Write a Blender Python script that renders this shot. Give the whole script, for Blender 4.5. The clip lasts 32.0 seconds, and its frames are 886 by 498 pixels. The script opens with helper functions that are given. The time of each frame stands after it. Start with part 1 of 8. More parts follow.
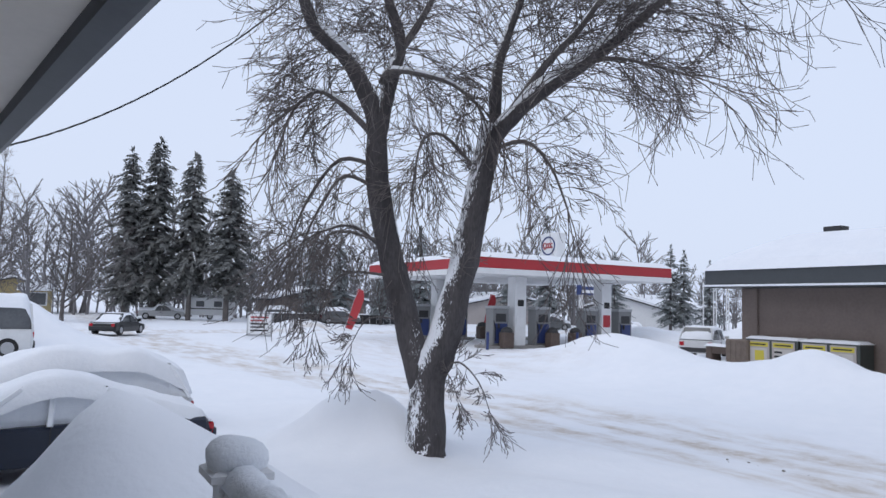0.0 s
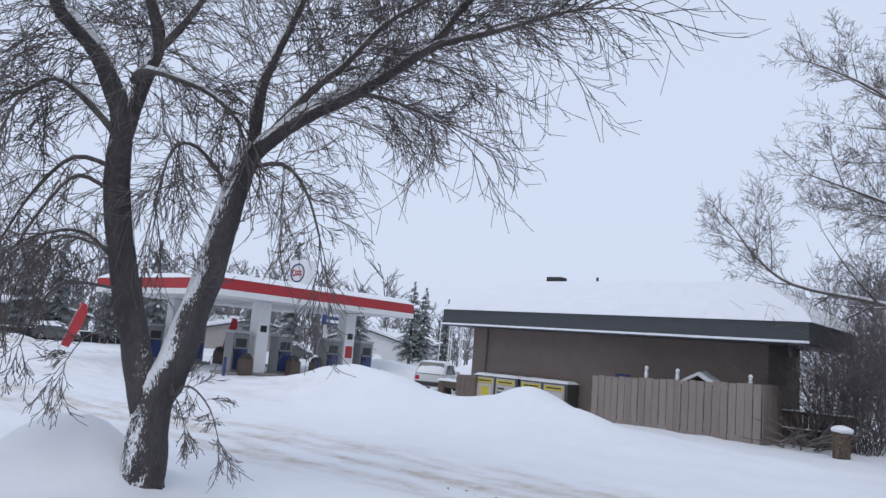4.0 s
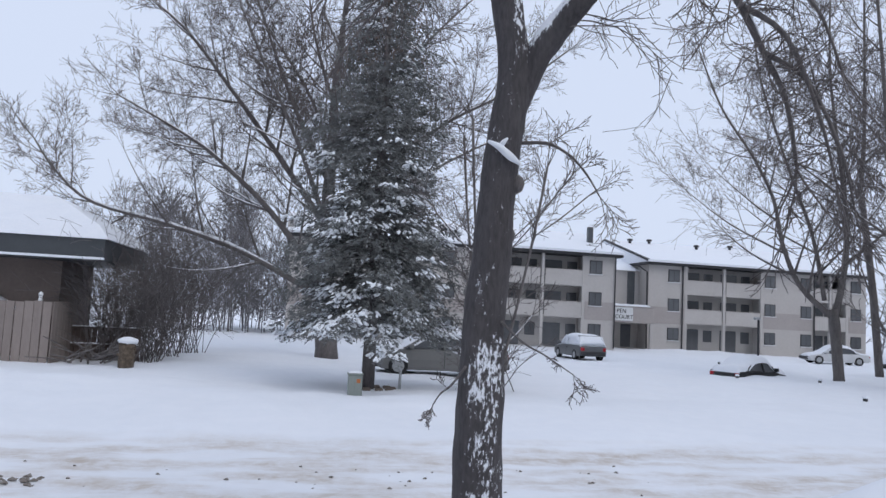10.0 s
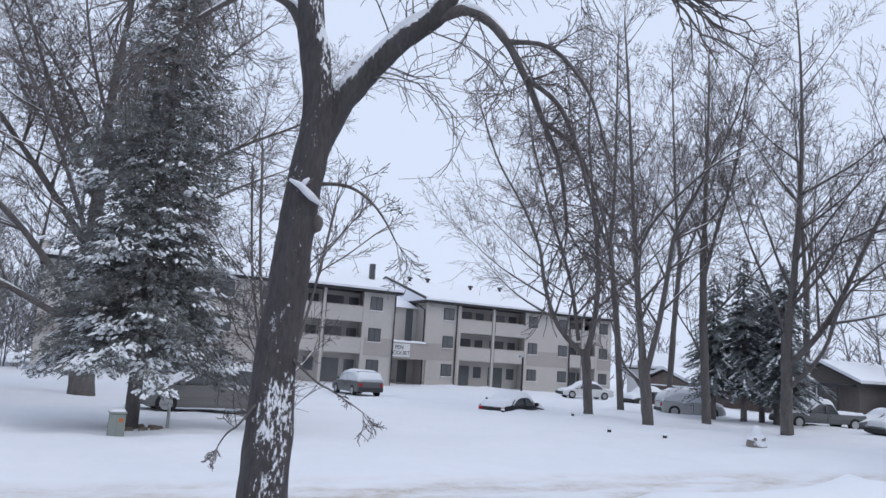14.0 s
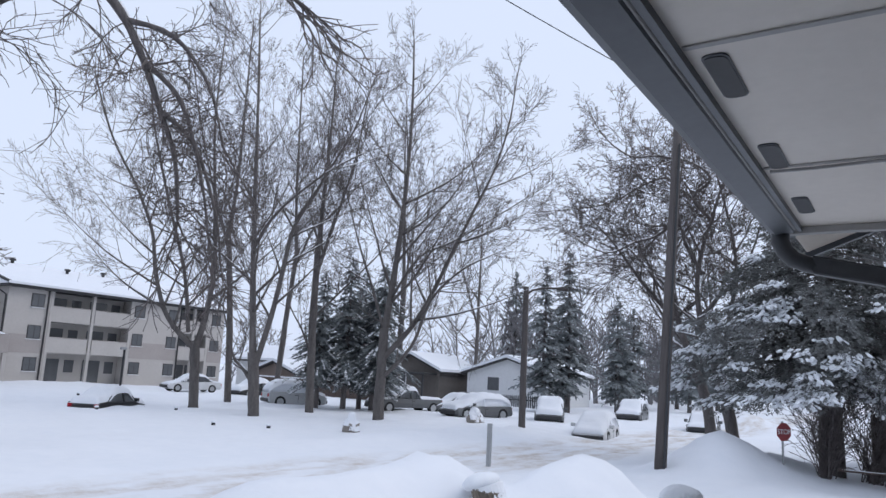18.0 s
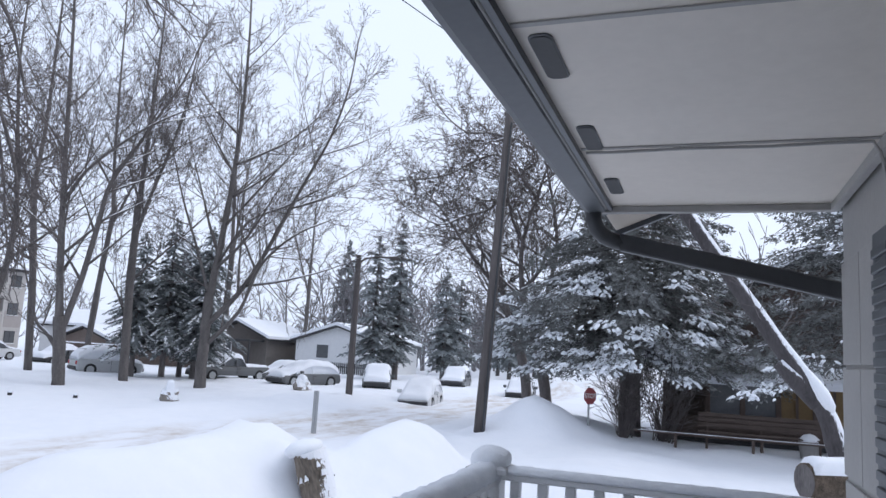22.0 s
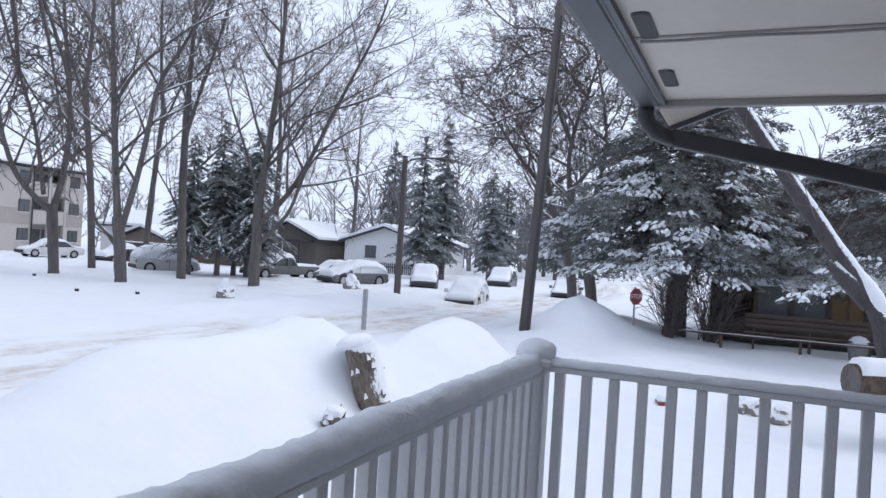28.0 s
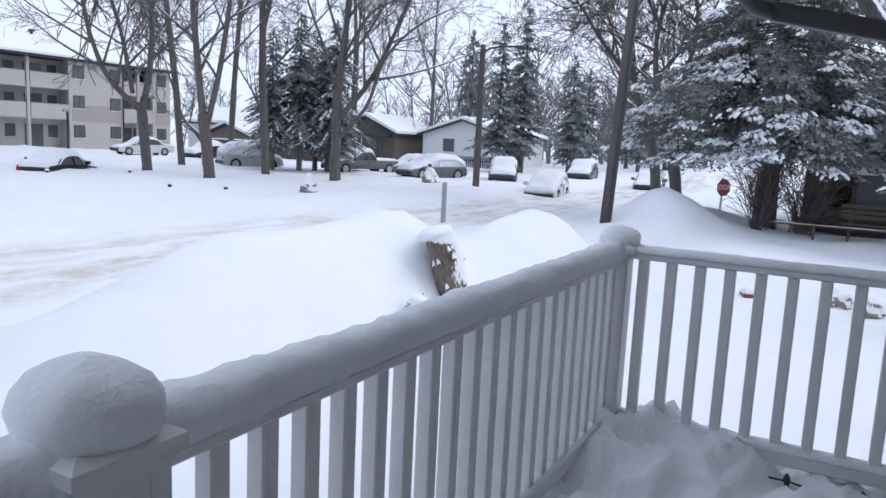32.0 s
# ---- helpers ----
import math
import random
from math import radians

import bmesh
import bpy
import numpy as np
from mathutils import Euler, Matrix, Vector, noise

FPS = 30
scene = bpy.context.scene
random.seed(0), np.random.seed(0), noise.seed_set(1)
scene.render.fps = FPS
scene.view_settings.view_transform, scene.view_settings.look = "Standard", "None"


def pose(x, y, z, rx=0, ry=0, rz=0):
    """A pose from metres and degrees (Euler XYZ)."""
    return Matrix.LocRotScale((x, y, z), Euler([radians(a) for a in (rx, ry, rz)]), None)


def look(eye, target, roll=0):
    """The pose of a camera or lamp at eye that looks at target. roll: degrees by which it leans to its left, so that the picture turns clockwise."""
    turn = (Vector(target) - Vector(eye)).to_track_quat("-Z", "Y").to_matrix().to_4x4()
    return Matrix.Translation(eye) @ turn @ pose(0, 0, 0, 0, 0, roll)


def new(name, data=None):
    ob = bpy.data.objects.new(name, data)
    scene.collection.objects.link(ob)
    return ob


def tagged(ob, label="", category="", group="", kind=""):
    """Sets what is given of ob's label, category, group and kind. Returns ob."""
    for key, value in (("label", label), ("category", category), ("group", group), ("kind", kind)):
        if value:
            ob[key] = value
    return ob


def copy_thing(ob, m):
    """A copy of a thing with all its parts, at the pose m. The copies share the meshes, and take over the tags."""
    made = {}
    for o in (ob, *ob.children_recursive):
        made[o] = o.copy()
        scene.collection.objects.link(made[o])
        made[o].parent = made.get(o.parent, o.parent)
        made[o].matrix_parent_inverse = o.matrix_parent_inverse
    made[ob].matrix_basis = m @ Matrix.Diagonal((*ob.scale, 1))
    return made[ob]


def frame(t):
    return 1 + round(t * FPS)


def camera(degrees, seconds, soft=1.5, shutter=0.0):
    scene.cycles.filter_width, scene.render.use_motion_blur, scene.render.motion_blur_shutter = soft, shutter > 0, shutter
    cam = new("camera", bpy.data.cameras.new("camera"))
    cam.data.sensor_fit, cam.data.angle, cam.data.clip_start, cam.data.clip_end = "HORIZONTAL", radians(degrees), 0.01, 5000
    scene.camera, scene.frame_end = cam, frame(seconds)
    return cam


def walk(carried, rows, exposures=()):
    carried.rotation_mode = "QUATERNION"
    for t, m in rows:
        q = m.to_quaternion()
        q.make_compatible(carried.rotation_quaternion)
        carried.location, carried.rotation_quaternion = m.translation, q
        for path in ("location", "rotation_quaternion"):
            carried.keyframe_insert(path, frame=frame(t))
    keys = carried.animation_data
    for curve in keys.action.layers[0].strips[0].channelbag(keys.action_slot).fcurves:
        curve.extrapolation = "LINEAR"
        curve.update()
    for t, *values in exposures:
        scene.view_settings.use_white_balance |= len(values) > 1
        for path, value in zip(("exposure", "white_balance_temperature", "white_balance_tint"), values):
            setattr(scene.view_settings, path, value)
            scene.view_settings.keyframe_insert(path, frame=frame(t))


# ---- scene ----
cam = camera(62.46, 32.0)
PATH = [
    (0.0, 0.298, 0.301, 2.473, 94.419, -1.492, 60.843),
    (0.5, 0.3, 0.308, 2.474, 95.202, -2.21, 57.501),
    (1.0, 0.296, 0.323, 2.468, 95.79, -2.841, 54.458),
    (1.5, 0.287, 0.319, 2.468, 96.229, -3.384, 51.609),
    (2.0, 0.287, 0.319, 2.47, 96.473, -3.84, 49.293),
    (2.5, 0.293, 0.316, 2.458, 96.776, -4.213, 47.176),
    (4.5, 0.326, 0.308, 2.449, 97.969, -4.707, 38.769),
    (5.0, 0.327, 0.313, 2.447, 98.018, -4.62, 36.359),
    (5.5, 0.33, 0.322, 2.451, 97.958, -4.434, 34.042),
    (6.0, 0.333, 0.328, 2.448, 97.816, -4.285, 31.648),
    (6.5, 0.343, 0.322, 2.439, 97.664, -4.069, 28.345),
    (7.0, 0.361, 0.322, 2.427, 97.563, -3.862, 23.528),
    (7.5, 0.366, 0.337, 2.423, 97.662, -3.706, 17.695),
    (8.0, 0.354, 0.352, 2.424, 97.688, -3.317, 11.095),
    (8.5, 0.295, 0.371, 2.418, 97.482, -2.86, 4.845),
    (9.0, 0.24, 0.362, 2.413, 96.858, -2.497, -1.314),
    (9.5, 0.227, 0.356, 2.409, 95.866, -2.555, -6.681),
    (10.0, 0.226, 0.33, 2.408, 95.057, -2.961, -10.578),
    (10.5, 0.235, 0.277, 2.4, 94.608, -3.36, -13.551),
    (11.0, 0.212, 0.253, 2.404, 94.538, -3.605, -16.843),
    (11.5, 0.145, 0.271, 2.409, 94.868, -3.603, -20.651),
    (12.0, 0.106, 0.271, 2.413, 95.485, -3.593, -25.018),
    (12.5, 0.089, 0.267, 2.414, 96.218, -3.571, -28.36),
    (13.0, 0.084, 0.268, 2.414, 96.956, -3.578, -30.008),
    (13.5, 0.064, 0.254, 2.42, 97.811, -3.602, -29.875),
    (14.0, 0.055, 0.221, 2.429, 98.758, -3.643, -27.794),
    (14.5, 0.044, 0.175, 2.44, 99.603, -3.662, -24.992),
    (16.5, -0.029, 0.008, 2.431, 101.861, -3.999, -31.619),
    (17.0, -0.063, 0.022, 2.439, 101.526, -3.479, -40.736),
    (17.5, -0.05, 0.003, 2.459, 100.754, -3.052, -49.782),
    (18.0, -0.034, 0.006, 2.46, 99.854, -3.002, -57.292),
    (18.5, -0.018, -0.0, 2.45, 98.922, -3.416, -63.558),
    (19.0, -0.003, -0.004, 2.45, 98.2, -3.772, -68.173),
    (19.5, 0.003, -0.005, 2.448, 97.832, -4.029, -70.677),
    (20.0, 0.009, -0.007, 2.45, 97.67, -4.025, -71.714),
    (20.5, 0.01, -0.008, 2.452, 97.656, -3.854, -71.886),
    (21.0, 0.001, -0.009, 2.45, 97.754, -3.619, -71.542),
    (21.5, -0.005, -0.011, 2.451, 97.924, -3.37, -70.959),
    (22.0, -0.008, -0.014, 2.453, 98.109, -3.245, -70.45),
    (22.5, -0.011, -0.016, 2.454, 98.257, -3.172, -70.048),
    (23.0, -0.013, -0.018, 2.454, 98.235, -3.105, -69.655),
    (23.5, -0.012, -0.019, 2.455, 97.953, -3.078, -69.194),
    (24.0, -0.017, -0.018, 2.452, 97.357, -3.071, -68.612),
    (24.5, -0.013, -0.017, 2.449, 96.592, -3.189, -68.104),
    (25.0, -0.009, -0.015, 2.446, 95.756, -3.249, -67.727),
    (25.5, -0.009, -0.015, 2.443, 94.88, -3.354, -67.459),
    (27.5, 0.001, -0.012, 2.434, 91.307, -3.5, -66.995),
    (28.0, -0.001, -0.012, 2.428, 90.188, -3.526, -66.819),
    (28.5, -0.001, -0.011, 2.421, 88.914, -3.524, -66.525),
    (29.0, -0.002, -0.011, 2.418, 87.672, -3.509, -66.166),
    (29.5, -0.007, -0.009, 2.415, 86.503, -3.432, -65.793),
    (30.0, -0.005, -0.004, 2.411, 85.254, -3.248, -65.448),
    (30.5, -0.004, -0.006, 2.409, 84.054, -3.016, -65.13),
    (31.0, 0.003, -0.007, 2.406, 82.879, -2.853, -64.455),
    (31.5, 0.007, -0.007, 2.402, 82.037, -2.791, -63.001),
    (32.0, -0.001, 0.001, 2.4, 81.539, -2.692, -60.716),
]
EXPOSURES = ((0.0, 0.04), (1.0, -0.03), (2.0, -0.07), (5.0, -0.03), (9.0, 0.0), (10.5, 0.0), (13.0, 0.07), (16.5, 0.07), (17.2, 0.06), (18.5, 0.2), (19.5, 0.33), (24.0, 0.38), (28.0, 0.36), (32.0, 0.40))
walk(cam, [(t, pose(*p)) for t, *p in PATH], EXPOSURES)

# ---- daylight: a bright, snowy overcast ----
world = bpy.data.worlds.new("overcast_sky")
scene.world = world
world.use_nodes = True
wn, wl = world.node_tree.nodes, world.node_tree.links
sky = wn.new("ShaderNodeTexSky")
sky.sky_type, sky.sun_disc = "NISHITA", False
sky.sun_elevation, sky.sun_rotation = radians(38), radians(150)
sky.air_density, sky.dust_density, sky.ozone_density = 1.0, 6.0, 1.0
grey = wn.new("ShaderNodeMixRGB")
grey.inputs[0].default_value = 0.9
grey.inputs[2].default_value = (6.82, 7.65, 9.5, 1)
wl.new(sky.outputs[0], grey.inputs[1])
wl.new(grey.outputs[0], wn["Background"].inputs[0])
wn["Background"].inputs[1].default_value = 0.105
sun_data = bpy.data.lights.new("sun", "SUN")
sun_data.energy, sun_data.angle, sun_data.color = 0.5, radians(35), (1.0, 0.97, 0.93)
sun = new("sun", sun_data)
sun.matrix_world = look((0, 0, 60), (-22, 38, 0))


# ---- materials ----
def material(name, color, rough=0.7, color2=None, scale=6.0, amount=0.5, bump=0.0, bump_scale=40.0, metal=0.0, random_amount=0.0, stretch=(1, 1, 1), coords="Object", detail=6.0):
    """A surface with two scales of variation between color and color2, and a fine relief."""
    m = bpy.data.materials.new(name)
    m.use_nodes = True
    n, l = m.node_tree.nodes, m.node_tree.links
    b = n["Principled BSDF"]
    b.inputs["Roughness"].default_value, b.inputs["Metallic"].default_value = rough, metal
    c2 = color2 or tuple(v * 0.75 for v in color)
    tc = n.new("ShaderNodeTexCoord")
    mp = n.new("ShaderNodeMapping")
    mp.inputs["Scale"].default_value = stretch
    l.new(tc.outputs[coords], mp.inputs[0])
    big, small = n.new("ShaderNodeTexNoise"), n.new("ShaderNodeTexNoise")
    big.inputs["Scale"].default_value, small.inputs["Scale"].default_value = scale, scale * 7
    big.inputs["Detail"].default_value = small.inputs["Detail"].default_value = detail
    l.new(mp.outputs[0], big.inputs[0]), l.new(mp.outputs[0], small.inputs[0])
    add = n.new("ShaderNodeMath")
    add.operation = "ADD"
    l.new(big.outputs[0], add.inputs[0]), l.new(small.outputs[0], add.inputs[1])
    ramp = n.new("ShaderNodeMapRange")
    ramp.inputs[1].default_value, ramp.inputs[2].default_value, ramp.inputs[4].default_value = 0.75, 1.25, amount
    l.new(add.outputs[0], ramp.inputs[0])
    mix = n.new("ShaderNodeMixRGB")
    mix.inputs[1].default_value, mix.inputs[2].default_value = (*color, 1), (*c2, 1)
    l.new(ramp.outputs[0], mix.inputs[0])
    out = mix.outputs[0]
    if random_amount:
        info, hsv, mr = n.new("ShaderNodeObjectInfo"), n.new("ShaderNodeHueSaturation"), n.new("ShaderNodeMapRange")
        mr.inputs[3].default_value, mr.inputs[4].default_value = 1 - random_amount, 1 + random_amount
        l.new(info.outputs["Random"], mr.inputs[0]), l.new(mr.outputs[0], hsv.inputs["Value"]), l.new(out, hsv.inputs["Color"])
        out = hsv.outputs[0]
    l.new(out, b.inputs["Base Color"])
    if bump:
        bn, bt = n.new("ShaderNodeBump"), n.new("ShaderNodeTexNoise")
        bt.inputs["Scale"].default_value, bt.inputs["Detail"].default_value = bump_scale, 8.0
        l.new(mp.outputs[0], bt.inputs[0]), l.new(bt.outputs[0], bn.inputs["Height"])
        bn.inputs["Strength"].default_value, bn.inputs["Distance"].default_value = bump, 0.02
        l.new(bn.outputs[0], b.inputs["Normal"])
    return m


SNOW = material("snow", (0.80, 0.82, 0.86), 0.75, (0.73, 0.76, 0.81), 1.5, 0.6, 0.35, 22.0)
SNOW_LOOSE = material("loose_snow", (0.86, 0.88, 0.91), 0.85, (0.76, 0.79, 0.84), 9.0, 0.55, 0.30, 80.0)
BARK = material("dark_bark", (0.165, 0.15, 0.147), 0.95, (0.085, 0.076, 0.075), 5.0, 0.9, 1.0, 30.0, stretch=(1, 1, 0.25))
BARK_GREY = material("grey_bark", (0.17, 0.155, 0.15), 0.95, (0.09, 0.08, 0.078), 4.0, 0.9, 0.9, 26.0, stretch=(1, 1, 0.3))
CONE = material("cone_scales", (0.17, 0.115, 0.09), 0.9, (0.10, 0.07, 0.055), 12.0, 0.8)
TWIG = material("twig_bark", (0.15, 0.132, 0.128), 0.9, (0.095, 0.083, 0.082), 3.0, 0.8)
# far woods: greyed and lightened in the colour to stand for distance haze
TWIG_FAR = material("hazed_twig", (0.22, 0.212, 0.22), 0.95, (0.15, 0.145, 0.15), 2.0, 0.8)
# mid-distance twigs: TWIG lifted a little, a weaker step of painted haze
TWIG_MID = material("lightly_hazed_twig", (0.16, 0.143, 0.14), 0.95, (0.10, 0.09, 0.089), 2.0, 0.8)
NEEDLE = material("spruce_needles", (0.205, 0.212, 0.207), 0.9, (0.125, 0.131, 0.128), 2.0, 0.8)
# distant needles: snowfall haze put into the colour, paler and bluer than NEEDLE
NEEDLE_FAR = material("hazed_needles", (0.27, 0.295, 0.305), 0.9, (0.17, 0.19, 0.198), 1.0, 0.8)
RAIL_PAINT = material("grey_vinyl", (0.72, 0.72, 0.725), 0.5, (0.64, 0.64, 0.65), 8.0, 0.6, 0.1, 80.0)
PIPE = material("dark_downspout", (0.04, 0.042, 0.046), 0.5, (0.03, 0.032, 0.035), 5.0, 0.6)
SOFFIT = material("soffit_panel", (0.655, 0.60, 0.535), 0.6, (0.595, 0.545, 0.485), 3.0, 0.6, 0.08, 50.0)
GUTTER = material("charcoal_gutter", (0.075, 0.082, 0.092), 0.45, (0.055, 0.06, 0.068), 4.0, 0.6)
DARK = material("dark_trim", (0.035, 0.035, 0.038), 0.6, (0.022, 0.022, 0.024), 5.0, 0.6)
SIDING = material("grey_siding", (0.345, 0.335, 0.32), 0.6, (0.29, 0.28, 0.265), 5.0, 0.6, 0.1, 60.0)
STUCCO = material("brown_stucco", (0.215, 0.175, 0.155), 0.95, (0.165, 0.132, 0.118), 1.2, 0.7, 0.5, 70.0)
FASCIA = material("dark_metal_fascia", (0.052, 0.058, 0.063), 0.5, (0.04, 0.045, 0.05), 2.0, 0.6)
FENCE = material("taupe_fence_board", (0.265, 0.225, 0.205), 0.9, (0.20, 0.168, 0.152), 5.0, 0.7, 0.4, 50.0, stretch=(1, 1, 0.15), random_amount=0.08)
APT_WALL = material("cream_stucco", (0.50, 0.475, 0.455), 0.95, (0.44, 0.42, 0.40), 0.6, 0.7, 0.3, 40.0)
APT_BAND = material("taupe_band", (0.40, 0.365, 0.35), 0.95, (0.35, 0.32, 0.305), 0.8, 0.7, 0.3, 40.0)
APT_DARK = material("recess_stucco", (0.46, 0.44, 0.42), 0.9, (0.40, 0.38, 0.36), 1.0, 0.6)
GLASS = material("dark_window", (0.10, 0.105, 0.113), 0.12, (0.14, 0.147, 0.155), 2.0, 0.6)
WHITE = material("white_paint", (0.72, 0.73, 0.74), 0.5, (0.63, 0.64, 0.65), 3.0, 0.7)
RED = material("red_panel", (0.40, 0.028, 0.036), 0.45, (0.34, 0.025, 0.032), 1.0, 0.6)
BLUE = material("blue_panel", (0.03, 0.05, 0.16), 0.4, (0.02, 0.035, 0.12), 2.0, 0.6)
STEEL = material("galvanised_steel", (0.42, 0.43, 0.44), 0.45, (0.34, 0.35, 0.36), 6.0, 0.6, metal=0.5)
POLE_WOOD = material("weathered_pole", (0.115, 0.102, 0.098), 0.9, (0.06, 0.053, 0.051), 3.0, 0.8, 0.6, 20.0, stretch=(1, 1, 0.08))
BROWN_WOOD = material("brown_boards", (0.11, 0.082, 0.07), 0.85, (0.072, 0.054, 0.046), 3.0, 0.7, 0.4, 30.0)
OCHRE = material("ochre_boards", (0.20, 0.135, 0.065), 0.85, (0.14, 0.09, 0.045), 3.0, 0.7, 0.4, 30.0)
RUBBER = material("black_rubber", (0.014, 0.014, 0.015), 0.85, (0.022, 0.022, 0.022), 12.0, 0.6)
TAIL_LIGHT = material("red_lens", (0.42, 0.01, 0.02), 0.2, (0.3, 0.01, 0.015), 8.0, 0.5)
CONCRETE = material("grey_concrete", (0.28, 0.27, 0.26), 0.9, (0.20, 0.195, 0.19), 2.0, 0.7, 0.5, 40.0)
YELLOW = material("yellow_print", (0.55, 0.46, 0.06), 0.6, (0.48, 0.40, 0.05), 4.0, 0.5)
INK = material("black_print", (0.015, 0.015, 0.016), 0.6)
GREEN_BOX = material("grey_green_metal", (0.24, 0.27, 0.25), 0.6, (0.19, 0.215, 0.20), 3.0, 0.7)
LOG = material("rotten_log", (0.17, 0.13, 0.095), 0.95, (0.05, 0.038, 0.028), 9.0, 1.0, 1.0, 25.0)
STONE = material("brown_stone", (0.20, 0.16, 0.135), 0.9, (0.13, 0.105, 0.09), 4.0, 0.8, 0.5, 30.0)


def paint(name, color):
    return material(name, color, 0.35, tuple(v * 0.85 for v in color), 4.0, 0.6)


# ---- building blocks ----
class Shape:
    """Collects vertices and faces for one mesh."""

    def __init__(self):
        self.v, self.f = [], []

    def add(self, verts, faces):
        k = len(self.v)
        self.v.extend([tuple(p) for p in verts])
        self.f.extend([tuple(i + k for i in f) for f in faces])
        return self

    def box(self, a, b, c=0.0):
        """A box between two corners, its vertical and horizontal edges cut by c."""
        (x0, y0, z0), (x1, y1, z1) = a, b
        if not c:
            return self.add([(x, y, z) for x in (x0, x1) for y in (y0, y1) for z in (z0, z1)],
                            [(0, 1, 3, 2), (4, 6, 7, 5), (0, 4, 5, 1), (2, 3, 7, 6), (0, 2, 6, 4), (1, 5, 7, 3)])
        rings = []
        for z, s in ((z0, c), (z0 + c, 0), (z1 - c, 0), (z1, c)):
            rings.append([(x0 + c + s * 0, y0 + s, z), (x1 - c, y0 + s, z), (x1 - s, y0 + c, z), (x1 - s, y1 - c, z),
                          (x1 - c, y1 - s, z), (x0 + c, y1 - s, z), (x0 + s, y1 - c, z), (x0 + s, y0 + c, z)])
        return self.loft(rings)

    def loft(self, rings, closed=True, caps=True):
        n = len(rings[0])
        verts = [p for r in rings for p in r]
        faces = []
        for i in range(len(rings) - 1):
            for j in range(n if closed else n - 1):
                a, b = i * n + j, i * n + (j + 1) % n
                faces.append((a, b, b + n, a + n))
        if caps and closed:
            faces.append(tuple(range(n - 1, -1, -1)))
            faces.append(tuple(range((len(rings) - 1) * n, len(rings) * n)))
        return self.add(verts, faces)

    def tube(self, pts, radii, n=6, caps=True):
        """A swept tube through pts with a radius at each."""
        pts = [Vector(p) for p in pts]
        if isinstance(radii, (int, float)):
            radii = [radii] * len(pts)
        rings, side = [], None
        for i, p in enumerate(pts):
            d = (pts[min(i + 1, len(pts) - 1)] - pts[max(i - 1, 0)])
            d = d.normalized() if d.length > 1e-9 else Vector((0, 0, 1))
            if side is None:
                side = d.orthogonal().normalized()
            side = (side - d * side.dot(d))
            side = side.normalized() if side.length > 1e-6 else d.orthogonal().normalized()
            up = d.cross(side)
            rings.append([p + (side * math.cos(2 * math.pi * k / n) + up * math.sin(2 * math.pi * k / n)) * radii[i] for k in range(n)])
        return self.loft(rings, caps=caps)

    def turned(self, profile, at=(0, 0, 0), n=12):
        """A solid of revolution about z from (radius, z) pairs."""
        return self.loft([[(at[0] + r * math.cos(2 * math.pi * k / n), at[1] + r * math.sin(2 * math.pi * k / n), at[2] + z) for k in range(n)] for r, z in profile])

    def drift(self, x0, x1, y0, y1, low, thick, nx=20, ny=12, seed=0.0, edge=0.25, rough=0.25, side=None):
        """Lying snow over a rectangle: low(x, y) is its support, thick its depth, round at the rim."""
        grid = []
        for i in range(nx + 1):
            for j in range(ny + 1):
                u, v = i / nx, j / ny
                x, y = x0 + (x1 - x0) * u, y0 + (y1 - y0) * v
                e = min(min(u, 1 - u) * (x1 - x0), min(v, 1 - v) * (y1 - y0)) / edge
                r = math.sqrt(max(0.0, 1 - (1 - min(1, e)) ** 2))
                k = 1 + rough * noise.noise(Vector((x * 1.7 + seed, y * 1.7, seed)))
                grid.append((x, y, low(x, y) - 0.01 + thick * r * k))
        idx = lambda i, j: i * (ny + 1) + j
        faces = [(idx(i, j), idx(i + 1, j), idx(i + 1, j + 1), idx(i, j + 1)) for i in range(nx) for j in range(ny)]
        under = [(x, y, low(x, y) - 0.012) for x, y, z in grid]
        k = len(grid)
        back = [(b + k, a + k, d + k, c + k) for a, b, c, d in faces]
        rim = [idx(i, 0) for i in range(nx + 1)] + [idx(nx, j) for j in range(1, ny + 1)] + [idx(i, ny) for i in range(nx - 1, -1, -1)] + [idx(0, j) for j in range(ny - 1, 0, -1)]
        walls = [(rim[i], rim[i] + k, rim[(i + 1) % len(rim)] + k, rim[(i + 1) % len(rim)]) for i in range(len(rim))]
        return self.add(grid + under, faces + back + walls)

    def text(self, words, size, at, rx=90, rz=0, depth=0.01, align="CENTER"):
        """Built-in letters as a solid, upright, in the local frame."""
        c = bpy.data.curves.new("letters", "FONT")
        c.body, c.size, c.extrude, c.align_x, c.align_y = words, size, depth, align, "CENTER"
        ob = bpy.data.objects.new("letters", c)
        me = bpy.data.meshes.new_from_object(ob)
        m = pose(*at, rx, 0, rz)
        self.add([m @ v.co for v in me.vertices], [tuple(p.vertices) for p in me.polygons])
        bpy.data.objects.remove(ob), bpy.data.curves.remove(c), bpy.data.meshes.remove(me)
        return self

    def mesh(self, name, mat, smooth=False):
        me = bpy.data.meshes.new(name)
        me.from_pydata(self.v, [], self.f)
        me.materials.append(mat)
        if smooth:
            me.polygons.foreach_set("use_smooth", [True] * len(me.polygons))
        me.update()
        return me


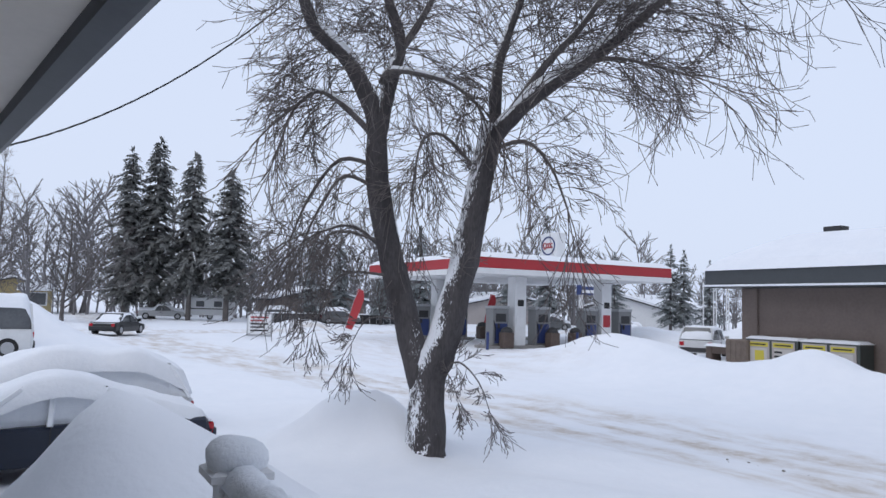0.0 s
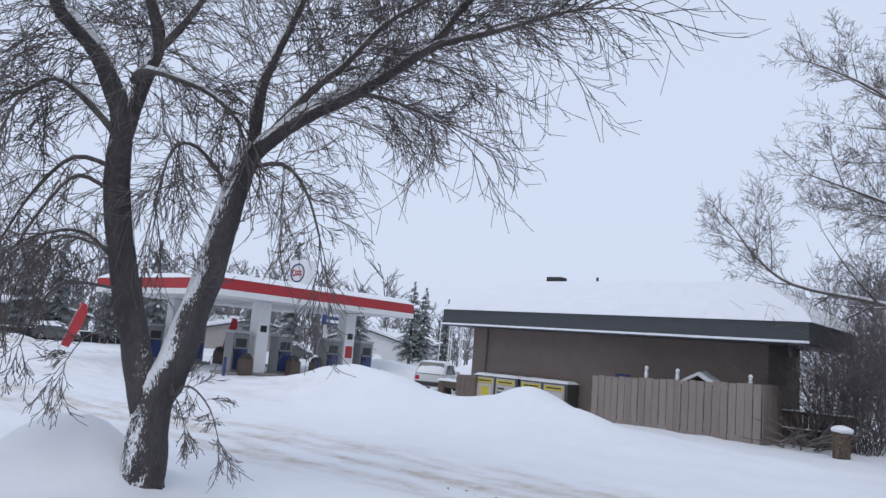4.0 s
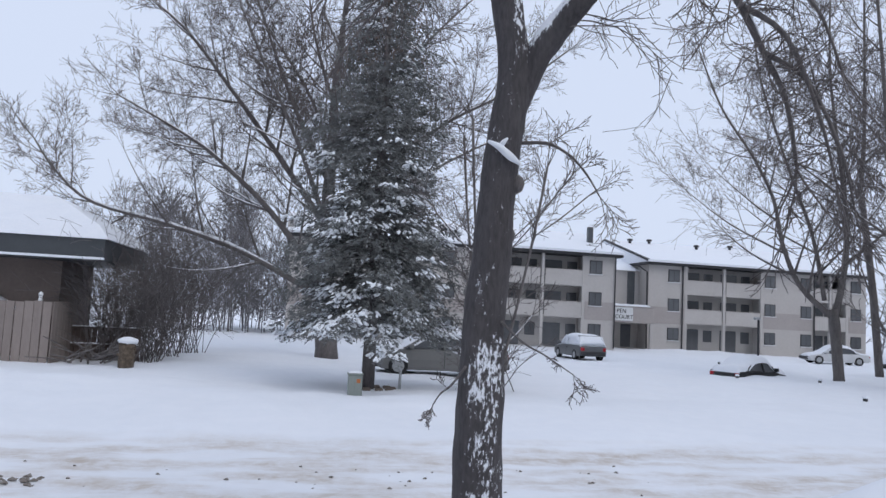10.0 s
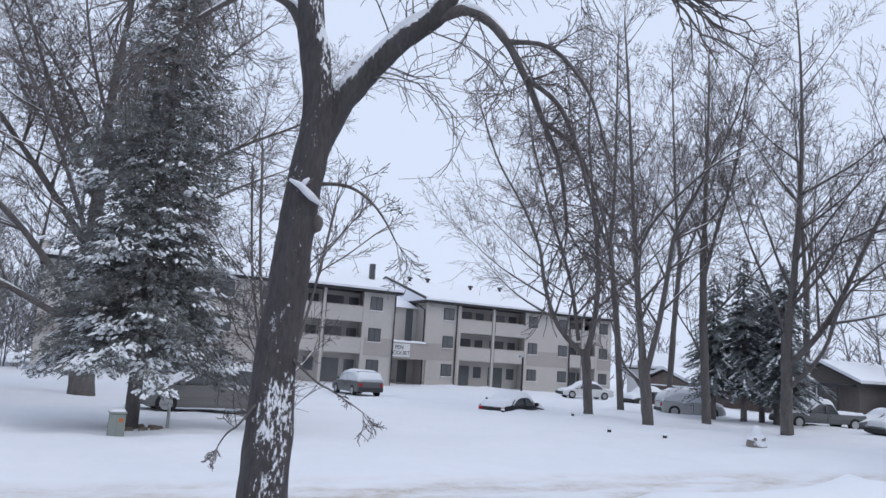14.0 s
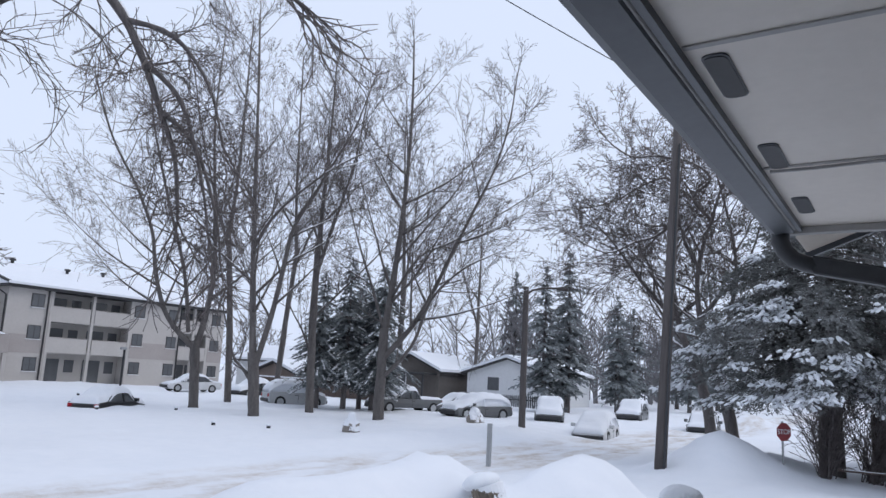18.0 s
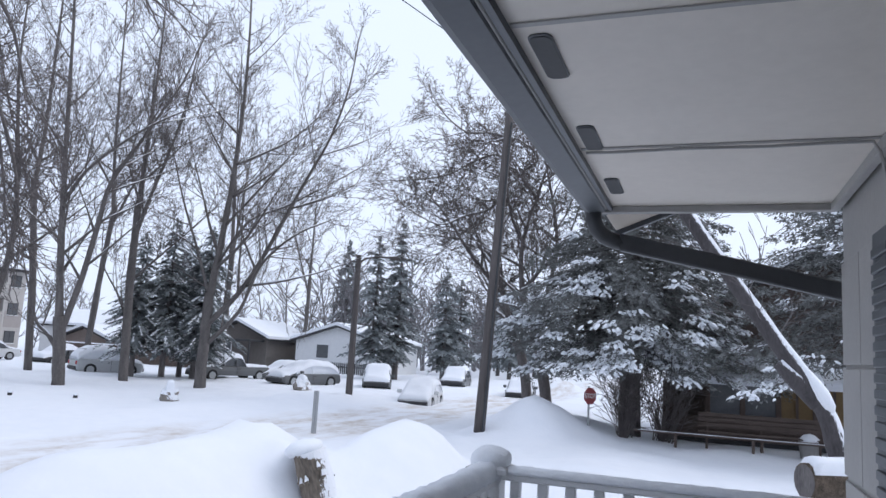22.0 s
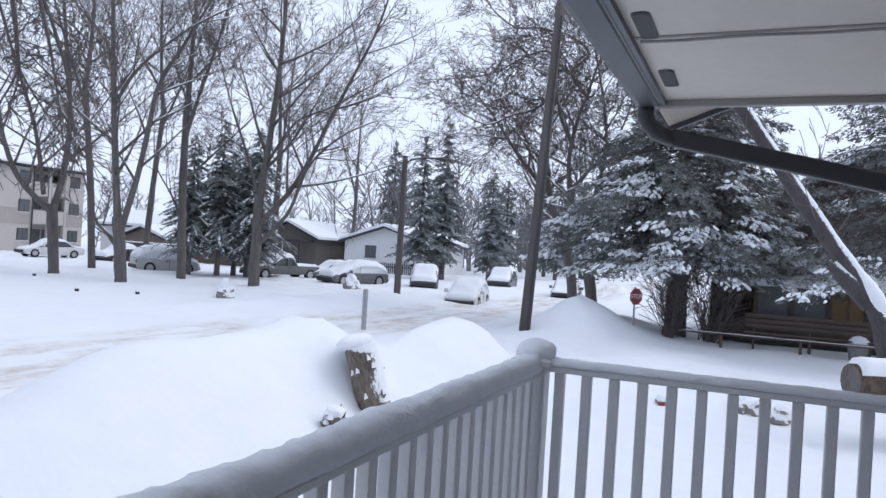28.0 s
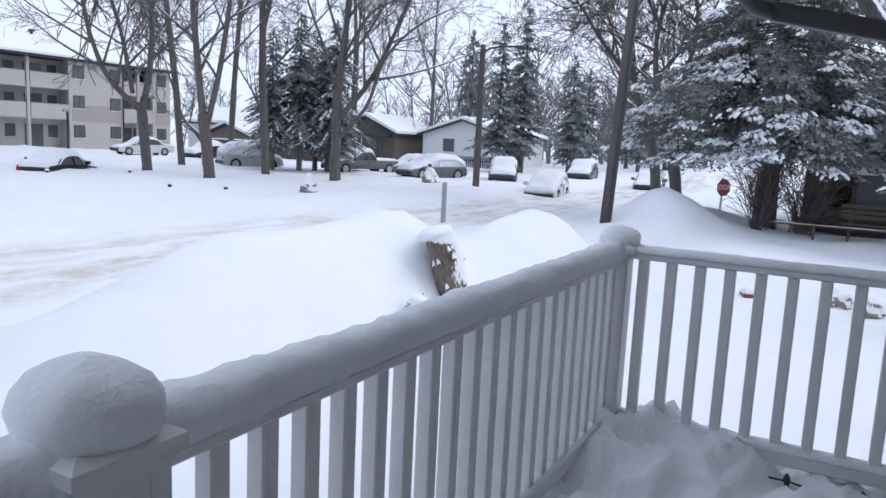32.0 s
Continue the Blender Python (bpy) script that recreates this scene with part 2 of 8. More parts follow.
def part(name, shape, mat, parent=None, label="", smooth=False, at=None):
    ob = new(name, shape.mesh(name, mat, smooth) if isinstance(shape, Shape) else shape)
    if parent is not None:
        ob.parent = parent
    if at is not None:
        ob.matrix_basis = at
    return tagged(ob, label, kind="stuff" if name in ("foliage", "bough_wood", "bough_snow", "twig_crown", "stem_mass") else "")


def thing(name, at, label, category, group="", kind=""):
    ob = new(name)
    ob.empty_display_size = 0.2
    ob.matrix_basis = at if isinstance(at, Matrix) else pose(*at)
    return tagged(ob, label, category, group, kind)


def solo(name, shape, mat, label, category, at=(0, 0, 0), smooth=False, group="", kind=""):
    ob = part(name, shape, mat, None, "", smooth, at if isinstance(at, Matrix) else pose(*at))
    return tagged(ob, label, category, group, kind)



# ---- the ground: one sheet of snow with banks, piles and driven lanes ----
BANKS = (  # x, y, half width, half depth, turn in degrees, height, bluntness
    (-21.71, 20.48, 5.2, 2.6, 10, 1.50, 1.8), (-27.85, 23.09, 4.0, 2.4, 20, 0.65, 1.8), (-17.49, 19.34, 3.2, 1.8, 5, 0.35, 2.0),
    (-13.21, 20.61, 2.9, 2.1, 0, 1.28, 1.5), (-6.82, 21.5, 5.0, 2.4, 0, 0.35, 2.0), (2.0, 19.0, 12.0, 2.5, 0, 0.22, 2.0),
    (-11.68, 5.38, 1.5, 1.15, 20, 1.0, 2.4), (-5.68, 5.52, 2.6, 1.5, -10, 0.45, 2.2), (-1.5, 5.6, 3.2, 1.4, 0, 0.5, 2.2), (-14.89, 6.18, 2.0, 0.9, 25, 0.35, 2.0),
    (-7.42, 1.01, 1.75, 1.25, 0, 1.34, 1.5), (-7.23, 2.29, 1.5, 1.1, 0, 0.55, 2.0), (-5.92, 1.21, 1.4, 1.2, 20, 0.40, 2.0), (-37.2, 0.05, 2.4, 2.6, 0, 2.2, 1.5), (-30.97, -2.46, 2.2, 1.6, 0, 0.8, 2.0),
    (9.25, 6.1, 1.2, 0.9, -5, 0.50, 2.8), (8.9, 5.75, 3.6, 1.2, -8, 0.78, 2.4), (8.8, 5.2, 0.7, 0.5, 0, 0.36, 2.0), (8.5, 4.95, 0.35, 0.3, 0, 0.30, 2.4), (6.2, 5.9, 2.6, 1.6, 5, 0.66, 2.0), (12.35, 4.97, 1.95, 1.15, 5, 0.85, 2.8), (14.5, 5.6, 2.0, 1.2, 0, 0.35, 2.2), (3.0, 6.0, 3.5, 1.4, 0, 0.35, 2.2),
    (22.6, 5.0, 2.0, 1.5, -20, 1.30, 1.6), (26.0, 4.4, 3.0, 1.6, 0, 0.5, 2.0), (27.0, 16.5, 9.0, 1.5, 0, 0.35, 2.0), (55.0, 10.2, 3.0, 2.2, 0, 1.1, 1.8),
    (-42.17, 16.06, 5.0, 2.0, 10, 0.55, 2.0), (-62.23, 21.35, 7.0, 3.0, 0, 0.9, 2.0), (-40.42, 39.58, 6.0, 3.0, 0, 1.3, 1.8), (-32.96, 43.66, 4.5, 3.0, 0, 1.6, 1.8), (-47.48, 45.51, 5.0, 3.0, 0, 1.2, 1.8),
    (32.0, 61.5, 2.6, 1.3, 0, 0.7, 2.0), (36.5, 61.3, 2.4, 1.2, 0, 0.6, 2.0), (-69.93, -5.04, 4.0, 8.0, 0, 0.4, 2.0), (16.0, 2.2, 5.0, 1.8, 0, 0.25, 2.0))


def road_y(x):
    return 12.0 - 5.2 * min(1.0, max(0.0, (-8.0 - x) / 34.0)) - 1.2 * min(1.0, max(0.0, (x - 16.0) / 20.0))


def packed(x, y):
    """How much wheels have packed and soiled the snow, 0 to 1."""
    lane = max(0.0, 1 - (abs(y - road_y(x)) / 2.7) ** 4)
    side = max(0.0, 1 - (abs(x + 59) / 4.0) ** 4) if y > -60 else 0
    lot = max(0.0, 1 - (abs(x + 36) / 16) ** 6) * max(0.0, 1 - (abs(y - 26) / 14) ** 6) * 0.55
    return min(1.0, max(lane, side, lot))


def ground_z(x, y):
    z = 0.0
    for bx, by, rx, ry, turn, h, blunt in BANKS:
        dx, dy = x - bx, y - by
        if abs(dx) > 4 * max(rx, ry) or abs(dy) > 4 * max(rx, ry):
            continue
        c, s = math.cos(radians(turn)), math.sin(radians(turn))
        q = math.hypot((dx * c + dy * s) / rx, (dy * c - dx * s) / ry)
        z += h * math.exp(-1.25 * q ** blunt)
    p = packed(x, y)
    near = math.hypot(x, y)
    if near < 90:
        z += (1 - 0.7 * p) * (0.10 * noise.noise(Vector((x * 0.23, y * 0.23, 1.3))) + 0.075 * noise.noise(Vector((x * 0.8, y * 0.8, 5.1))) + 0.028 * noise.noise(Vector((x * 2.1, y * 2.1, 8.0)))) * (1 + min(1.2, z))
        z += 0.05 * p * abs(noise.noise(Vector((x * 0.5, y * 2.0, 9.0)))) + 0.03 * p * noise.noise(Vector((x * 1.6, y * 1.6, 4.0))) - 0.12 * p
    if y > 40:
        z += 0.08 * min(1.0, (y - 40) / 22)
    return z


def axis(lo, hi, fine, far):
    a, x = [], lo
    while x < hi:
        a.append(x)
        x += fine
    out, s = [hi], fine
    while out[-1] < far:
        s *= 1.35
        out.append(out[-1] + s)
    low, s = [lo], fine
    while low[-1] > -far:
        s *= 1.35
        low.append(low[-1] - s)
    return low[:0:-1] + a + out


gx, gy = axis(-66, 60, 0.36, 4000), axis(-14, 52, 0.30, 4000)
gverts = [(x, y, ground_z(x, y)) for x in gx for y in gy]
ny = len(gy)
ground_shape = Shape().add(gverts, [(i * ny + j, (i + 1) * ny + j, (i + 1) * ny + j + 1, i * ny + j + 1) for i in range(len(gx) - 1) for j in range(ny - 1)])
GROUND = material("snow_ground", (0.80, 0.82, 0.86), 0.8, (0.74, 0.77, 0.82), 0.35, 0.6, 0.45, 9.0)
nt = GROUND.node_tree
gn, gl = nt.nodes, nt.links
attr = gn.new("ShaderNodeAttribute")
attr.attribute_name = "packed"
tcg = gn.new("ShaderNodeTexCoord")
mpg = gn.new("ShaderNodeMapping")
mpg.inputs["Scale"].default_value = (0.30, 1.0, 1)
gl.new(tcg.outputs["Object"], mpg.inputs[0])
rut = gn.new("ShaderNodeTexNoise")
rut.inputs["Scale"].default_value, rut.inputs["Detail"].default_value = 1.5, 12.0
gl.new(mpg.outputs[0], rut.inputs[0])
rr = gn.new("ShaderNodeMapRange")
rr.inputs[1].default_value, rr.inputs[2].default_value, rr.inputs[3].default_value, rr.inputs[4].default_value = 0.40, 0.66, 0.08, 1.0
gl.new(rut.outputs[0], rr.inputs[0])
mul = gn.new("ShaderNodeMath")
mul.operation = "MULTIPLY"
gl.new(rr.outputs[0], mul.inputs[0]), gl.new(attr.outputs["Fac"], mul.inputs[1])
speck, sr_, mul2 = gn.new("ShaderNodeTexNoise"), gn.new("ShaderNodeMapRange"), gn.new("ShaderNodeMath")
speck.inputs["Scale"].default_value, speck.inputs["Detail"].default_value, speck.inputs["Roughness"].default_value = 3.2, 14.0, 0.72
gl.new(tcg.outputs["Object"], speck.inputs[0])
sr_.inputs[1].default_value, sr_.inputs[2].default_value, sr_.inputs[3].default_value, sr_.inputs[4].default_value = 0.38, 0.60, 0.36, 1.0
gl.new(speck.outputs[0], sr_.inputs[0])
mul2.operation = "MULTIPLY"
gl.new(mul.outputs[0], mul2.inputs[0]), gl.new(sr_.outputs[0], mul2.inputs[1])
gm = gn.new("ShaderNodeMixRGB")
gm.inputs[2].default_value = (0.49, 0.43, 0.37, 1)
old = gn["Principled BSDF"].inputs["Base Color"].links[0].from_socket
gl.new(old, gm.inputs[1]), gl.new(mul2.outputs[0], gm.inputs[0]), gl.new(gm.outputs[0], gn["Principled BSDF"].inputs["Base Color"])
ground = solo("ground", ground_shape, GROUND, "deep drifted snow with ploughed banks and driven lanes", "ground", smooth=True, kind="structure")
at_ = ground.data.attributes.new("packed", "FLOAT", "POINT")
at_.data.foreach_set("value", [packed(x, y) for x, y, z in gverts])


def on_ground(x, y, turn=0.0, sink=0.05):
    return pose(x, y, ground_z(x, y) - sink, 0, 0, turn)


# ---- the house with its porch ----
DECK, RAIL_Y = 1.02, 0.83
SOFFIT_Z, END_X, EAVE_Y = 3.40, 4.50, 0.64
house_wall = solo("wall_house", Shape().box((-9.0, -1.05, -0.2), (END_X, -0.73, SOFFIT_Z - 0.002)), SIDING, "grey panel-sided house wall under the eave", "wall", kind="structure")
solo("wall_house_side", Shape().box((END_X - 0.22, -9.0, -0.2), (END_X, -1.06, SOFFIT_Z)), SIDING, "grey panel-sided house end wall", "wall", kind="structure")
solo("wall_house_back", Shape().box((-9.0, -9.2, -0.2), (END_X, -9.01, SOFFIT_Z)), SIDING, "plain grey back wall of the house", "wall", kind="structure")
solo("wall_house_far", Shape().box((-9.2, -9.2, -0.2), (-9.01, -0.83, SOFFIT_Z)), SIDING, "plain grey end wall of the house", "wall", kind="structure")
for k, z in enumerate((1.35, 1.92, 2.50, 3.07)):
    for x in range(-6, 5):
        w = 1.0 if x < 4 else 0.49
        part("siding_panel", Shape().box((x, -0.728, z - 0.56), (x + w - 0.012, -0.71 - 0.004 * (k % 2), z - 0.008), 0.004), SIDING, house_wall)
LEFT_X = -1.3
sof = [(END_X, -0.83), (END_X, EAVE_Y - 0.1), (LEFT_X, EAVE_Y - 0.1), (-6.2, -0.22), (-9.0, -0.75), (-9.0, -0.83)]
soffit = solo("ceiling_porch", Shape().loft([[(x, y, z) for x, y in sof] for z in (SOFFIT_Z, SOFFIT_Z + 0.03)]), SOFFIT, "off-white porch soffit panels with vents and seams", "ceiling", kind="structure")
solo("roof_house", Shape().loft([[(x, e, SOFFIT_Z + 0.09), (x, e, SOFFIT_Z + 0.13), (x, -4.6, SOFFIT_Z + 1.5), (x, -9.6, SOFFIT_Z + 0.3), (x, -9.6, SOFFIT_Z + 0.04), (x, -0.9, SOFFIT_Z + 0.05)] for x, e in ((-9.4, -0.70), (-6.2, -0.12), (LEFT_X, EAVE_Y - 0.02), (END_X, EAVE_Y - 0.02))]), DARK, "dark shingled house roof", "roof", kind="structure")

# ---- the shop ----
shop = thing("shop_building", (-23.5, 30.3, 0), "brown stucco shop with a dark fascia and snowy roof", "building")
part("wall", Shape().box((0, 0, -0.3), (14.5, 4.2, 3.75)), STUCCO, shop)
part("corner_pilaster", Shape().box((-0.12, -0.12, -0.3), (0.75, 0.3, 3.72), 0.02), STUCCO, shop)
fas = [(-0.9, -1.75, 3.62), (16.4, -1.75, 3.62), (16.4, 5.5, 3.62), (-0.9, 5.5, 3.62)]
part("fascia", Shape().loft([[(x, y, 3.70) for x, y, z in fas], [(x, y, 4.46) for x, y, z in fas]]), FASCIA, shop, "dark metal fascia")
part("soffit", Shape().box((-0.86, -1.71, 3.66), (16.36, 5.44, 3.695)), FASCIA, shop)
part("drip_edge", Shape().box((-0.93, -1.81, 3.70), (16.43, -1.755, 3.79), 0.01), SNOW, shop, "thin snow line on the lower edge")
top = [(1.9, 0.9, 0), (13.8, 0.9, 0), (13.8, 2.9, 0), (1.9, 2.9, 0)]
low = [(-1.0, -1.85), (16.5, -1.85), (16.5, 5.6), (-1.0, 5.6)]
rings = []
for k in range(7):
    t = k / 6
    z = 4.463 + 0.22 * min(1, k) + 1.55 * t ** 0.9
    rings.append([(l[0] + (q[0] - l[0]) * t + 0.04 * math.sin(9 * t + i), l[1] + (q[1] - l[1]) * t, z) for i, (l, q) in enumerate(zip(low, top))])
part("roof_snow", Shape().loft(rings), SNOW, shop, "thick smooth snow on the roof", smooth=False)
part("roof_vent", Shape().box((3.25, 1.2, 6.1), (4.1, 1.8, 6.5), 0.02), DARK, shop)
part("vent_pipe", Shape().tube([(6.0, 1.5, 6.1), (6.0, 1.5, 6.5)], 0.06, 8), DARK, shop)
part("air_sign", Shape().box((-1.15, 4.0, 2.3), (-0.05, 4.06, 2.75), 0.01), WHITE, shop)
part("air_letters", Shape().text("AIR", 0.42, (-0.6, 3.985, 2.52)), INK, shop)
part("parking_sign", Shape().box((8.05, -0.10, 1.35), (8.75, -0.06, 2.0), 0.01), BLUE, shop, "blue parking sign")
part("sign_bar", Shape().box((8.2, -0.115, 1.5), (8.6, -0.102, 1.7)), WHITE, shop)

chest_col = paint("dark_green_cabinet", (0.055, 0.065, 0.06))
for k in range(2):
    cab = thing("propane_cabinet", (-22.55 + 2.72 * k, 29.15, -0.12), "dark exchange cabinet with yellow printed panels and snow on top", "cabinet", "cabinets along the shop wall")
    part("body", Shape().box((0, 0, 0), (2.62, 0.95, 1.46), 0.02), chest_col, cab)
    part("snow_cover", Shape().drift(-0.04, 2.66, -0.04, 1.0, lambda x, y: 1.46, 0.12, 14, 6, k, 0.08), SNOW, cab)
    for j in range(2):
        x = 0.12 + j * 1.25
        door = part("door", Shape().box((x, -0.05, 0.10), (x + 1.12, -0.004, 1.38), 0.01), APT_BAND, cab, "printed door panel")
        part("notice", Shape().box((x + 0.12, -0.058, 0.22), (x + 1.0, -0.052, 1.05), 0.002), APT_WALL, door)
        part("header_strip", Shape().box((x + 0.06, -0.062, 1.12), (x + 1.06, -0.054, 1.32)), YELLOW, door)
        part("print_bar", Shape().box((x + 0.16, -0.068, 1.19), (x + 0.96, -0.064, 1.25)), INK, door)
        if j == 0 and k == 0:
            part("print_block", Shape().box((x + 0.38, -0.066, 0.5), (x + 0.86, -0.058, 0.95)), YELLOW, door)
            part("round_mark", Shape().tube([(x + 0.2, -0.06, 0.3), (x + 0.2, -0.072, 0.3)], 0.1, 14), INK, door)
        else:
            for r in range(4):
                part("print_bar", Shape().box((x + 0.14, -0.064, 0.30 + 0.19 * r), (x + 0.52 + 0.3 * ((r + j) % 2), -0.058, 0.39 + 0.19 * r)), INK, door)
ledge = thing("low_wall", (-24.6, 28.9, -0.25), "low brick planter wall beside the shop corner", "wall")
part("pier", Shape().box((1.1, 0.0, -0.1), (2.3, 1.0, 1.50), 0.03), STONE, ledge)
for r in range(9):
    for c in range(4):
        part("brick", Shape().box((1.12 + 0.29 * c, -0.03, 0.02 + 0.16 * r), (1.39 + 0.29 * c, 0.02, 0.165 + 0.16 * r), 0.008), STONE, ledge)
part("beam", Shape().box((0.2, 0.1, 0.75), (1.1, 0.8, 1.12), 0.04), BROWN_WOOD, ledge)
part("end_block", Shape().box((-0.2, 0.1, 0.1), (0.2, 0.8, 1.1), 0.05), BROWN_WOOD, ledge)
part("snow_cover", Shape().drift(-0.22, 1.1, 0.05, 0.85, lambda x, y: 1.11, 0.13, 16, 6, 3.0, 0.12), SNOW, ledge)

# ---- the board fence round the shop's yard ----
fence = thing("board_fence", (-15.5, 28.3, 0), "taupe vertical board fence round a yard", "fence")
for k in range(23):
    x = 0.301 * k
    zt = 1.86 + 0.012 * k + 0.02 * math.sin(k * 1.9)
    part("board", Shape().box((x, 0, -0.2), (x + 0.272 + 0.009 * (k % 3), 0.03 + 0.008 * (k % 2), zt), 0.006), FENCE, fence)
for k in range(9):
    part("board", Shape().box((6.93, 0.05 + 0.33 * k, -0.2), (6.97, 0.36 + 0.33 * k, 2.12), 0.006), FENCE, fence)
# added dark sheet that stands for the shade in the slits between boards
part("slit_shade", Shape().box((-0.05, 0.07, 0.2), (6.9, 0.12, 1.62)), BROWN_WOOD, fence)
for zz in (0.35, 1.1, 1.7):
    part("fence_rail", Shape().box((-0.05, 0.042, zz), (6.9, 0.068, zz + 0.09)), FENCE, fence)
for k, x in enumerate((2.29, 3.6, 6.4)):
    post = part("post", Shape().box((x, 0.1, 0), (x + 0.12, 0.22, 2.22), 0.01), WHITE, fence)
    part("finial", Shape().turned([(0.0, 0), (0.07, 0.02), (0.05, 0.06), (0.09, 0.13), (0.06, 0.2), (0.0, 0.24)], (x + 0.06, 0.16, 2.22), 10), WHITE, post)
heap = Shape().drift(3.1, 5.1, 1.0, 2.6, lambda x, y: 1.7 + 0.55 * (1 - abs(x - 4.1)), 0.18, 16, 10, 8.0, 0.3)
heap_thing = thing("covered_stack", (-15.5, 28.3, 0), "snow-covered stack standing behind the board fence", "stack")
part("stack_frame", Shape().box((3.3, 1.2, 0), (4.9, 2.4, 1.9), 0.05), BROWN_WOOD, heap_thing)
part("snow_cover", heap, SNOW, heap_thing)

# ---- the filling station ----
canopy = thing("station_canopy", (-50.9, 22.4, 0), "white filling station canopy with a red band", "canopy")
L = 15.5
part("roof_deck", Shape().box((0.05, 0.05, 4.5), (L - 0.05, L - 0.05, 5.2)), WHITE, canopy)
part("white_fascia", Shape().box((-0.02, -0.02, 4.38), (L + 0.02, L + 0.02, 4.72), 0.02), WHITE, canopy)
part("red_band", Shape().box((0.0, 0.0, 4.724), (L, L, 5.36), 0.03), RED, canopy, "red band")
part("roof_snow", Shape().drift(-0.05, L + 0.05, -0.05, L + 0.05, lambda x, y: 5.36, 0.34, 30, 30, 2.0, 0.5, 0.15), SNOW, canopy)
for k in range(5):
    for j in range(5):
        part("ceiling_lamp", Shape().box((1.5 + 3 * k, 1.5 + 3 * j, 4.35), (2.2 + 3 * k, 2.2 + 3 * j, 4.378), 0.005), WHITE, canopy)
for x in (2.7, 12.9):
    for y in (3.9, 10.9):
        col = part("column", Shape().box((x, y, 0), (x + 0.85, y + 0.85, 4.37), 0.02), WHITE, canopy)
        part("number_plate", Shape().box((x + 0.852, y + 0.2, 2.55), (x + 0.872, y + 0.65, 2.95)), INK, col)
        part("notice", Shape().box((x + 0.852, y + 0.12, 1.3), (x + 0.872, y + 0.72, 2.1)), RED if y > 5 else WHITE, col, "printed notice")
        part("notice", Shape().box((x + 0.1, y - 0.02, 1.3), (x + 0.75, y - 0.002, 2.1)), WHITE, col, "printed notice")
PUMP_GREY = paint("pump_grey", (0.20, 0.205, 0.21))
for x in (2.7, 12.9):
    for y in (2.3, 5.5, 9.4, 12.4):
        if x < 5 and y > 9:
            continue
        pump = thing("fuel_pump", (-50.9 + x, 22.4 + y, 0.12), "grey and blue fuel pump on a concrete island", "fuel pump", "pumps under the canopy")
        part("cabinet", Shape().box((0, 0, 0), (0.85, 1.15, 2.25), 0.03), PUMP_GREY, pump)
        part("front_panel", Shape().box((0.852, 0.12, 0.15), (0.88, 1.03, 1.35), 0.01), BLUE, pump, "blue front panel")
        part("display", Shape().box((0.852, 0.2, 1.45), (0.875, 0.95, 1.95), 0.01), DARK, pump)
        part("header", Shape().box((-0.04, -0.04, 2.25), (0.89, 1.19, 2.42), 0.02), STEEL, pump)
        part("hose", Shape().tube([(0.9, 0.05, 1.5), (1.06, 0.02, 1.0), (1.06, 0.04, 0.5), (0.98, 0.1, 0.3), (0.95, 0.14, 0.9), (0.9, 0.16, 1.3)], 0.025, 5), RUBBER, pump)
        part("nozzle", Shape().box((0.88, 0.3, 1.05), (1.0, 0.42, 1.35), 0.02), DARK, pump)
for x in (2.4, 12.6):
    for y in (1.7, 8.8):
        solo("pump_island", Shape().box((0, 0, -0.1), (1.45, 5.4, 0.13), 0.03), CONCRETE, "low concrete pump island", "island", (-50.9 + x, 22.4 + y, 0), group="pump islands")
for x, y in ((14.2, 3.0), (14.3, 8.2), (3.0, 8.3), (14.3, 6.4)):
    b = thing("waste_bin", (-50.9 + x, 22.4 + y, 0), "dark domed waste bin on the forecourt", "bin", "forecourt bins")
    part("body", Shape().box((-0.35, -0.35, 0), (0.35, 0.35, 0.95), 0.05), BROWN_WOOD, b)
    part("dome_lid", Shape().turned([(0.37, 0.95), (0.36, 1.08), (0.25, 1.22), (0.0, 1.3)], n=12), DARK, b)
for y in (1.2, 7.9):
    solo("bollard", Shape().tube([(0, 0, -0.1), (0, 0, 1.0)], 0.09, 10), BLUE, "blue painted steel bollard by the pumps", "bollard", (-36.0, 22.4 + y, 0), group="bollards")
brand = thing("roof_sign", (-45.13, 34.07, 6.46), "white sign box with red marks in a blue oval", "sign")
part("box", Shape().box((0.0, 0.0, -0.9), (2.1, 0.8, 1.7), 0.03), WHITE, brand)
ring_pts = [(1.05 + 0.78 * math.cos(a), -0.015, 0.72 + 0.66 * math.sin(a)) for a in [2 * math.pi * k / 28 for k in range(29)]]
part("oval", Shape().tube(ring_pts, 0.06, 6), BLUE, brand, "blue oval ring")
for k in range(4):
    w0, h0 = (0.34, 0.46) if k == 0 else (0.22, 0.34)
    y0 = 0.42 + (0 if k == 0 else 0.36 + 0.27 * (k - 1))
    part("red_bar", Shape().tube([(y0 + 0.05 + 0.5 * w0 * (1 + math.cos(a)), -0.03, 0.72 + 0.5 * h0 * math.sin(a)) for a in [0.9 + 5.0 * i / 9 for i in range(10)]], 0.045, 5), RED, brand)
price = thing("price_sign", (-57.42, 48.1, 0), "blue and white price sign on two posts", "sign")
for y in (0.0, 3.4):
    part("post", Shape().box((0, y, 0), (0.35, y + 0.35, 6.0), 0.02), WHITE, price)
part("panel", Shape().box((-0.1, -0.2, 3.9), (0.45, 4.0, 5.9), 0.03), BLUE, price)
for z in (4.1, 4.75, 5.35):
    part("stripe", Shape().box((0.452, 0.0, z), (0.47, 3.8, z + 0.3)), RED if z > 5 else WHITE, price)
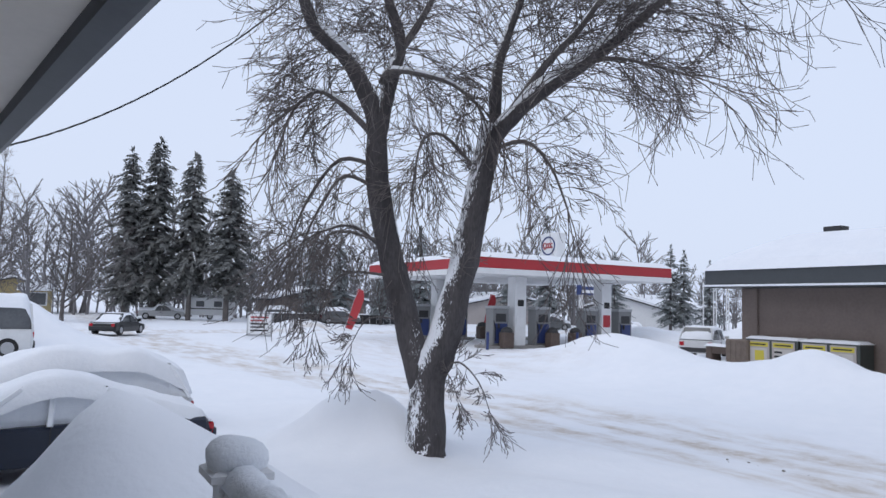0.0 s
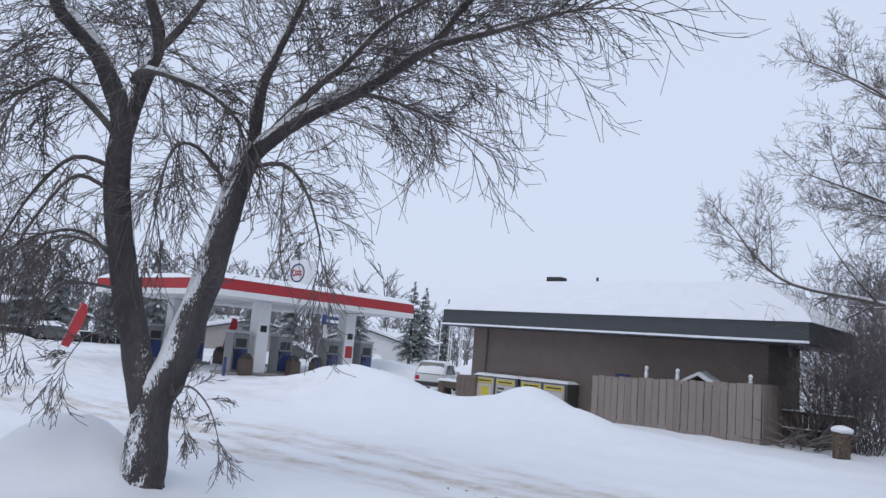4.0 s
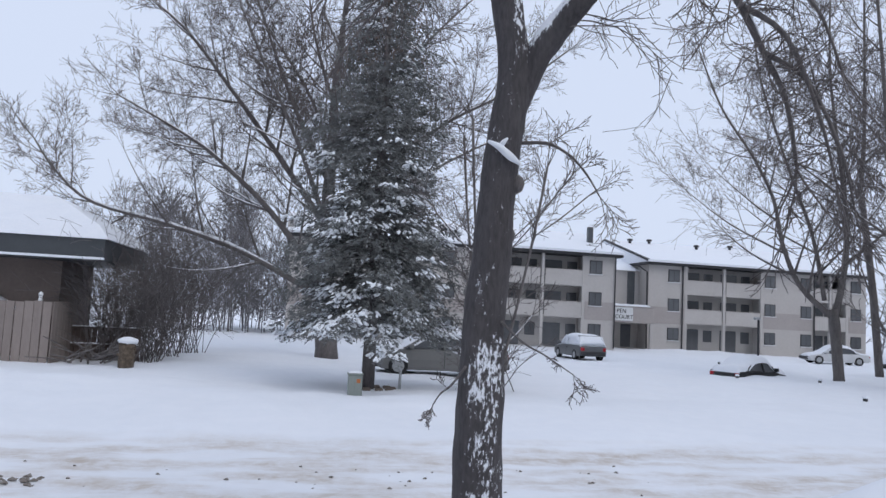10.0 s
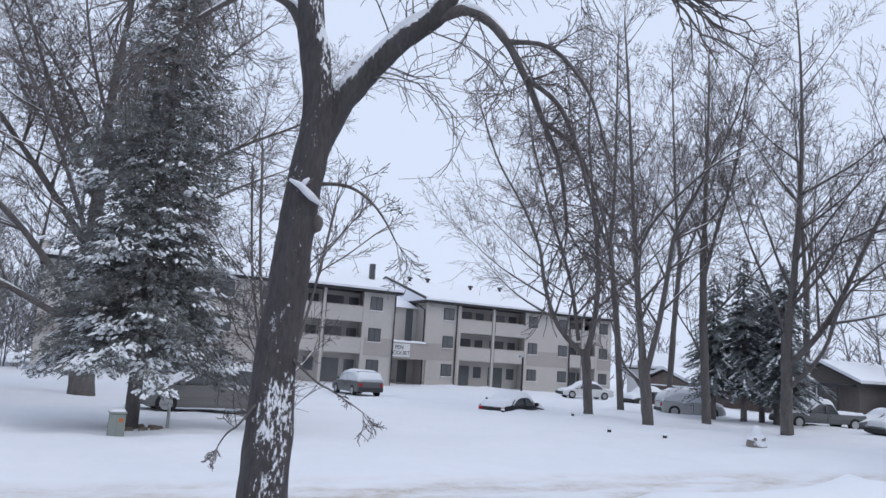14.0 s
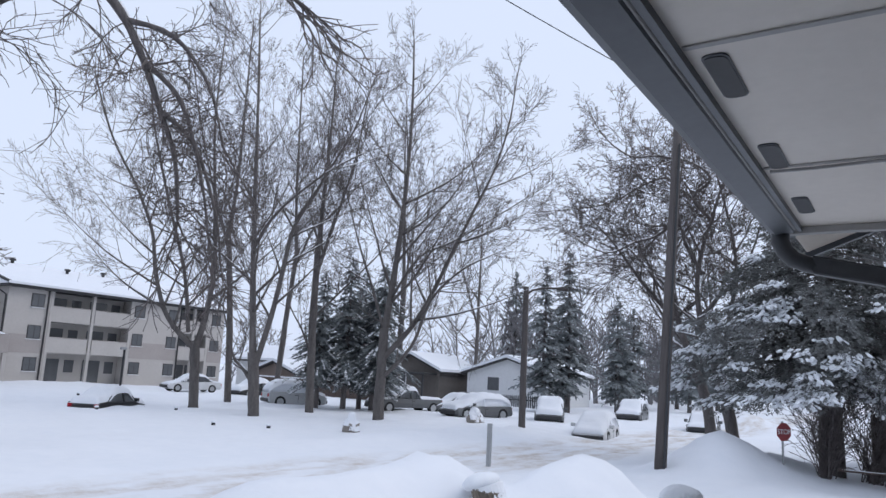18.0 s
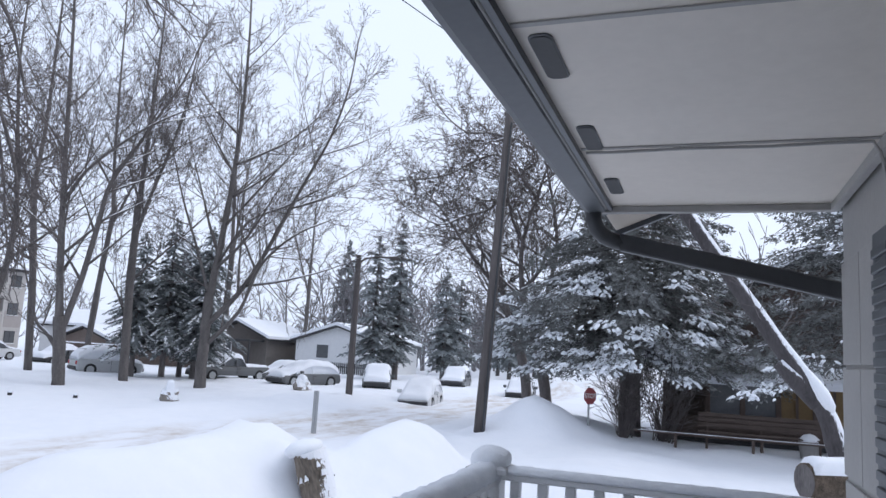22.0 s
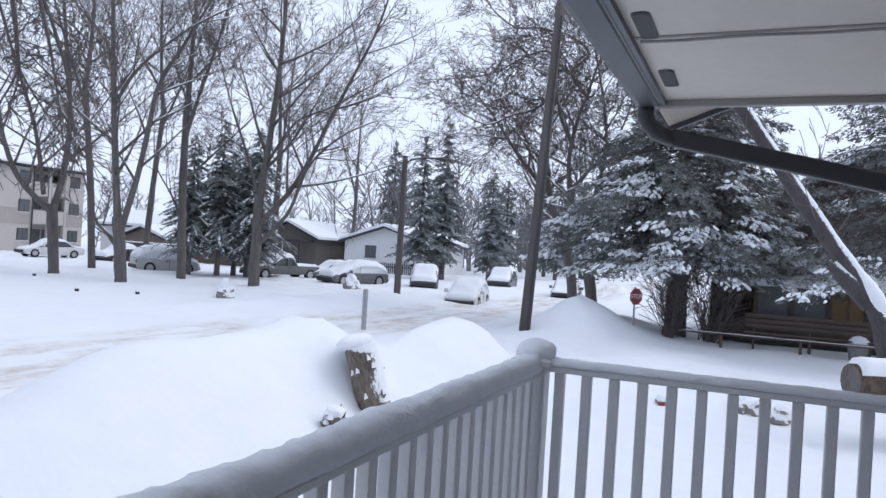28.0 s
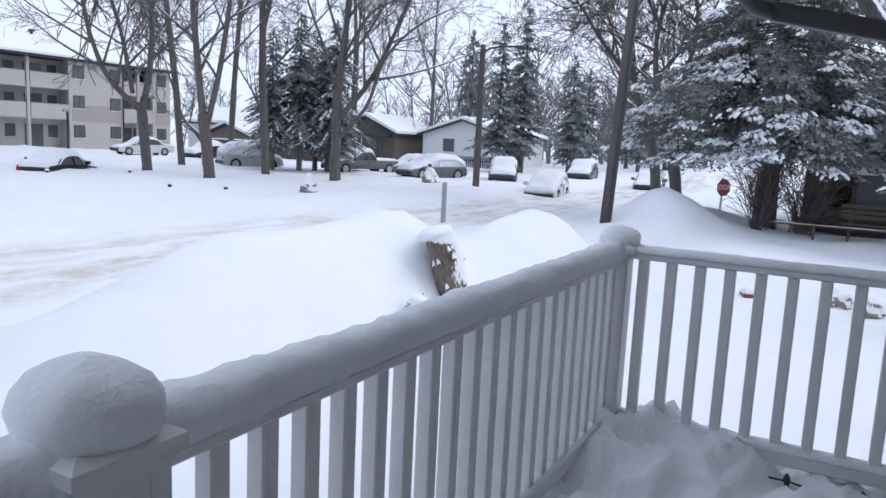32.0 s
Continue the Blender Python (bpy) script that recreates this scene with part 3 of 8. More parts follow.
for k in range(5):
    solo("flag_pole", Shape().tube([(0, 0, -0.2), (0, 0, 4.9)], [0.05, 0.035], 8), WHITE, "white bare flag pole in the snow", "pole", (-40.9 + 0.4 * (k % 2), 47.2 + 0.75 * k, 0), group="flag poles")
for k, (x, y, lean) in enumerate(((-46.92, 18.83, 16), (-51.79, 33.05, 12))):
    fl = thing("feather_flag", pose(x, y, 0.2, 0, lean, 60), "red feather-shaped advertising flag", "flag", "feather flags")
    part("pole", Shape().tube([(0, 0, 0), (0, 0, 2.6), (0.12, 0, 3.3), (0.4, 0, 3.6)], 0.025, 6), STEEL, fl)
    part("cloth", Shape().loft([[(0.03, -0.012, z), (0.03 + w, -0.012 + 0.05 * math.sin(z * 3), z), (0.03 + w, 0.012 + 0.05 * math.sin(z * 3), z), (0.03, 0.012, z)] for z, w in ((0.6, 0.45), (1.4, 0.55), (2.2, 0.6), (2.9, 0.6), (3.4, 0.4))]), RED, fl, "red cloth")
sb = thing("sandwich_board", on_ground(-48.73, 13.6, 62), "upright white notice board with red frame in the snow", "sign")
part("frame", Shape().box((-0.85, -0.05, 0.15), (0.85, 0.05, 1.75), 0.02), STEEL, sb)
part("sheet", Shape().box((-0.75, -0.062, 0.3), (0.75, -0.052, 1.65)), WHITE, sb)
for k in range(5):
    part("print_bar", Shape().box((-0.6, -0.07, 0.5 + 0.22 * k), (0.6 - 0.25 * (k % 2), -0.064, 0.6 + 0.22 * k)), RED if k > 2 else INK, sb)

# ---- the apartment house ----
def window(parent, x, y, z, w, h, mat=None):
    win = part("window", Shape().box((x, y - 0.05, z), (x + w, y - 0.004, z + h), 0.01), DARK, parent)
    part("pane", Shape().box((x + 0.07, y - 0.062, z + 0.07), (x + w / 2 - 0.03, y - 0.052, z + h - 0.07)), GLASS, win)
    part("pane", Shape().box((x + w / 2 + 0.03, y - 0.062, z + 0.07), (x + w - 0.07, y - 0.052, z + h - 0.07)), GLASS if int(x * 7) % 3 else APT_BAND, win)
    part("sill", Shape().box((x - 0.05, y - 0.12, z - 0.08), (x + w + 0.05, y - 0.004, z - 0.004)), WHITE, win)


FLOOR_H, BASE_Z, EAVE_Z = 2.7, 0.1, 7.95


def balcony(parent, x0, x1, y, floor, depth=1.5):
    z = BASE_Z + FLOOR_H * floor
    mid = (x0 + x1) / 2
    if floor:
        b = part("balcony", Shape().box((x0, y - 0.02, z - 0.18), (x1, y + depth, z - 0.004)), APT_WALL, parent)
        for a, c in ((x0, mid - 0.1), (mid + 0.1, x1)):
            part("parapet", Shape().box((a + 0.12, y - 0.08, z - 0.12), (c - 0.12, y - 0.025, z + 1.18), 0.01), APT_WALL, b)
            part("parapet_cap", Shape().box((a + 0.08, y - 0.11, z + 1.185), (c - 0.08, y - 0.0, z + 1.23)), APT_BAND, b)
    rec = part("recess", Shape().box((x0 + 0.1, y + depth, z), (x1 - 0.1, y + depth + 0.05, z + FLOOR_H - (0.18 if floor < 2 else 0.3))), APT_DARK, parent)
    for a in (x0 + 0.5, mid + 0.5):
        part("patio_door", Shape().box((a, y + depth - 0.06, z + 0.05), (a + 1.7, y + depth - 0.004, z + 2.05), 0.02), GLASS, rec)
        part("side_window", Shape().box((a + 2.2, y + depth - 0.06, z + 0.9), (a + 3.1, y + depth - 0.004, z + 2.0), 0.02), GLASS, rec)


def wing(name, x0, y0, runs, label):
    """runs: (kind, width), kind w for a plain wall with windows at the given offsets, b for balconies."""
    w = thing(name, (x0, y0, 0), label, "building", "apartment wings")
    x = 0.0
    H = EAVE_Z
    for kind, width, wins in runs:
        if kind == "w":
            part("wall", Shape().box((x, 0, 0), (x + width, 19, H)), APT_WALL, w)
            part("band", Shape().box((x + 0.02, -0.03, BASE_Z + FLOOR_H - 0.26), (x + width - 0.02, -0.004, BASE_Z + FLOOR_H + 1.28)), APT_BAND, w)
            for f in range(3):
                for off in wins:
                    window(w, x + off, 0.0, BASE_Z + FLOOR_H * f + 0.95, 1.15, 1.15)
        else:
            part("wall", Shape().box((x, 1.6, 0), (x + width, 19, H)), APT_WALL, w)
            for px_ in (x, x + width / 2 - 0.13, x + width - 0.26):
                part("pillar", Shape().box((px_, -0.03, 0), (px_ + 0.26, 0.25, H)), APT_WALL, w)
            for f in range(3):
                balcony(w, x + 0.1, x + width - 0.1, 0.1, f, 1.45)
        x += width
    part("eave", Shape().box((-0.4, -0.6, H), (x + 0.4, 19.4, H + 0.22)), DARK, w)
    prof = [(-0.75, H + 0.224), (-0.75, H + 0.42), (9.6, H + 3.15), (19.8, H + 0.42), (19.8, H + 0.224)]
    part("roof_snow", Shape().loft([[(xx, y, z) for y, z in prof] for xx in (-0.45, x * 0.33, x * 0.66, x + 0.45)]), SNOW, w, "snow-covered pitched roof")
    return w, x, H


left, lw, H = wing("apartment_wing", -1.35, 59.3, (("w", 4.2, (1.6,)), ("b", 7.6, ()), ("w", 5.4, (0.5, 3.9)), ("b", 7.55, ()), ("w", 2.75, (0.35,))), "cream three-storey apartment wing with balconies")
right, rw, H = wing("apartment_wing", 31.2, 63.4, (("w", 3.65, (1.95,)), ("b", 8.1, ()), ("w", 5.3, (0.15, 4.0)), ("b", 3.9, ()), ("w", 1.95, (0.25,))), "cream three-storey apartment wing with balconies")
part("chimney", Shape().box((26.3, 3.5, 8.6), (26.75, 4.0, 10.95), 0.03), GUTTER, left)
part("end_parapet", Shape().box((-0.3, 0.4, H + 0.2), (0.2, 3.2, 9.3), 0.03), APT_WALL, left)
for xx, yy in ((4.3, 8.9), (8.8, 7.2), (13.5, 8.6), (1.9, 8.4)):
    part("roof_vent", Shape().turned([(0.14, 0), (0.16, 0.3), (0.3, 0.34), (0.28, 0.5), (0.0, 0.56)], (xx, yy, H + 0.35 + (yy + 0.75) * 0.264), 10), DARK, right)
for xx in (3.38, 17.15):
    part("downpipe", Shape().tube([(xx, -0.12, H), (xx, -0.12, 0.2)], 0.07, 8), DARK, right)
part("downpipe", Shape().tube([(-0.45, 1.2, H - 0.1), (-0.12, 0.1, H - 0.7), (-0.12, -0.12, 0.2)], 0.07, 8), DARK, right)
part("downpipe", Shape().tube([(27.42, -0.12, H), (27.42, -0.12, 0.2)], 0.06, 8), DARK, left)
part("gable_wall", Shape().loft([[(xx, -0.02, H), (xx, 9.6, H + 2.95), (xx, 19, H)] for xx in (-0.02, 0.2)]), APT_WALL, right)
part("rake_board", Shape().tube([(-0.38, -0.7, H + 0.35), (-0.38, 9.6, H + 3.10), (-0.38, 19.7, H + 0.35)], 0.14, 4), DARK, right)
entry = thing("apartment_entry", (26.15, 65.4, 0), "recessed stair entry between the apartment wings with a sign", "building")
part("wall", Shape().box((0.02, 0, 0), (5.03, 6, 7.5)), APT_WALL, entry)
part("tall_window", Shape().box((3.85, -0.06, 3.95), (4.6, -0.004, 7.3), 0.02), GLASS, entry)
part("doorway", Shape().box((3.3, -0.06, 0.2), (4.3, -0.004, 2.3), 0.02), GLASS, entry)
part("porch_wall", Shape().box((0.02, -3.3, 2.45), (5.02, -0.07, 3.95), 0.02), APT_BAND, entry)
part("porch_post", Shape().box((4.7, -3.25, 0.0), (5.0, -2.95, 2.44), 0.02), APT_WALL, entry)
part("roof_snow", Shape().drift(0.0, 5.03, -3.4, 0.0, lambda x, y: 3.95, 0.2, 10, 6, 1.0, 0.15), SNOW, entry)
part("roof_snow", Shape().drift(0.0, 5.03, -0.4, 6, lambda x, y: 7.5 + 0.3 * y, 0.25, 10, 10, 2.0, 0.15), SNOW, entry)
part("name_sign", Shape().box((1.25, -3.38, 2.62), (2.95, -3.305, 3.82), 0.01), WHITE, entry)
part("sign_letters", Shape().text("PEN", 0.5, (1.85, -3.39, 3.48)).text("COURT", 0.5, (2.1, -3.39, 2.96)), INK, entry)

# ---- houses further along ----
def gable_house(name, at, w, d, h, rise, wall_mat, label, along="x", roof=SNOW):
    hs = thing(name, at, label, "house")
    part("wall", Shape().box((0, 0, -0.3), (w, d, h)), wall_mat, hs)
    if along == "x":
        part("gable", Shape().loft([[(x, 0.0, h), (x, d / 2, h + rise), (x, d, h)] for x in (0, w)]), wall_mat, hs)
        prof = [(-0.5, h - 0.1), (d / 2, h + rise + 0.05), (d + 0.5, h - 0.1), (d + 0.5, h + 0.25), (d / 2, h + rise + 0.42), (-0.5, h + 0.25)]
        part("roof_snow", Shape().loft([[(x, y, z) for y, z in prof] for x in (-0.5, w + 0.5)]), roof, hs)
        part("rake_board", Shape().loft([[(x, y, z) for y, z in [(-0.55, h - 0.2), (d / 2, h + rise - 0.05), (d + 0.55, h - 0.2), (d + 0.55, h - 0.04), (d / 2, h + rise + 0.11), (-0.55, h - 0.04)]] for x in (-0.54, w + 0.54)]), DARK, hs)
    else:
        part("gable", Shape().loft([[(0.0, y, h), (w / 2, y, h + rise), (w, y, h)] for y in (0, d)]), wall_mat, hs)
        prof = [(-0.5, h - 0.1), (w / 2, h + rise + 0.05), (w + 0.5, h - 0.1), (w + 0.5, h + 0.25), (w / 2, h + rise + 0.42), (-0.5, h + 0.25)]
        part("roof_snow", Shape().loft([[(x, y, z) for x, z in prof] for y in (-0.5, d + 0.5)]), roof, hs)
        part("rake_board", Shape().loft([[(x, y, z) for x, z in [(-0.55, h - 0.2), (w / 2, h + rise - 0.05), (w + 0.55, h - 0.2), (w + 0.55, h - 0.04), (w / 2, h + rise + 0.11), (-0.55, h - 0.04)]] for y in (-0.54, d + 0.54)]), DARK, hs)
    return hs


def face_window(parent, face, c, z, w, h, off, mat=GLASS):
    """A framed window on the wall x = off ('x', facing -x) or y = off ('y', facing -y)."""
    def bx(a, b, d0, d1):
        return ((off - d1, c + a[0], z + a[1]), (off - d0, c + b[0], z + b[1])) if face == "x" else ((c + a[0], off - d1, z + a[1]), (c + b[0], off - d0, z + b[1]))
    win = part("window", Shape().box(*bx((-w / 2, 0), (w / 2, h), 0.004, 0.06), 0.01), WHITE, parent)
    part("pane", Shape().box(*bx((-w / 2 + 0.1, 0.1), (w / 2 - 0.1, h - 0.1), 0.064, 0.075)), mat, win)

# ---- trees ----
BARK_ROW = material("row_bark", (0.15, 0.136, 0.13), 0.95, (0.08, 0.072, 0.069), 4.0, 0.9, 0.9, 26.0, stretch=(1, 1, 0.3))


def snowy_bark(name, base, base2, need=0.895):
    """Bark with wind-plastered snow in ragged patches on its upper and windward sides."""
    m = material(name, base, 0.95, base2, 5.0, 0.9, 1.0, 26.0, stretch=(1, 1, 0.3))
    n, l = m.node_tree.nodes, m.node_tree.links
    geo, dot, tc = n.new("ShaderNodeNewGeometry"), n.new("ShaderNodeVectorMath"), n.new("ShaderNodeTexCoord")
    dot.operation = "DOT_PRODUCT"
    dot.inputs[1].default_value = (0.02, -0.30, 1.15)
    l.new(geo.outputs["Normal"], dot.inputs[0])
    mp = n.new("ShaderNodeMapping")
    mp.inputs["Scale"].default_value = (1, 1, 0.4)
    l.new(tc.outputs["Object"], mp.inputs[0])
    ns = n.new("ShaderNodeTexNoise")
    ns.inputs["Scale"].default_value, ns.inputs["Detail"].default_value = 38.0, 14.0
    ns.inputs["Roughness"].default_value = 0.68
    l.new(mp.outputs[0], ns.inputs[0])
    add, mr = n.new("ShaderNodeMath"), n.new("ShaderNodeMapRange")
    add.operation = "ADD"
    sep, low, sm = n.new("ShaderNodeSeparateXYZ"), n.new("ShaderNodeMapRange"), n.new("ShaderNodeMath")
    sm.operation = "ADD"
    low.inputs[1].default_value, low.inputs[2].default_value, low.inputs[3].default_value, low.inputs[4].default_value = 0.5, 3.0, 0.13, -0.03
    l.new(tc.outputs["Object"], sep.inputs[0]), l.new(sep.outputs[2], low.inputs[0])
    l.new(low.outputs[0], sm.inputs[0]), l.new(ns.outputs[0], sm.inputs[1])
    l.new(dot.outputs["Value"], add.inputs[0]), l.new(sm.outputs[0], add.inputs[1])
    mr.inputs[1].default_value, mr.inputs[2].default_value = need, need + 0.06
    l.new(add.outputs[0], mr.inputs[0])
    mix = n.new("ShaderNodeMixRGB")
    mix.inputs[2].default_value = (0.80, 0.82, 0.86, 1)
    b = n["Principled BSDF"]
    l.new(b.inputs["Base Color"].links[0].from_socket, mix.inputs[1]), l.new(mr.outputs[0], mix.inputs[0]), l.new(mix.outputs[0], b.inputs["Base Color"])
    return m


BARK_SNOWY = snowy_bark("snow_plastered_bark", (0.092, 0.084, 0.086), (0.05, 0.045, 0.047))
rnd = random.Random(7)


def smooth_path(pts, per=4):
    pts = [Vector(p) for p in pts]
    out = []
    for i in range(len(pts) - 1):
        p0, p1, p2, p3 = pts[max(i - 1, 0)], pts[i], pts[i + 1], pts[min(i + 2, len(pts) - 1)]
        for k in range(per):
            t = k / per
            out.append(0.5 * ((2 * p1) + (p2 - p0) * t + (2 * p0 - 5 * p1 + 4 * p2 - p3) * t * t + (3 * p1 - p0 - 3 * p2 + p3) * t ** 3))
    return out + [pts[-1]]


def thin_tube(v, f, pts, r0, r1, n=3):
    d = (pts[-1] - pts[0])
    s = d.orthogonal().normalized()
    u = d.normalized().cross(s)
    k, m = len(v), len(pts)
    for i, p in enumerate(pts):
        r = r0 + (r1 - r0) * i / (m - 1)
        for j in range(n):
            a = 2 * math.pi * j / n
            q = p + (s * math.cos(a) + u * math.sin(a)) * r
            v.append((q.x, q.y, q.z))
    for i in range(m - 1):
        for j in range(n):
            a, b = k + i * n + j, k + i * n + (j + 1) % n
            f.append((a, b, b + n, a + n))


def sprout(sh, p, d, length, r, level, spec):
    """A branch with its side shoots; spec: fall (sag per metre), counts, ratio, thin (least radius), spread."""
    seg = spec.get("seg", (5, 4, 3, 2))[min(level, 3)]
    pts, q, dd = [p], p, d.normalized()
    step = length / seg
    for i in range(seg):
        kink = spec.get("kink", 0.12)
        dd = dd + Vector((rnd.gauss(0, kink), rnd.gauss(0, kink), rnd.gauss(0, kink * 0.7) + spec["fall"][min(level, 3)] * step * (1 - spec.get("hook", 0.0) * (i + 0.5) / seg if level else 1)))
        dd.normalize()
        q = q + dd * step
        pts.append(q)
    tip = max(spec["thin"], r * 0.35)
    thin_tube(sh.v, sh.f, pts, max(r, spec["thin"]), tip, 4 if r > 0.02 else 3)
    if level >= len(spec["counts"]):
        return
    for k in range(spec["counts"][level]):
        t = 0.2 + 0.8 * (k + rnd.random()) / spec["counts"][level]
        i = min(seg - 1, int(t * seg))
        a = pts[i].lerp(pts[i + 1], t * seg - i)
        dd = (pts[i + 1] - pts[i]).normalized()
        side = dd.orthogonal().normalized()
        side.rotate(Matrix.Rotation(rnd.uniform(0, 2 * math.pi), 3, dd))
        ang = spec["spread"] * rnd.uniform(0.6, 1.3)
        sprout(sh, a, dd * math.cos(ang) + side * math.sin(ang), length * spec["ratio"] * rnd.uniform(0.6, 1.25), r * 0.55, level + 1, spec)


def limb(parent, name, pts, r0, r1, mat, sides=10, snow=True, per=4, wobble=0.06, steep=1.12):
    path = smooth_path(pts, per)
    m = len(path)
    wobble = 0.012 if r0 > 0.14 else wobble
    radii = [(r0 + (r1 - r0) * (i / (m - 1)) ** 0.8) * (1 + wobble * math.sin(i * 6.8 / per + r0 * 31)) for i in range(m)]
    sh = Shape().tube(path, radii, sides)
    if r0 > 0.14:
        for k in range(m * sides):
            c, q = path[k // sides], Vector(sh.v[k])
            w = Vector((q.x * 7, q.y * 7, q.z * 1.6))
            q = c + (q - c) * (1 + 0.16 * noise.noise(w) + 0.09 * noise.noise(w * 2.7))
            sh.v[k] = (q.x, q.y, q.z)
    part(name, sh, mat, parent, smooth=True)
    if snow and m > 3:
        sp, sr = [], []
        for i, q in enumerate(path):
            d = (path[min(i + 1, m - 1)] - path[max(i - 1, 0)]).normalized()
            flat = max(0.0, 1 - abs(d.z) * steep)
            up = (Vector((0, 0, 1)) - d * d.z)
            up = up.normalized() if up.length > 0.05 else Vector((0, -1, 0))
            k = flat * (0.75 + 0.35 * noise.noise(q * 2.1)) * min(1.0, max(0.0, i / (0.12 * m) - 0.6))
            sp.append(q + up * radii[i] * 0.70)
            sr.append(max(0.002, radii[i] * min(0.98, 2.1 * k)))
        part("limb_snow", Shape().tube(sp, sr, 7), SNOW_LOOSE, parent, smooth=True)
    return path, radii


def clothe(sh, path, radii, spec, every, length, start=0.15, up=0.3, flat=0.0):
    """Side branches along a limb."""
    m = len(path)
    total = sum((path[i + 1] - path[i]).length for i in range(m - 1))
    for k in range(int(total * every)):
        t = start + (1 - start) * rnd.random() ** 0.8
        i = min(m - 2, int(t * (m - 1)))
        a = path[i].lerp(path[i + 1], t * (m - 1) - i)
        d = (path[i + 1] - path[i]).normalized()
        side = d.orthogonal().normalized()
        side.rotate(Matrix.Rotation(rnd.uniform(0, 2 * math.pi), 3, d))
        dd = d * spec.get("along", 0.45) + side + Vector((0, 0, up))
        sprout(sh, a, dd, length * rnd.uniform(0.5, 1.2) * (1.15 - 0.45 * t), min(radii[i] * 0.4, spec.get("r0", 0.02)), 0, spec)
    for k in range(3 if radii[-1] < 0.09 else 0):
        d = (path[-1] - path[-2]).normalized() + Vector((rnd.gauss(0, 0.25), rnd.gauss(0, 0.25), rnd.gauss(0, 0.2)))
        sprout(sh, path[-1], d, length * 1.1, min(0.02, radii[-1] * 0.8), 0, spec)


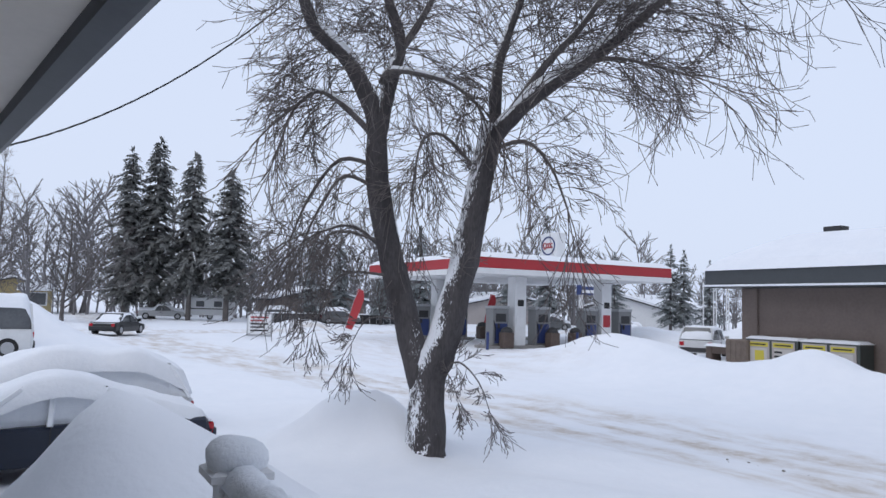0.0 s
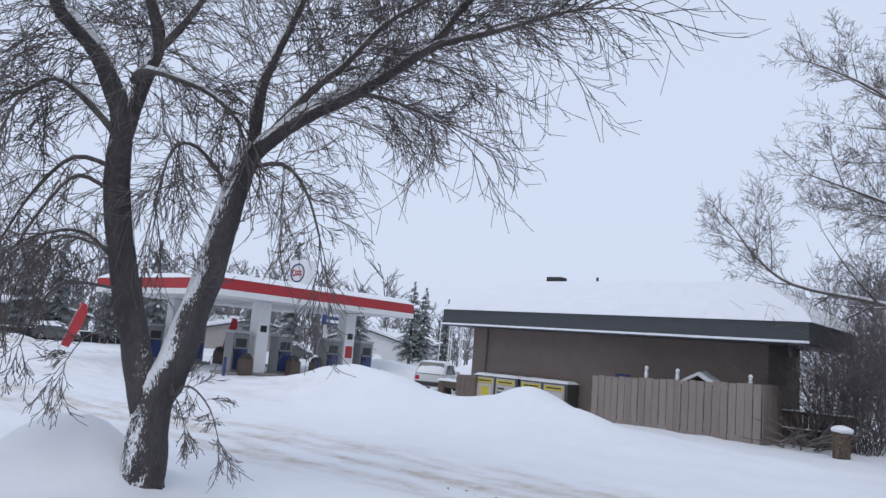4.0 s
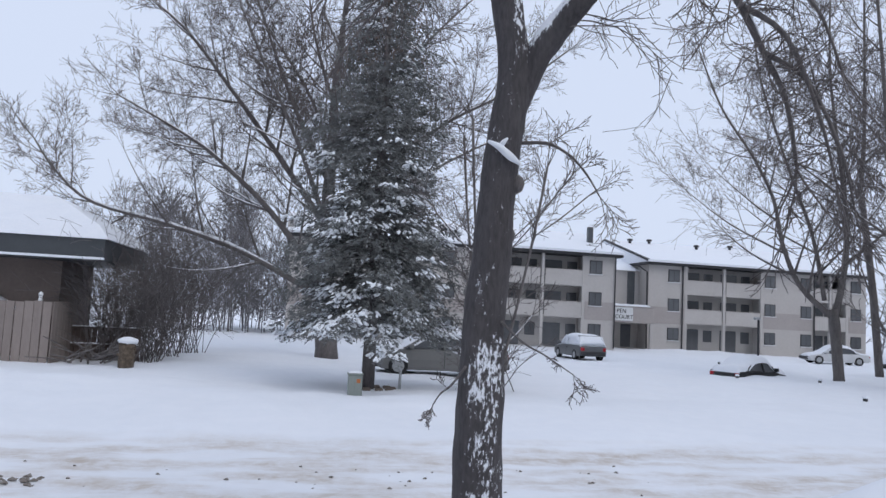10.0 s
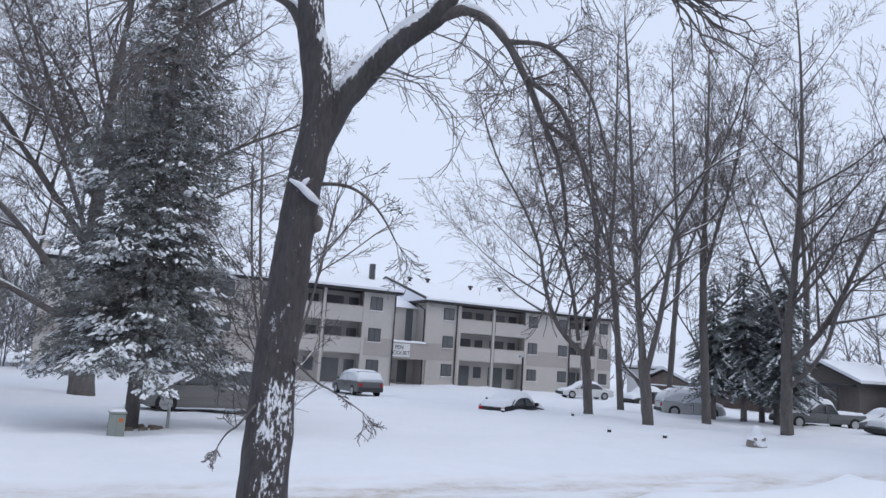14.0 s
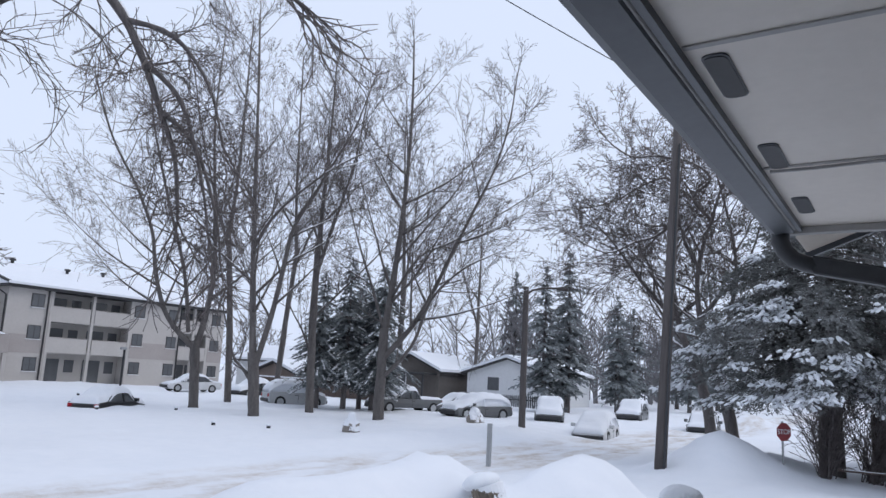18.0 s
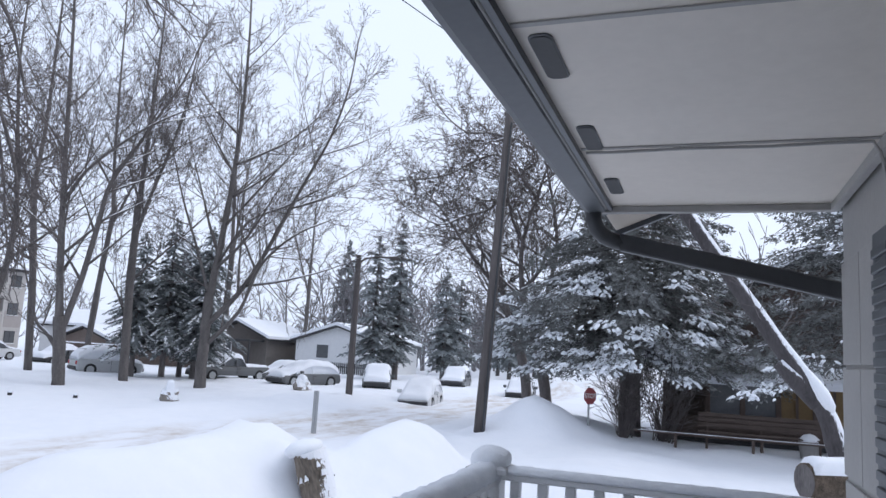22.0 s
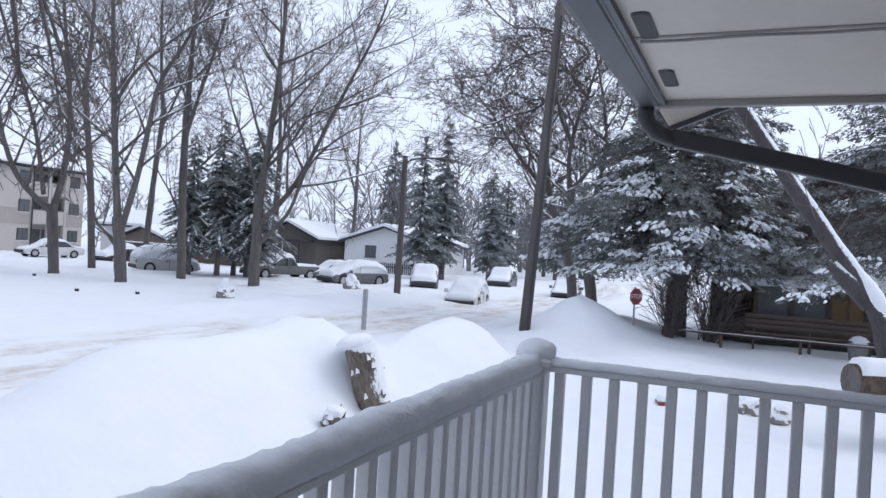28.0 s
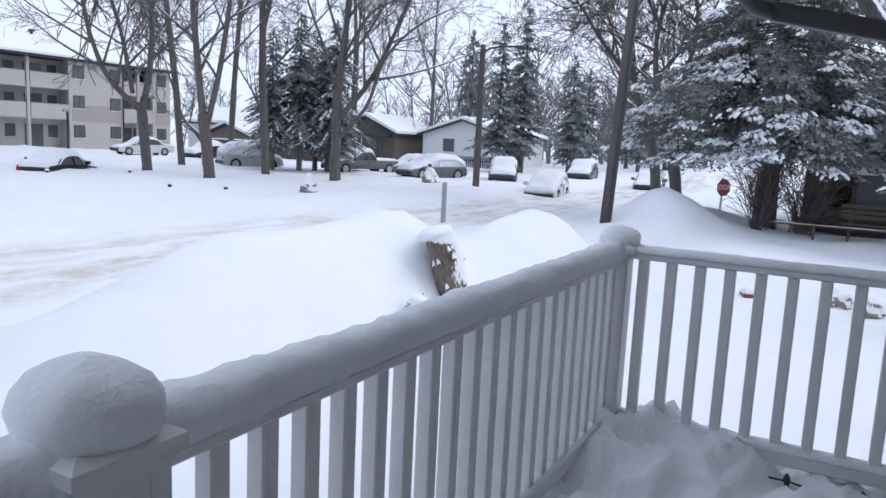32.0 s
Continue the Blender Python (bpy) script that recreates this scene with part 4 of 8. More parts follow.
# the forked boulevard tree
t1 = thing("forked_tree", (-10.08, 5.82, 0), "bare dark forked boulevard tree with snow-laden limbs and hanging twigs", "tree")
DROOP = dict(r0=0.010, hook=1.9, seg=(5, 4, 2, 2), kink=0.08, fall=(-0.85, -2.4, -2.0, 0.5), counts=(9, 2), ratio=0.5, thin=0.0052, spread=0.62)
SPREAD = dict(DROOP, kink=0.08, fall=(-0.3, -1.1, -1.0, 0.5))
o = Vector((10.0, -6.0, 0))
T1 = ((("trunk", ((-9.95, 6.02, -0.3), (-9.95, 6.0, 0.3), (-9.95, 6.0, 0.9)), 0.34, 0.2, 0), 0, 0),
      (("stem", ((-9.98, 5.95, 1.2), (-10.25, 5.56, 2.78), (-10.40, 5.24, 4.32), (-10.44, 5.18, 5.42), (-10.55, 4.93, 6.06), (-10.65, 4.67, 6.49), (-10.82, 4.22, 6.93), (-10.92, 4.0, 7.5), (-11.05, 3.85, 8.2)), 0.235, 0.07, 1), 3.4, 1.7),
      (("stem", ((-9.95, 6.0, 0.1), (-9.94, 6.0, 1.25), (-9.71, 6.15, 2.0), (-9.54, 6.42, 3.34), (-9.41, 6.62, 4.7), (-9.32, 6.76, 5.36)), 0.315, 0.17, 1), 1.0, 1.2),
      (("limb", ((-10.42, 5.20, 5.0), (-10.36, 5.34, 5.99), (-10.29, 5.5, 6.8), (-10.38, 5.3, 7.6), (-10.5, 5.5, 8.8)), 0.15, 0.06, 1), 3.6, 1.6),
      (("limb", ((-10.33, 5.42, 6.5), (-10.1, 5.8, 7.2), (-9.9, 6.2, 8.2)), 0.08, 0.04, 1), 4.0, 1.5),
      (("limb", ((-9.33, 6.74, 5.2), (-8.86, 7.16, 5.78), (-8.34, 7.8, 6.34), (-7.85, 8.32, 6.89), (-7.41, 8.74, 7.47), (-7.1, 9.0, 8.1), (-6.7, 9.6, 8.9)), 0.155, 0.05, 1), 5.6, 1.7),
      (("limb", ((-7.75, 8.30, 6.85), (-7.2, 8.52, 7.2), (-6.51, 9.1, 7.5), (-5.9, 9.5, 7.75), (-5.5, 9.8, 7.9)), 0.075, 0.025, 1), 6.5, 1.6),
      (("limb", ((-9.32, 6.76, 5.36), (-9.31, 6.78, 6.26), (-9.21, 6.92, 6.91), (-9.05, 7.2, 7.9), (-8.9, 7.4, 8.9)), 0.11, 0.05, 1), 5.0, 1.8),
      (("limb", ((-10.40, 5.24, 6.1), (-9.96, 5.24, 6.17), (-9.59, 5.95, 6.04), (-9.35, 6.35, 5.75)), 0.06, 0.03, 1), 5.0, 1.3),
      (("limb", ((-9.2, 6.9, 5.5), (-8.7, 7.3, 6.3), (-8.2, 7.5, 6.7), (-7.6, 7.7, 7.3), (-7.0, 7.9, 7.6)), 0.07, 0.03, 1), 5.0, 1.5),
      (("limb", ((-10.45, 5.15, 5.2), (-10.6, 4.6, 5.7), (-10.72, 4.25, 5.85), (-10.85, 3.95, 5.6)), 0.06, 0.025, 1), 5.5, 1.4),
      (("limb", ((-10.28, 5.45, 3.2), (-10.5, 4.9, 3.7), (-10.7, 4.4, 3.6)), 0.04, 0.02, 1), 6.0, 1.3),
      (("limb", ((-10.42, 5.2, 4.7), (-10.75, 4.7, 4.8), (-11.0, 4.3, 4.2), (-11.15, 4.05, 3.5)), 0.045, 0.015, 0), 3.2, 1.15),
      (("limb", ((-10.4, 5.25, 4.3), (-10.5, 4.7, 4.5), (-10.6, 4.35, 4.0), (-10.7, 4.15, 3.5)), 0.04, 0.015, 0), 3.0, 1.15),
      (("limb", ((-9.45, 6.55, 4.6), (-9.8, 6.1, 5.2), (-10.0, 5.8, 5.1), (-10.1, 5.7, 4.3)), 0.04, 0.015, 0), 6.5, 1.4),
      (("limb", ((-9.4, 6.6, 4.9), (-9.0, 7.1, 5.1), (-8.7, 7.4, 4.7), (-8.5, 7.6, 4.0)), 0.045, 0.015, 0), 6.5, 1.4),
      (("limb", ((-8.4, 7.75, 6.3), (-7.9, 8.0, 6.3), (-7.4, 8.3, 6.1), (-7.0, 8.6, 5.9)), 0.04, 0.015, 0), 5, 1.2),
      (("limb", ((-9.75, 6.1, 1.45), (-9.5, 6.3, 1.6), (-9.3, 6.55, 1.3), (-9.2, 6.7, 0.85)), 0.022, 0.006, 0), 5.0, 0.45),
      (("limb", ((-9.72, 6.1, 1.35), (-9.55, 6.15, 1.4), (-9.45, 6.25, 1.1)), 0.016, 0.006, 0), 5.0, 0.4),
      (("limb", ((-10.2, 5.6, 2.9), (-10.42, 4.75, 2.95), (-10.53, 4.45, 2.55), (-10.56, 4.3, 2.05)), 0.03, 0.008, 0), 2.4, 0.5),
      (("limb", ((-10.25, 5.5, 3.4), (-10.5, 4.6, 3.6), (-10.63, 4.25, 3.1), (-10.68, 4.1, 2.5)), 0.03, 0.008, 0), 2.4, 0.5),
      (("limb", ((-10.1, 5.7, 2.2), (-10.25, 5.1, 2.25), (-10.35, 4.85, 1.85)), 0.022, 0.006, 0), 4.0, 0.6))
tw = Shape()
for (nm, pts, r0, r1, sn), every, ln in T1:
    path, radii = limb(t1, nm, [Vector(p) + o for p in pts], r0, r1, BARK_SNOWY if r0 > 0.1 else BARK, 28 if r0 > 0.14 else 9, bool(sn), per=9 if r0 > 0.14 else 4, steep=0.8)
    if every:
        reach = pts[-1][1] > 6.5 and pts[-1][2] > 5
        clothe(tw, path, radii, SPREAD if reach else DROOP, every * (2.9 if reach else 2.4 if pts[-1][2] > 5 else 1.7), ln * (1.05 if reach else 0.95), 0.45 if nm == "stem" else 0.1, 0.35)
part("twig_crown", tw, TWIG, t1, "fine hanging bare twigs")

# the boulevard tree by the drive
t2 = thing("boulevard_tree", (1.73, 6.43, 0), "bare dark boulevard tree with snow plastered on its trunk", "tree")
o = Vector((-1.73, -6.43, 0))
T2 = ((("trunk", ((1.68, 6.36, -0.25), (1.69, 6.35, 0.5), (1.70, 6.34, 1.2), (1.70, 6.34, 1.94), (1.71, 6.34, 2.59), (1.76, 6.32, 3.26), (1.80, 6.31, 3.86), (1.85, 6.30, 4.45), (1.80, 6.32, 5.0), (1.72, 6.34, 5.4), (1.70, 6.36, 5.9), (1.65, 6.42, 6.4)), 0.235, 0.10, 0), 0, 0),
      (("stem", ((1.66, 6.41, 6.3), (1.6, 6.5, 6.8), (1.5, 6.7, 7.8)), 0.1, 0.05, 1), 4.0, 1.5),
      (("limb", ((1.86, 6.38, 4.2), (2.03, 6.30, 4.62), (2.22, 6.16, 4.93), (2.46, 5.99, 5.26), (2.71, 5.82, 5.5), (2.88, 5.69, 5.83), (3.02, 5.6, 6.1), (3.42, 5.32, 6.16), (3.77, 5.07, 6.07), (4.1, 4.84, 5.97)), 0.141, 0.045, 1), 7.0, 0.95),
      (("limb", ((2.66, 5.84, 5.42), (2.9, 5.68, 5.55), (3.08, 5.55, 5.46), (3.24, 5.44, 5.25), (3.39, 5.34, 4.92), (3.53, 5.24, 4.52), (3.66, 5.15, 4.13), (3.72, 5.1, 3.6)), 0.06, 0.014, 1), 9.0, 0.65),
      (("limb", ((3.24, 5.44, 5.25), (3.46, 5.08, 5.12), (3.66, 4.82, 4.72), (3.74, 4.66, 4.2)), 0.028, 0.008, 0), 9.0, 0.55),
      (("limb", ((3.39, 5.34, 4.92), (3.58, 5.06, 4.6), (3.7, 4.86, 4.0), (3.76, 4.74, 3.45)), 0.028, 0.008, 0), 9.0, 0.5),
      (("limb", ((3.53, 5.24, 4.52), (3.72, 5.0, 4.25), (3.86, 4.82, 3.7), (3.9, 4.74, 3.3)), 0.024, 0.008, 0), 8.0, 0.45),
      (("limb", ((1.63, 6.5, 6.0), (1.3, 6.7, 6.3), (0.9, 6.9, 6.25), (0.55, 7.1, 5.95)), 0.05, 0.015, 1), 8.0, 1.0),
      (("limb", ((1.72, 6.5, 5.3), (1.61, 6.59, 5.57), (1.43, 6.71, 5.71), (1.25, 6.84, 5.73), (1.03, 7.0, 5.6), (0.86, 7.11, 5.47)), 0.055, 0.018, 1), 9.0, 1.0),
      (("limb", ((1.86, 6.36, 3.9), (2.14, 6.21, 3.9), (2.32, 6.09, 3.78), (2.44, 6.0, 3.61), (2.53, 5.94, 3.43)), 0.02, 0.006, 0), 4.0, 0.32),
      (("limb", ((1.54, 6.22, 1.99), (1.43, 6.25, 1.83), (1.35, 6.27, 1.76), (1.29, 6.28, 1.66)), 0.012, 0.005, 0), 4.0, 0.12),
      (("limb", ((1.81, 6.20, 2.37), (2.00, 6.15, 2.20), (2.15, 6.09, 2.12), (2.38, 6.00, 1.97)), 0.013, 0.004, 0), 4.0, 0.17))
tw = Shape()
for (nm, pts, r0, r1, sn), every, ln in T2:
    path, radii = limb(t2, nm, [Vector(p) + o for p in pts], r0, r1, BARK_SNOWY if r0 > 0.1 else BARK, 28 if r0 > 0.14 else 9, bool(sn), per=9 if r0 > 0.14 else 4, steep=0.8)
    if every:
        clothe(tw, path, radii, dict(DROOP, thin=0.003, r0=0.009, fall=(-0.55, -0.7, -0.3, 0.0), hook=1.0, kink=0.13, spread=0.8, counts=(6, 3)), every, ln, 0.2)
part("twig_crown", tw, TWIG, t2, "fine hanging bare twigs")
for c, r in (((1.91, 6.27, 3.54), 0.075), ((1.87, 6.28, 3.09), 0.055)):
    part("knot", Shape().turned([(0.0, -1.25 * r), (0.75 * r, -0.8 * r), (r, 0.0), (0.8 * r, 0.7 * r), (0.0, 1.2 * r)], Vector(c) + o, 12), BARK, t2, smooth=True)
for pts, radii in ((((1.62, 6.16, 3.86), (1.71, 6.14, 3.82), (1.81, 6.11, 3.73), (1.89, 6.09, 3.67)), (0.012, 0.03, 0.034, 0.012)), (((1.72, 6.14, 3.81), (1.75, 6.13, 3.86), (1.78, 6.12, 3.89)), (0.02, 0.022, 0.008))):
    part("snow_patch", Shape().tube([Vector(p) + o for p in pts], radii, 8), SNOW_LOOSE, t2, "patch of snow stuck to the bark", smooth=True)



def wild_tree(at, label, height, fork, stems, lean, seed, r=0.3, spec=None, every=2.4, length=2.2, group="", bark=None, twig=None, up=0.5, limbs_per=4):
    """A bare tree that forks low into rising stems."""
    rnd.seed(seed)
    spec = spec or dict(fall=(0.10, 0.05, -0.15, -0.2), counts=(7, 4, 2), ratio=0.5, thin=0.011, spread=0.6)
    t = thing("bare_tree", at, label, "tree", group)
    bark, tw = bark or BARK_GREY, Shape()
    top = Vector((rnd.gauss(0, 0.06) * fork, rnd.gauss(0, 0.06) * fork, fork))
    limb(t, "trunk", [(0, 0, -0.3), top * 0.5, top], r, r * 0.8, bark, 10, False)
    for s in range(stems):
        a = 2 * math.pi * (s + rnd.random() * 0.5) / stems + seed
        h = height - fork
        k = lean * rnd.uniform(0.6, 1.3)
        out = Vector((math.cos(a), math.sin(a), 0))
        pts = [top - Vector((0, 0, 0.3)), top + out * h * k * 0.35 + Vector((0, 0, h * 0.22)), top + out * h * k * 0.75 + Vector((0, 0, h * 0.55)), top + out * h * k + Vector((0, 0, h * rnd.uniform(0.78, 1.0)))]
        path, radii = limb(t, "stem", pts, r * rnd.uniform(0.5, 0.68), 0.04, bark, 8, True)
        clothe(tw, path, radii, spec, every, length, 0.25, up)
        for b in range(limbs_per):
            i = int(len(path) * rnd.uniform(0.2, 0.75))
            d = Vector((math.cos(a + rnd.uniform(-1.6, 1.6)), math.sin(a + rnd.uniform(-1.6, 1.6)), rnd.uniform(0.35, 1.0))).normalized()
            ln = h * rnd.uniform(0.16, 0.34)
            p2, r2 = limb(t, "limb", [path[i], path[i] + d * ln * 0.5 + Vector((0, 0, 0.05 * ln)), path[i] + d * ln + Vector((0, 0, 0.16 * ln))], radii[i] * 0.5, 0.02, bark, 6, True)
            clothe(tw, p2, r2, spec, every, length * 0.8, 0.2, up)
    part("twig_crown", tw, twig or TWIG_MID, t, "fine bare twigs")
    return t


ROW = "row of bare trees before the apartments"
SPEC_FAR = dict(seg=(4, 2, 1, 1), r0=0.03, along=0.8, kink=0.08, fall=(0.08, 0.08, 0.04, 0.0), counts=(5, 3), ratio=0.42, thin=0.0085, spread=0.75)


def row_tree(at, label, limbs, seed, group="", spec=None, every=1.7, length=3.3, side=0.95, bark=None, twig=None, up=0.22, crook=0.05):
    """A tall bare tree from its trunk and main stems; side limbs and twigs grow along them."""
    rnd.seed(seed)
    spec = spec or SPEC_FAR
    t, tw, bark = thing("bare_tree", at, label, "tree", group), Shape(), bark or BARK_ROW
    for nm, pts, r0, r1 in limbs:
        path, radii = limb(t, nm, pts, r0, r1, bark, 10 if nm == "trunk" else 8, nm != "trunk")
        if nm == "trunk":
            continue
        clothe(tw, path, radii, spec, every * 0.35, length * 0.5, 0.3, up)
        total = sum((path[i + 1] - path[i]).length for i in range(len(path) - 1))
        for b in range(max(2, int(total * side))):
            s = 0.12 + 0.86 * (b + rnd.random()) / max(2, int(total * side))
            i = min(len(path) - 2, int(s * (len(path) - 1)))
            d = (path[i + 1] - path[i]).normalized()
            out = d.orthogonal().normalized()
            out.rotate(Matrix.Rotation(rnd.uniform(0, 6.28), 3, d))
            d = (d * 0.75 + out * rnd.uniform(0.7, 1.15)).normalized()
            ln = (0.9 + 0.40 * total * (1 - 0.95 * s) ** 0.9) * rnd.uniform(0.6, 1.2)
            pts, q = [path[i]], path[i]
            for k in range(4):
                d = (d + Vector((rnd.gauss(0, crook), rnd.gauss(0, crook), rnd.gauss(0.09, crook)))).normalized()
                q = q + d * ln / 4
                pts.append(q)
            p2, r2 = limb(t, "limb", pts, max(0.02, min(radii[i] * 0.62, 0.014 + 0.016 * ln)), 0.011, bark, 5, ln > 2.5, 2)
            clothe(tw, p2, r2, spec, every, min(length, 0.5 + 0.38 * ln), 0.12, up)
    part("twig_crown", tw, twig or TWIG_MID, t, "fine bare twigs")
    return t


row_a = row_tree((28.0, 34.7, 0), "tall bare grey tree forking low into three stems", (
    ("trunk", ((0, -0, -0.14), (-0.1, 0.08, 1.73), (-0.23, 0.19, 3.7)), 0.3, 0.26),
    ("stem", ((-0.19, 0.16, 3.2), (-1.75, 0.85, 4.91), (-2.69, 1.04, 7.18), (-3.29, 0.96, 9.47), (-4.36, 1.2, 11.74), (-5.98, 1.75, 14.49), (-7.23, 2.02, 17.63)), 0.17, 0.04),
    ("stem", ((-0.21, 0.17, 3.04), (0.34, 0.03, 6.09), (0.52, 0.19, 8.86), (0.4, 0.6, 12.41), (0.2, 1.07, 17.22), (0.37, 1.25, 22.62)), 0.21, 0.04),
    ("stem", ((-0.55, 0.45, 4.17), (-0.72, 1.22, 7.75), (-1.5, 2.44, 12.03), (-2.32, 3.64, 16.93), (-2.5, 4.36, 20.96)), 0.13, 0.04)), 30, ROW)
row_b = row_tree((33.9, 38.65, 0), "tall slender bare grey tree with two upper stems", (
    ("trunk", ((0.01, -0, -0.17), (-0.24, 0.22, 4.78), (-0.53, 0.47, 8.61), (-0.8, 0.71, 11.75)), 0.24, 0.17),
    ("stem", ((-0.76, 0.67, 10.96), (-0.38, 0.78, 15.46), (-0.17, 1.04, 20.99), (0.03, 1.31, 27.2)), 0.16, 0.04),
    ("stem", ((-0.68, 0.6, 10.17), (-1.96, 0.99, 13.61), (-3.32, 1.41, 17.9), (-4.41, 1.57, 22.24)), 0.1, 0.03)), 31, ROW)
row_c = row_tree((26.29, 28.0, 0), "tall bare grey tree with snow lying in its low fork", (
    ("trunk", ((0, -0, -0.14), (-0.11, 0.11, 1.77), (-0.23, 0.22, 3.14)), 0.3, 0.27),
    ("stem", ((-0.2, 0.19, 2.59), (-0.31, 0.52, 5.98), (-0.38, 0.8, 8.92), (-0.46, 1.1, 13.19), (-0.58, 1.42, 17.99), (-0.68, 1.73, 21.68)), 0.2, 0.04),
    ("stem", ((-0.12, 0.12, 2.37), (0.13, -0.43, 4.86), (0.3, -0.91, 7.69), (0.35, -1.26, 9.52), (0.82, -2.07, 11.34), (1.26, -2.88, 13.14), (1.68, -3.7, 14.9), (1.96, -4.38, 17.09)), 0.16, 0.03),
    ("limb", ((-0.55, 0.52, 8.43), (-0.43, -0.46, 9.94), (-0.01, -1.76, 11.25), (0.58, -3.32, 12.49), (1.19, -5.01, 13.4)), 0.1, 0.03),
    ("limb", ((-0.23, 0.22, 1.75), (-0.28, 0.78, 2.33), (-0.4, 1.41, 2.87), (-0.48, 1.98, 4.24), (-0.52, 2.52, 5.58)), 0.12, 0.03)), 32, ROW)
row_d = row_tree((31.6, 29.2, 0), "tall straight bare grey tree with thin side limbs", (
    ("trunk", ((0, -0, -0.16), (-0.1, 0.11, 3.43), (-0.16, 0.18, 5.89), (-0.17, 0.19, 9.67)), 0.25, 0.19),
    ("stem", ((-0.17, 0.18, 9.03), (0.05, 0.24, 13.28), (0.27, 0.3, 17.7), (0.41, 0.44, 21.59)), 0.17, 0.03),
    ("limb", ((-0.12, 0.13, 8.08), (-0.04, -0.52, 10.24), (0.13, -1.29, 12.69), (0.2, -1.96, 15.28), (0.17, -2.52, 18.83)), 0.13, 0.03),
    ("limb", ((-0.16, 0.18, 3.43), (-0.3, 0.83, 4.7), (-0.68, 1.71, 6.35), (-0.57, 2.08, 8.82)), 0.07, 0.02),
    ("limb", ((-0, 0, 5.59), (0.43, -1.42, 7.06), (0.7, -2.7, 8.28), (0.88, -3.92, 9.44)), 0.08, 0.02)), 33, ROW)
row_e = row_tree((31.45, 24.2, 0), "tall bare tree with long snow-lined limbs leaning over the lot", (
    ("trunk", ((0.02, -0.02, -0.17), (0.02, -0.02, 2.54), (0.03, -0.04, 4.84)), 0.3, 0.24),
    ("stem", ((0.02, -0.03, 4.4), (0.3, -0.17, 6.92), (0.56, -0.31, 9.97), (0.77, -0.36, 12.79), (0.92, -0.35, 15.67), (1.01, -0.24, 18.94), (1.04, -0.06, 21.94)), 0.22, 0.04),
    ("stem", ((-0.02, 0.03, 3.1), (0.64, -1.36, 4.89), (0.97, -2.34, 6.69), (1.26, -3.3, 8.92), (1.61, -4.42, 11.41), (1.84, -5.4, 13.54), (1.93, -6.16, 16.07), (1.84, -6.6, 18.83)), 0.17, 0.03),
    ("limb", ((0.07, -0.09, 2.2), (0.32, -1.71, 3.93), (0.21, -2.87, 6.34), (0.39, -4.54, 7.89), (0.53, -6.28, 8.65)), 0.13, 0.03),
    ("limb", ((0.02, -0.03, 4.69), (-0.06, 0.95, 7.14), (-0.22, 1.99, 9.64), (-0.28, 2.88, 12.09)), 0.1, 0.03),
    ("limb", ((0.45, -0.6, 11.77), (1, -1.95, 12.51), (1.5, -3.32, 13.4), (1.9, -4.64, 14.79)), 0.09, 0.02),
    ("limb", ((0.24, -0.32, 6.62), (0.76, -1.54, 8.75), (1.44, -3.11, 9.62), (2.31, -5.16, 10.97), (3.08, -7.29, 12.44)), 0.09, 0.02)), 34, ROW)
copy_thing(row_b, pose(41.0, 41.5, 0, 0, 0, 130))
copy_thing(row_d, pose(45.0, 33.0, 0, 0, 0, 100))
tagged(copy_thing(row_d, pose(70.0, 41.0, 0, 0, 0, 200)), "tall thin bare tree beside a white house", group="trees by the far houses")
FAR_L = "dark bare trees beyond the side street"
tagged(copy_thing(row_c, pose(-74.77, -2.73, 0, 0, 0, 70) @ Matrix.Diagonal((0.85, 0.85, 0.68, 1))), "dark broad bare tree behind the yellow house", group=FAR_L)
tagged(copy_thing(row_e, pose(-80.05, 2.69, 0, 0, 0, 160) @ Matrix.Diagonal((0.7, 0.7, 0.55, 1))), "dark broad bare tree behind the yellow house", group=FAR_L)
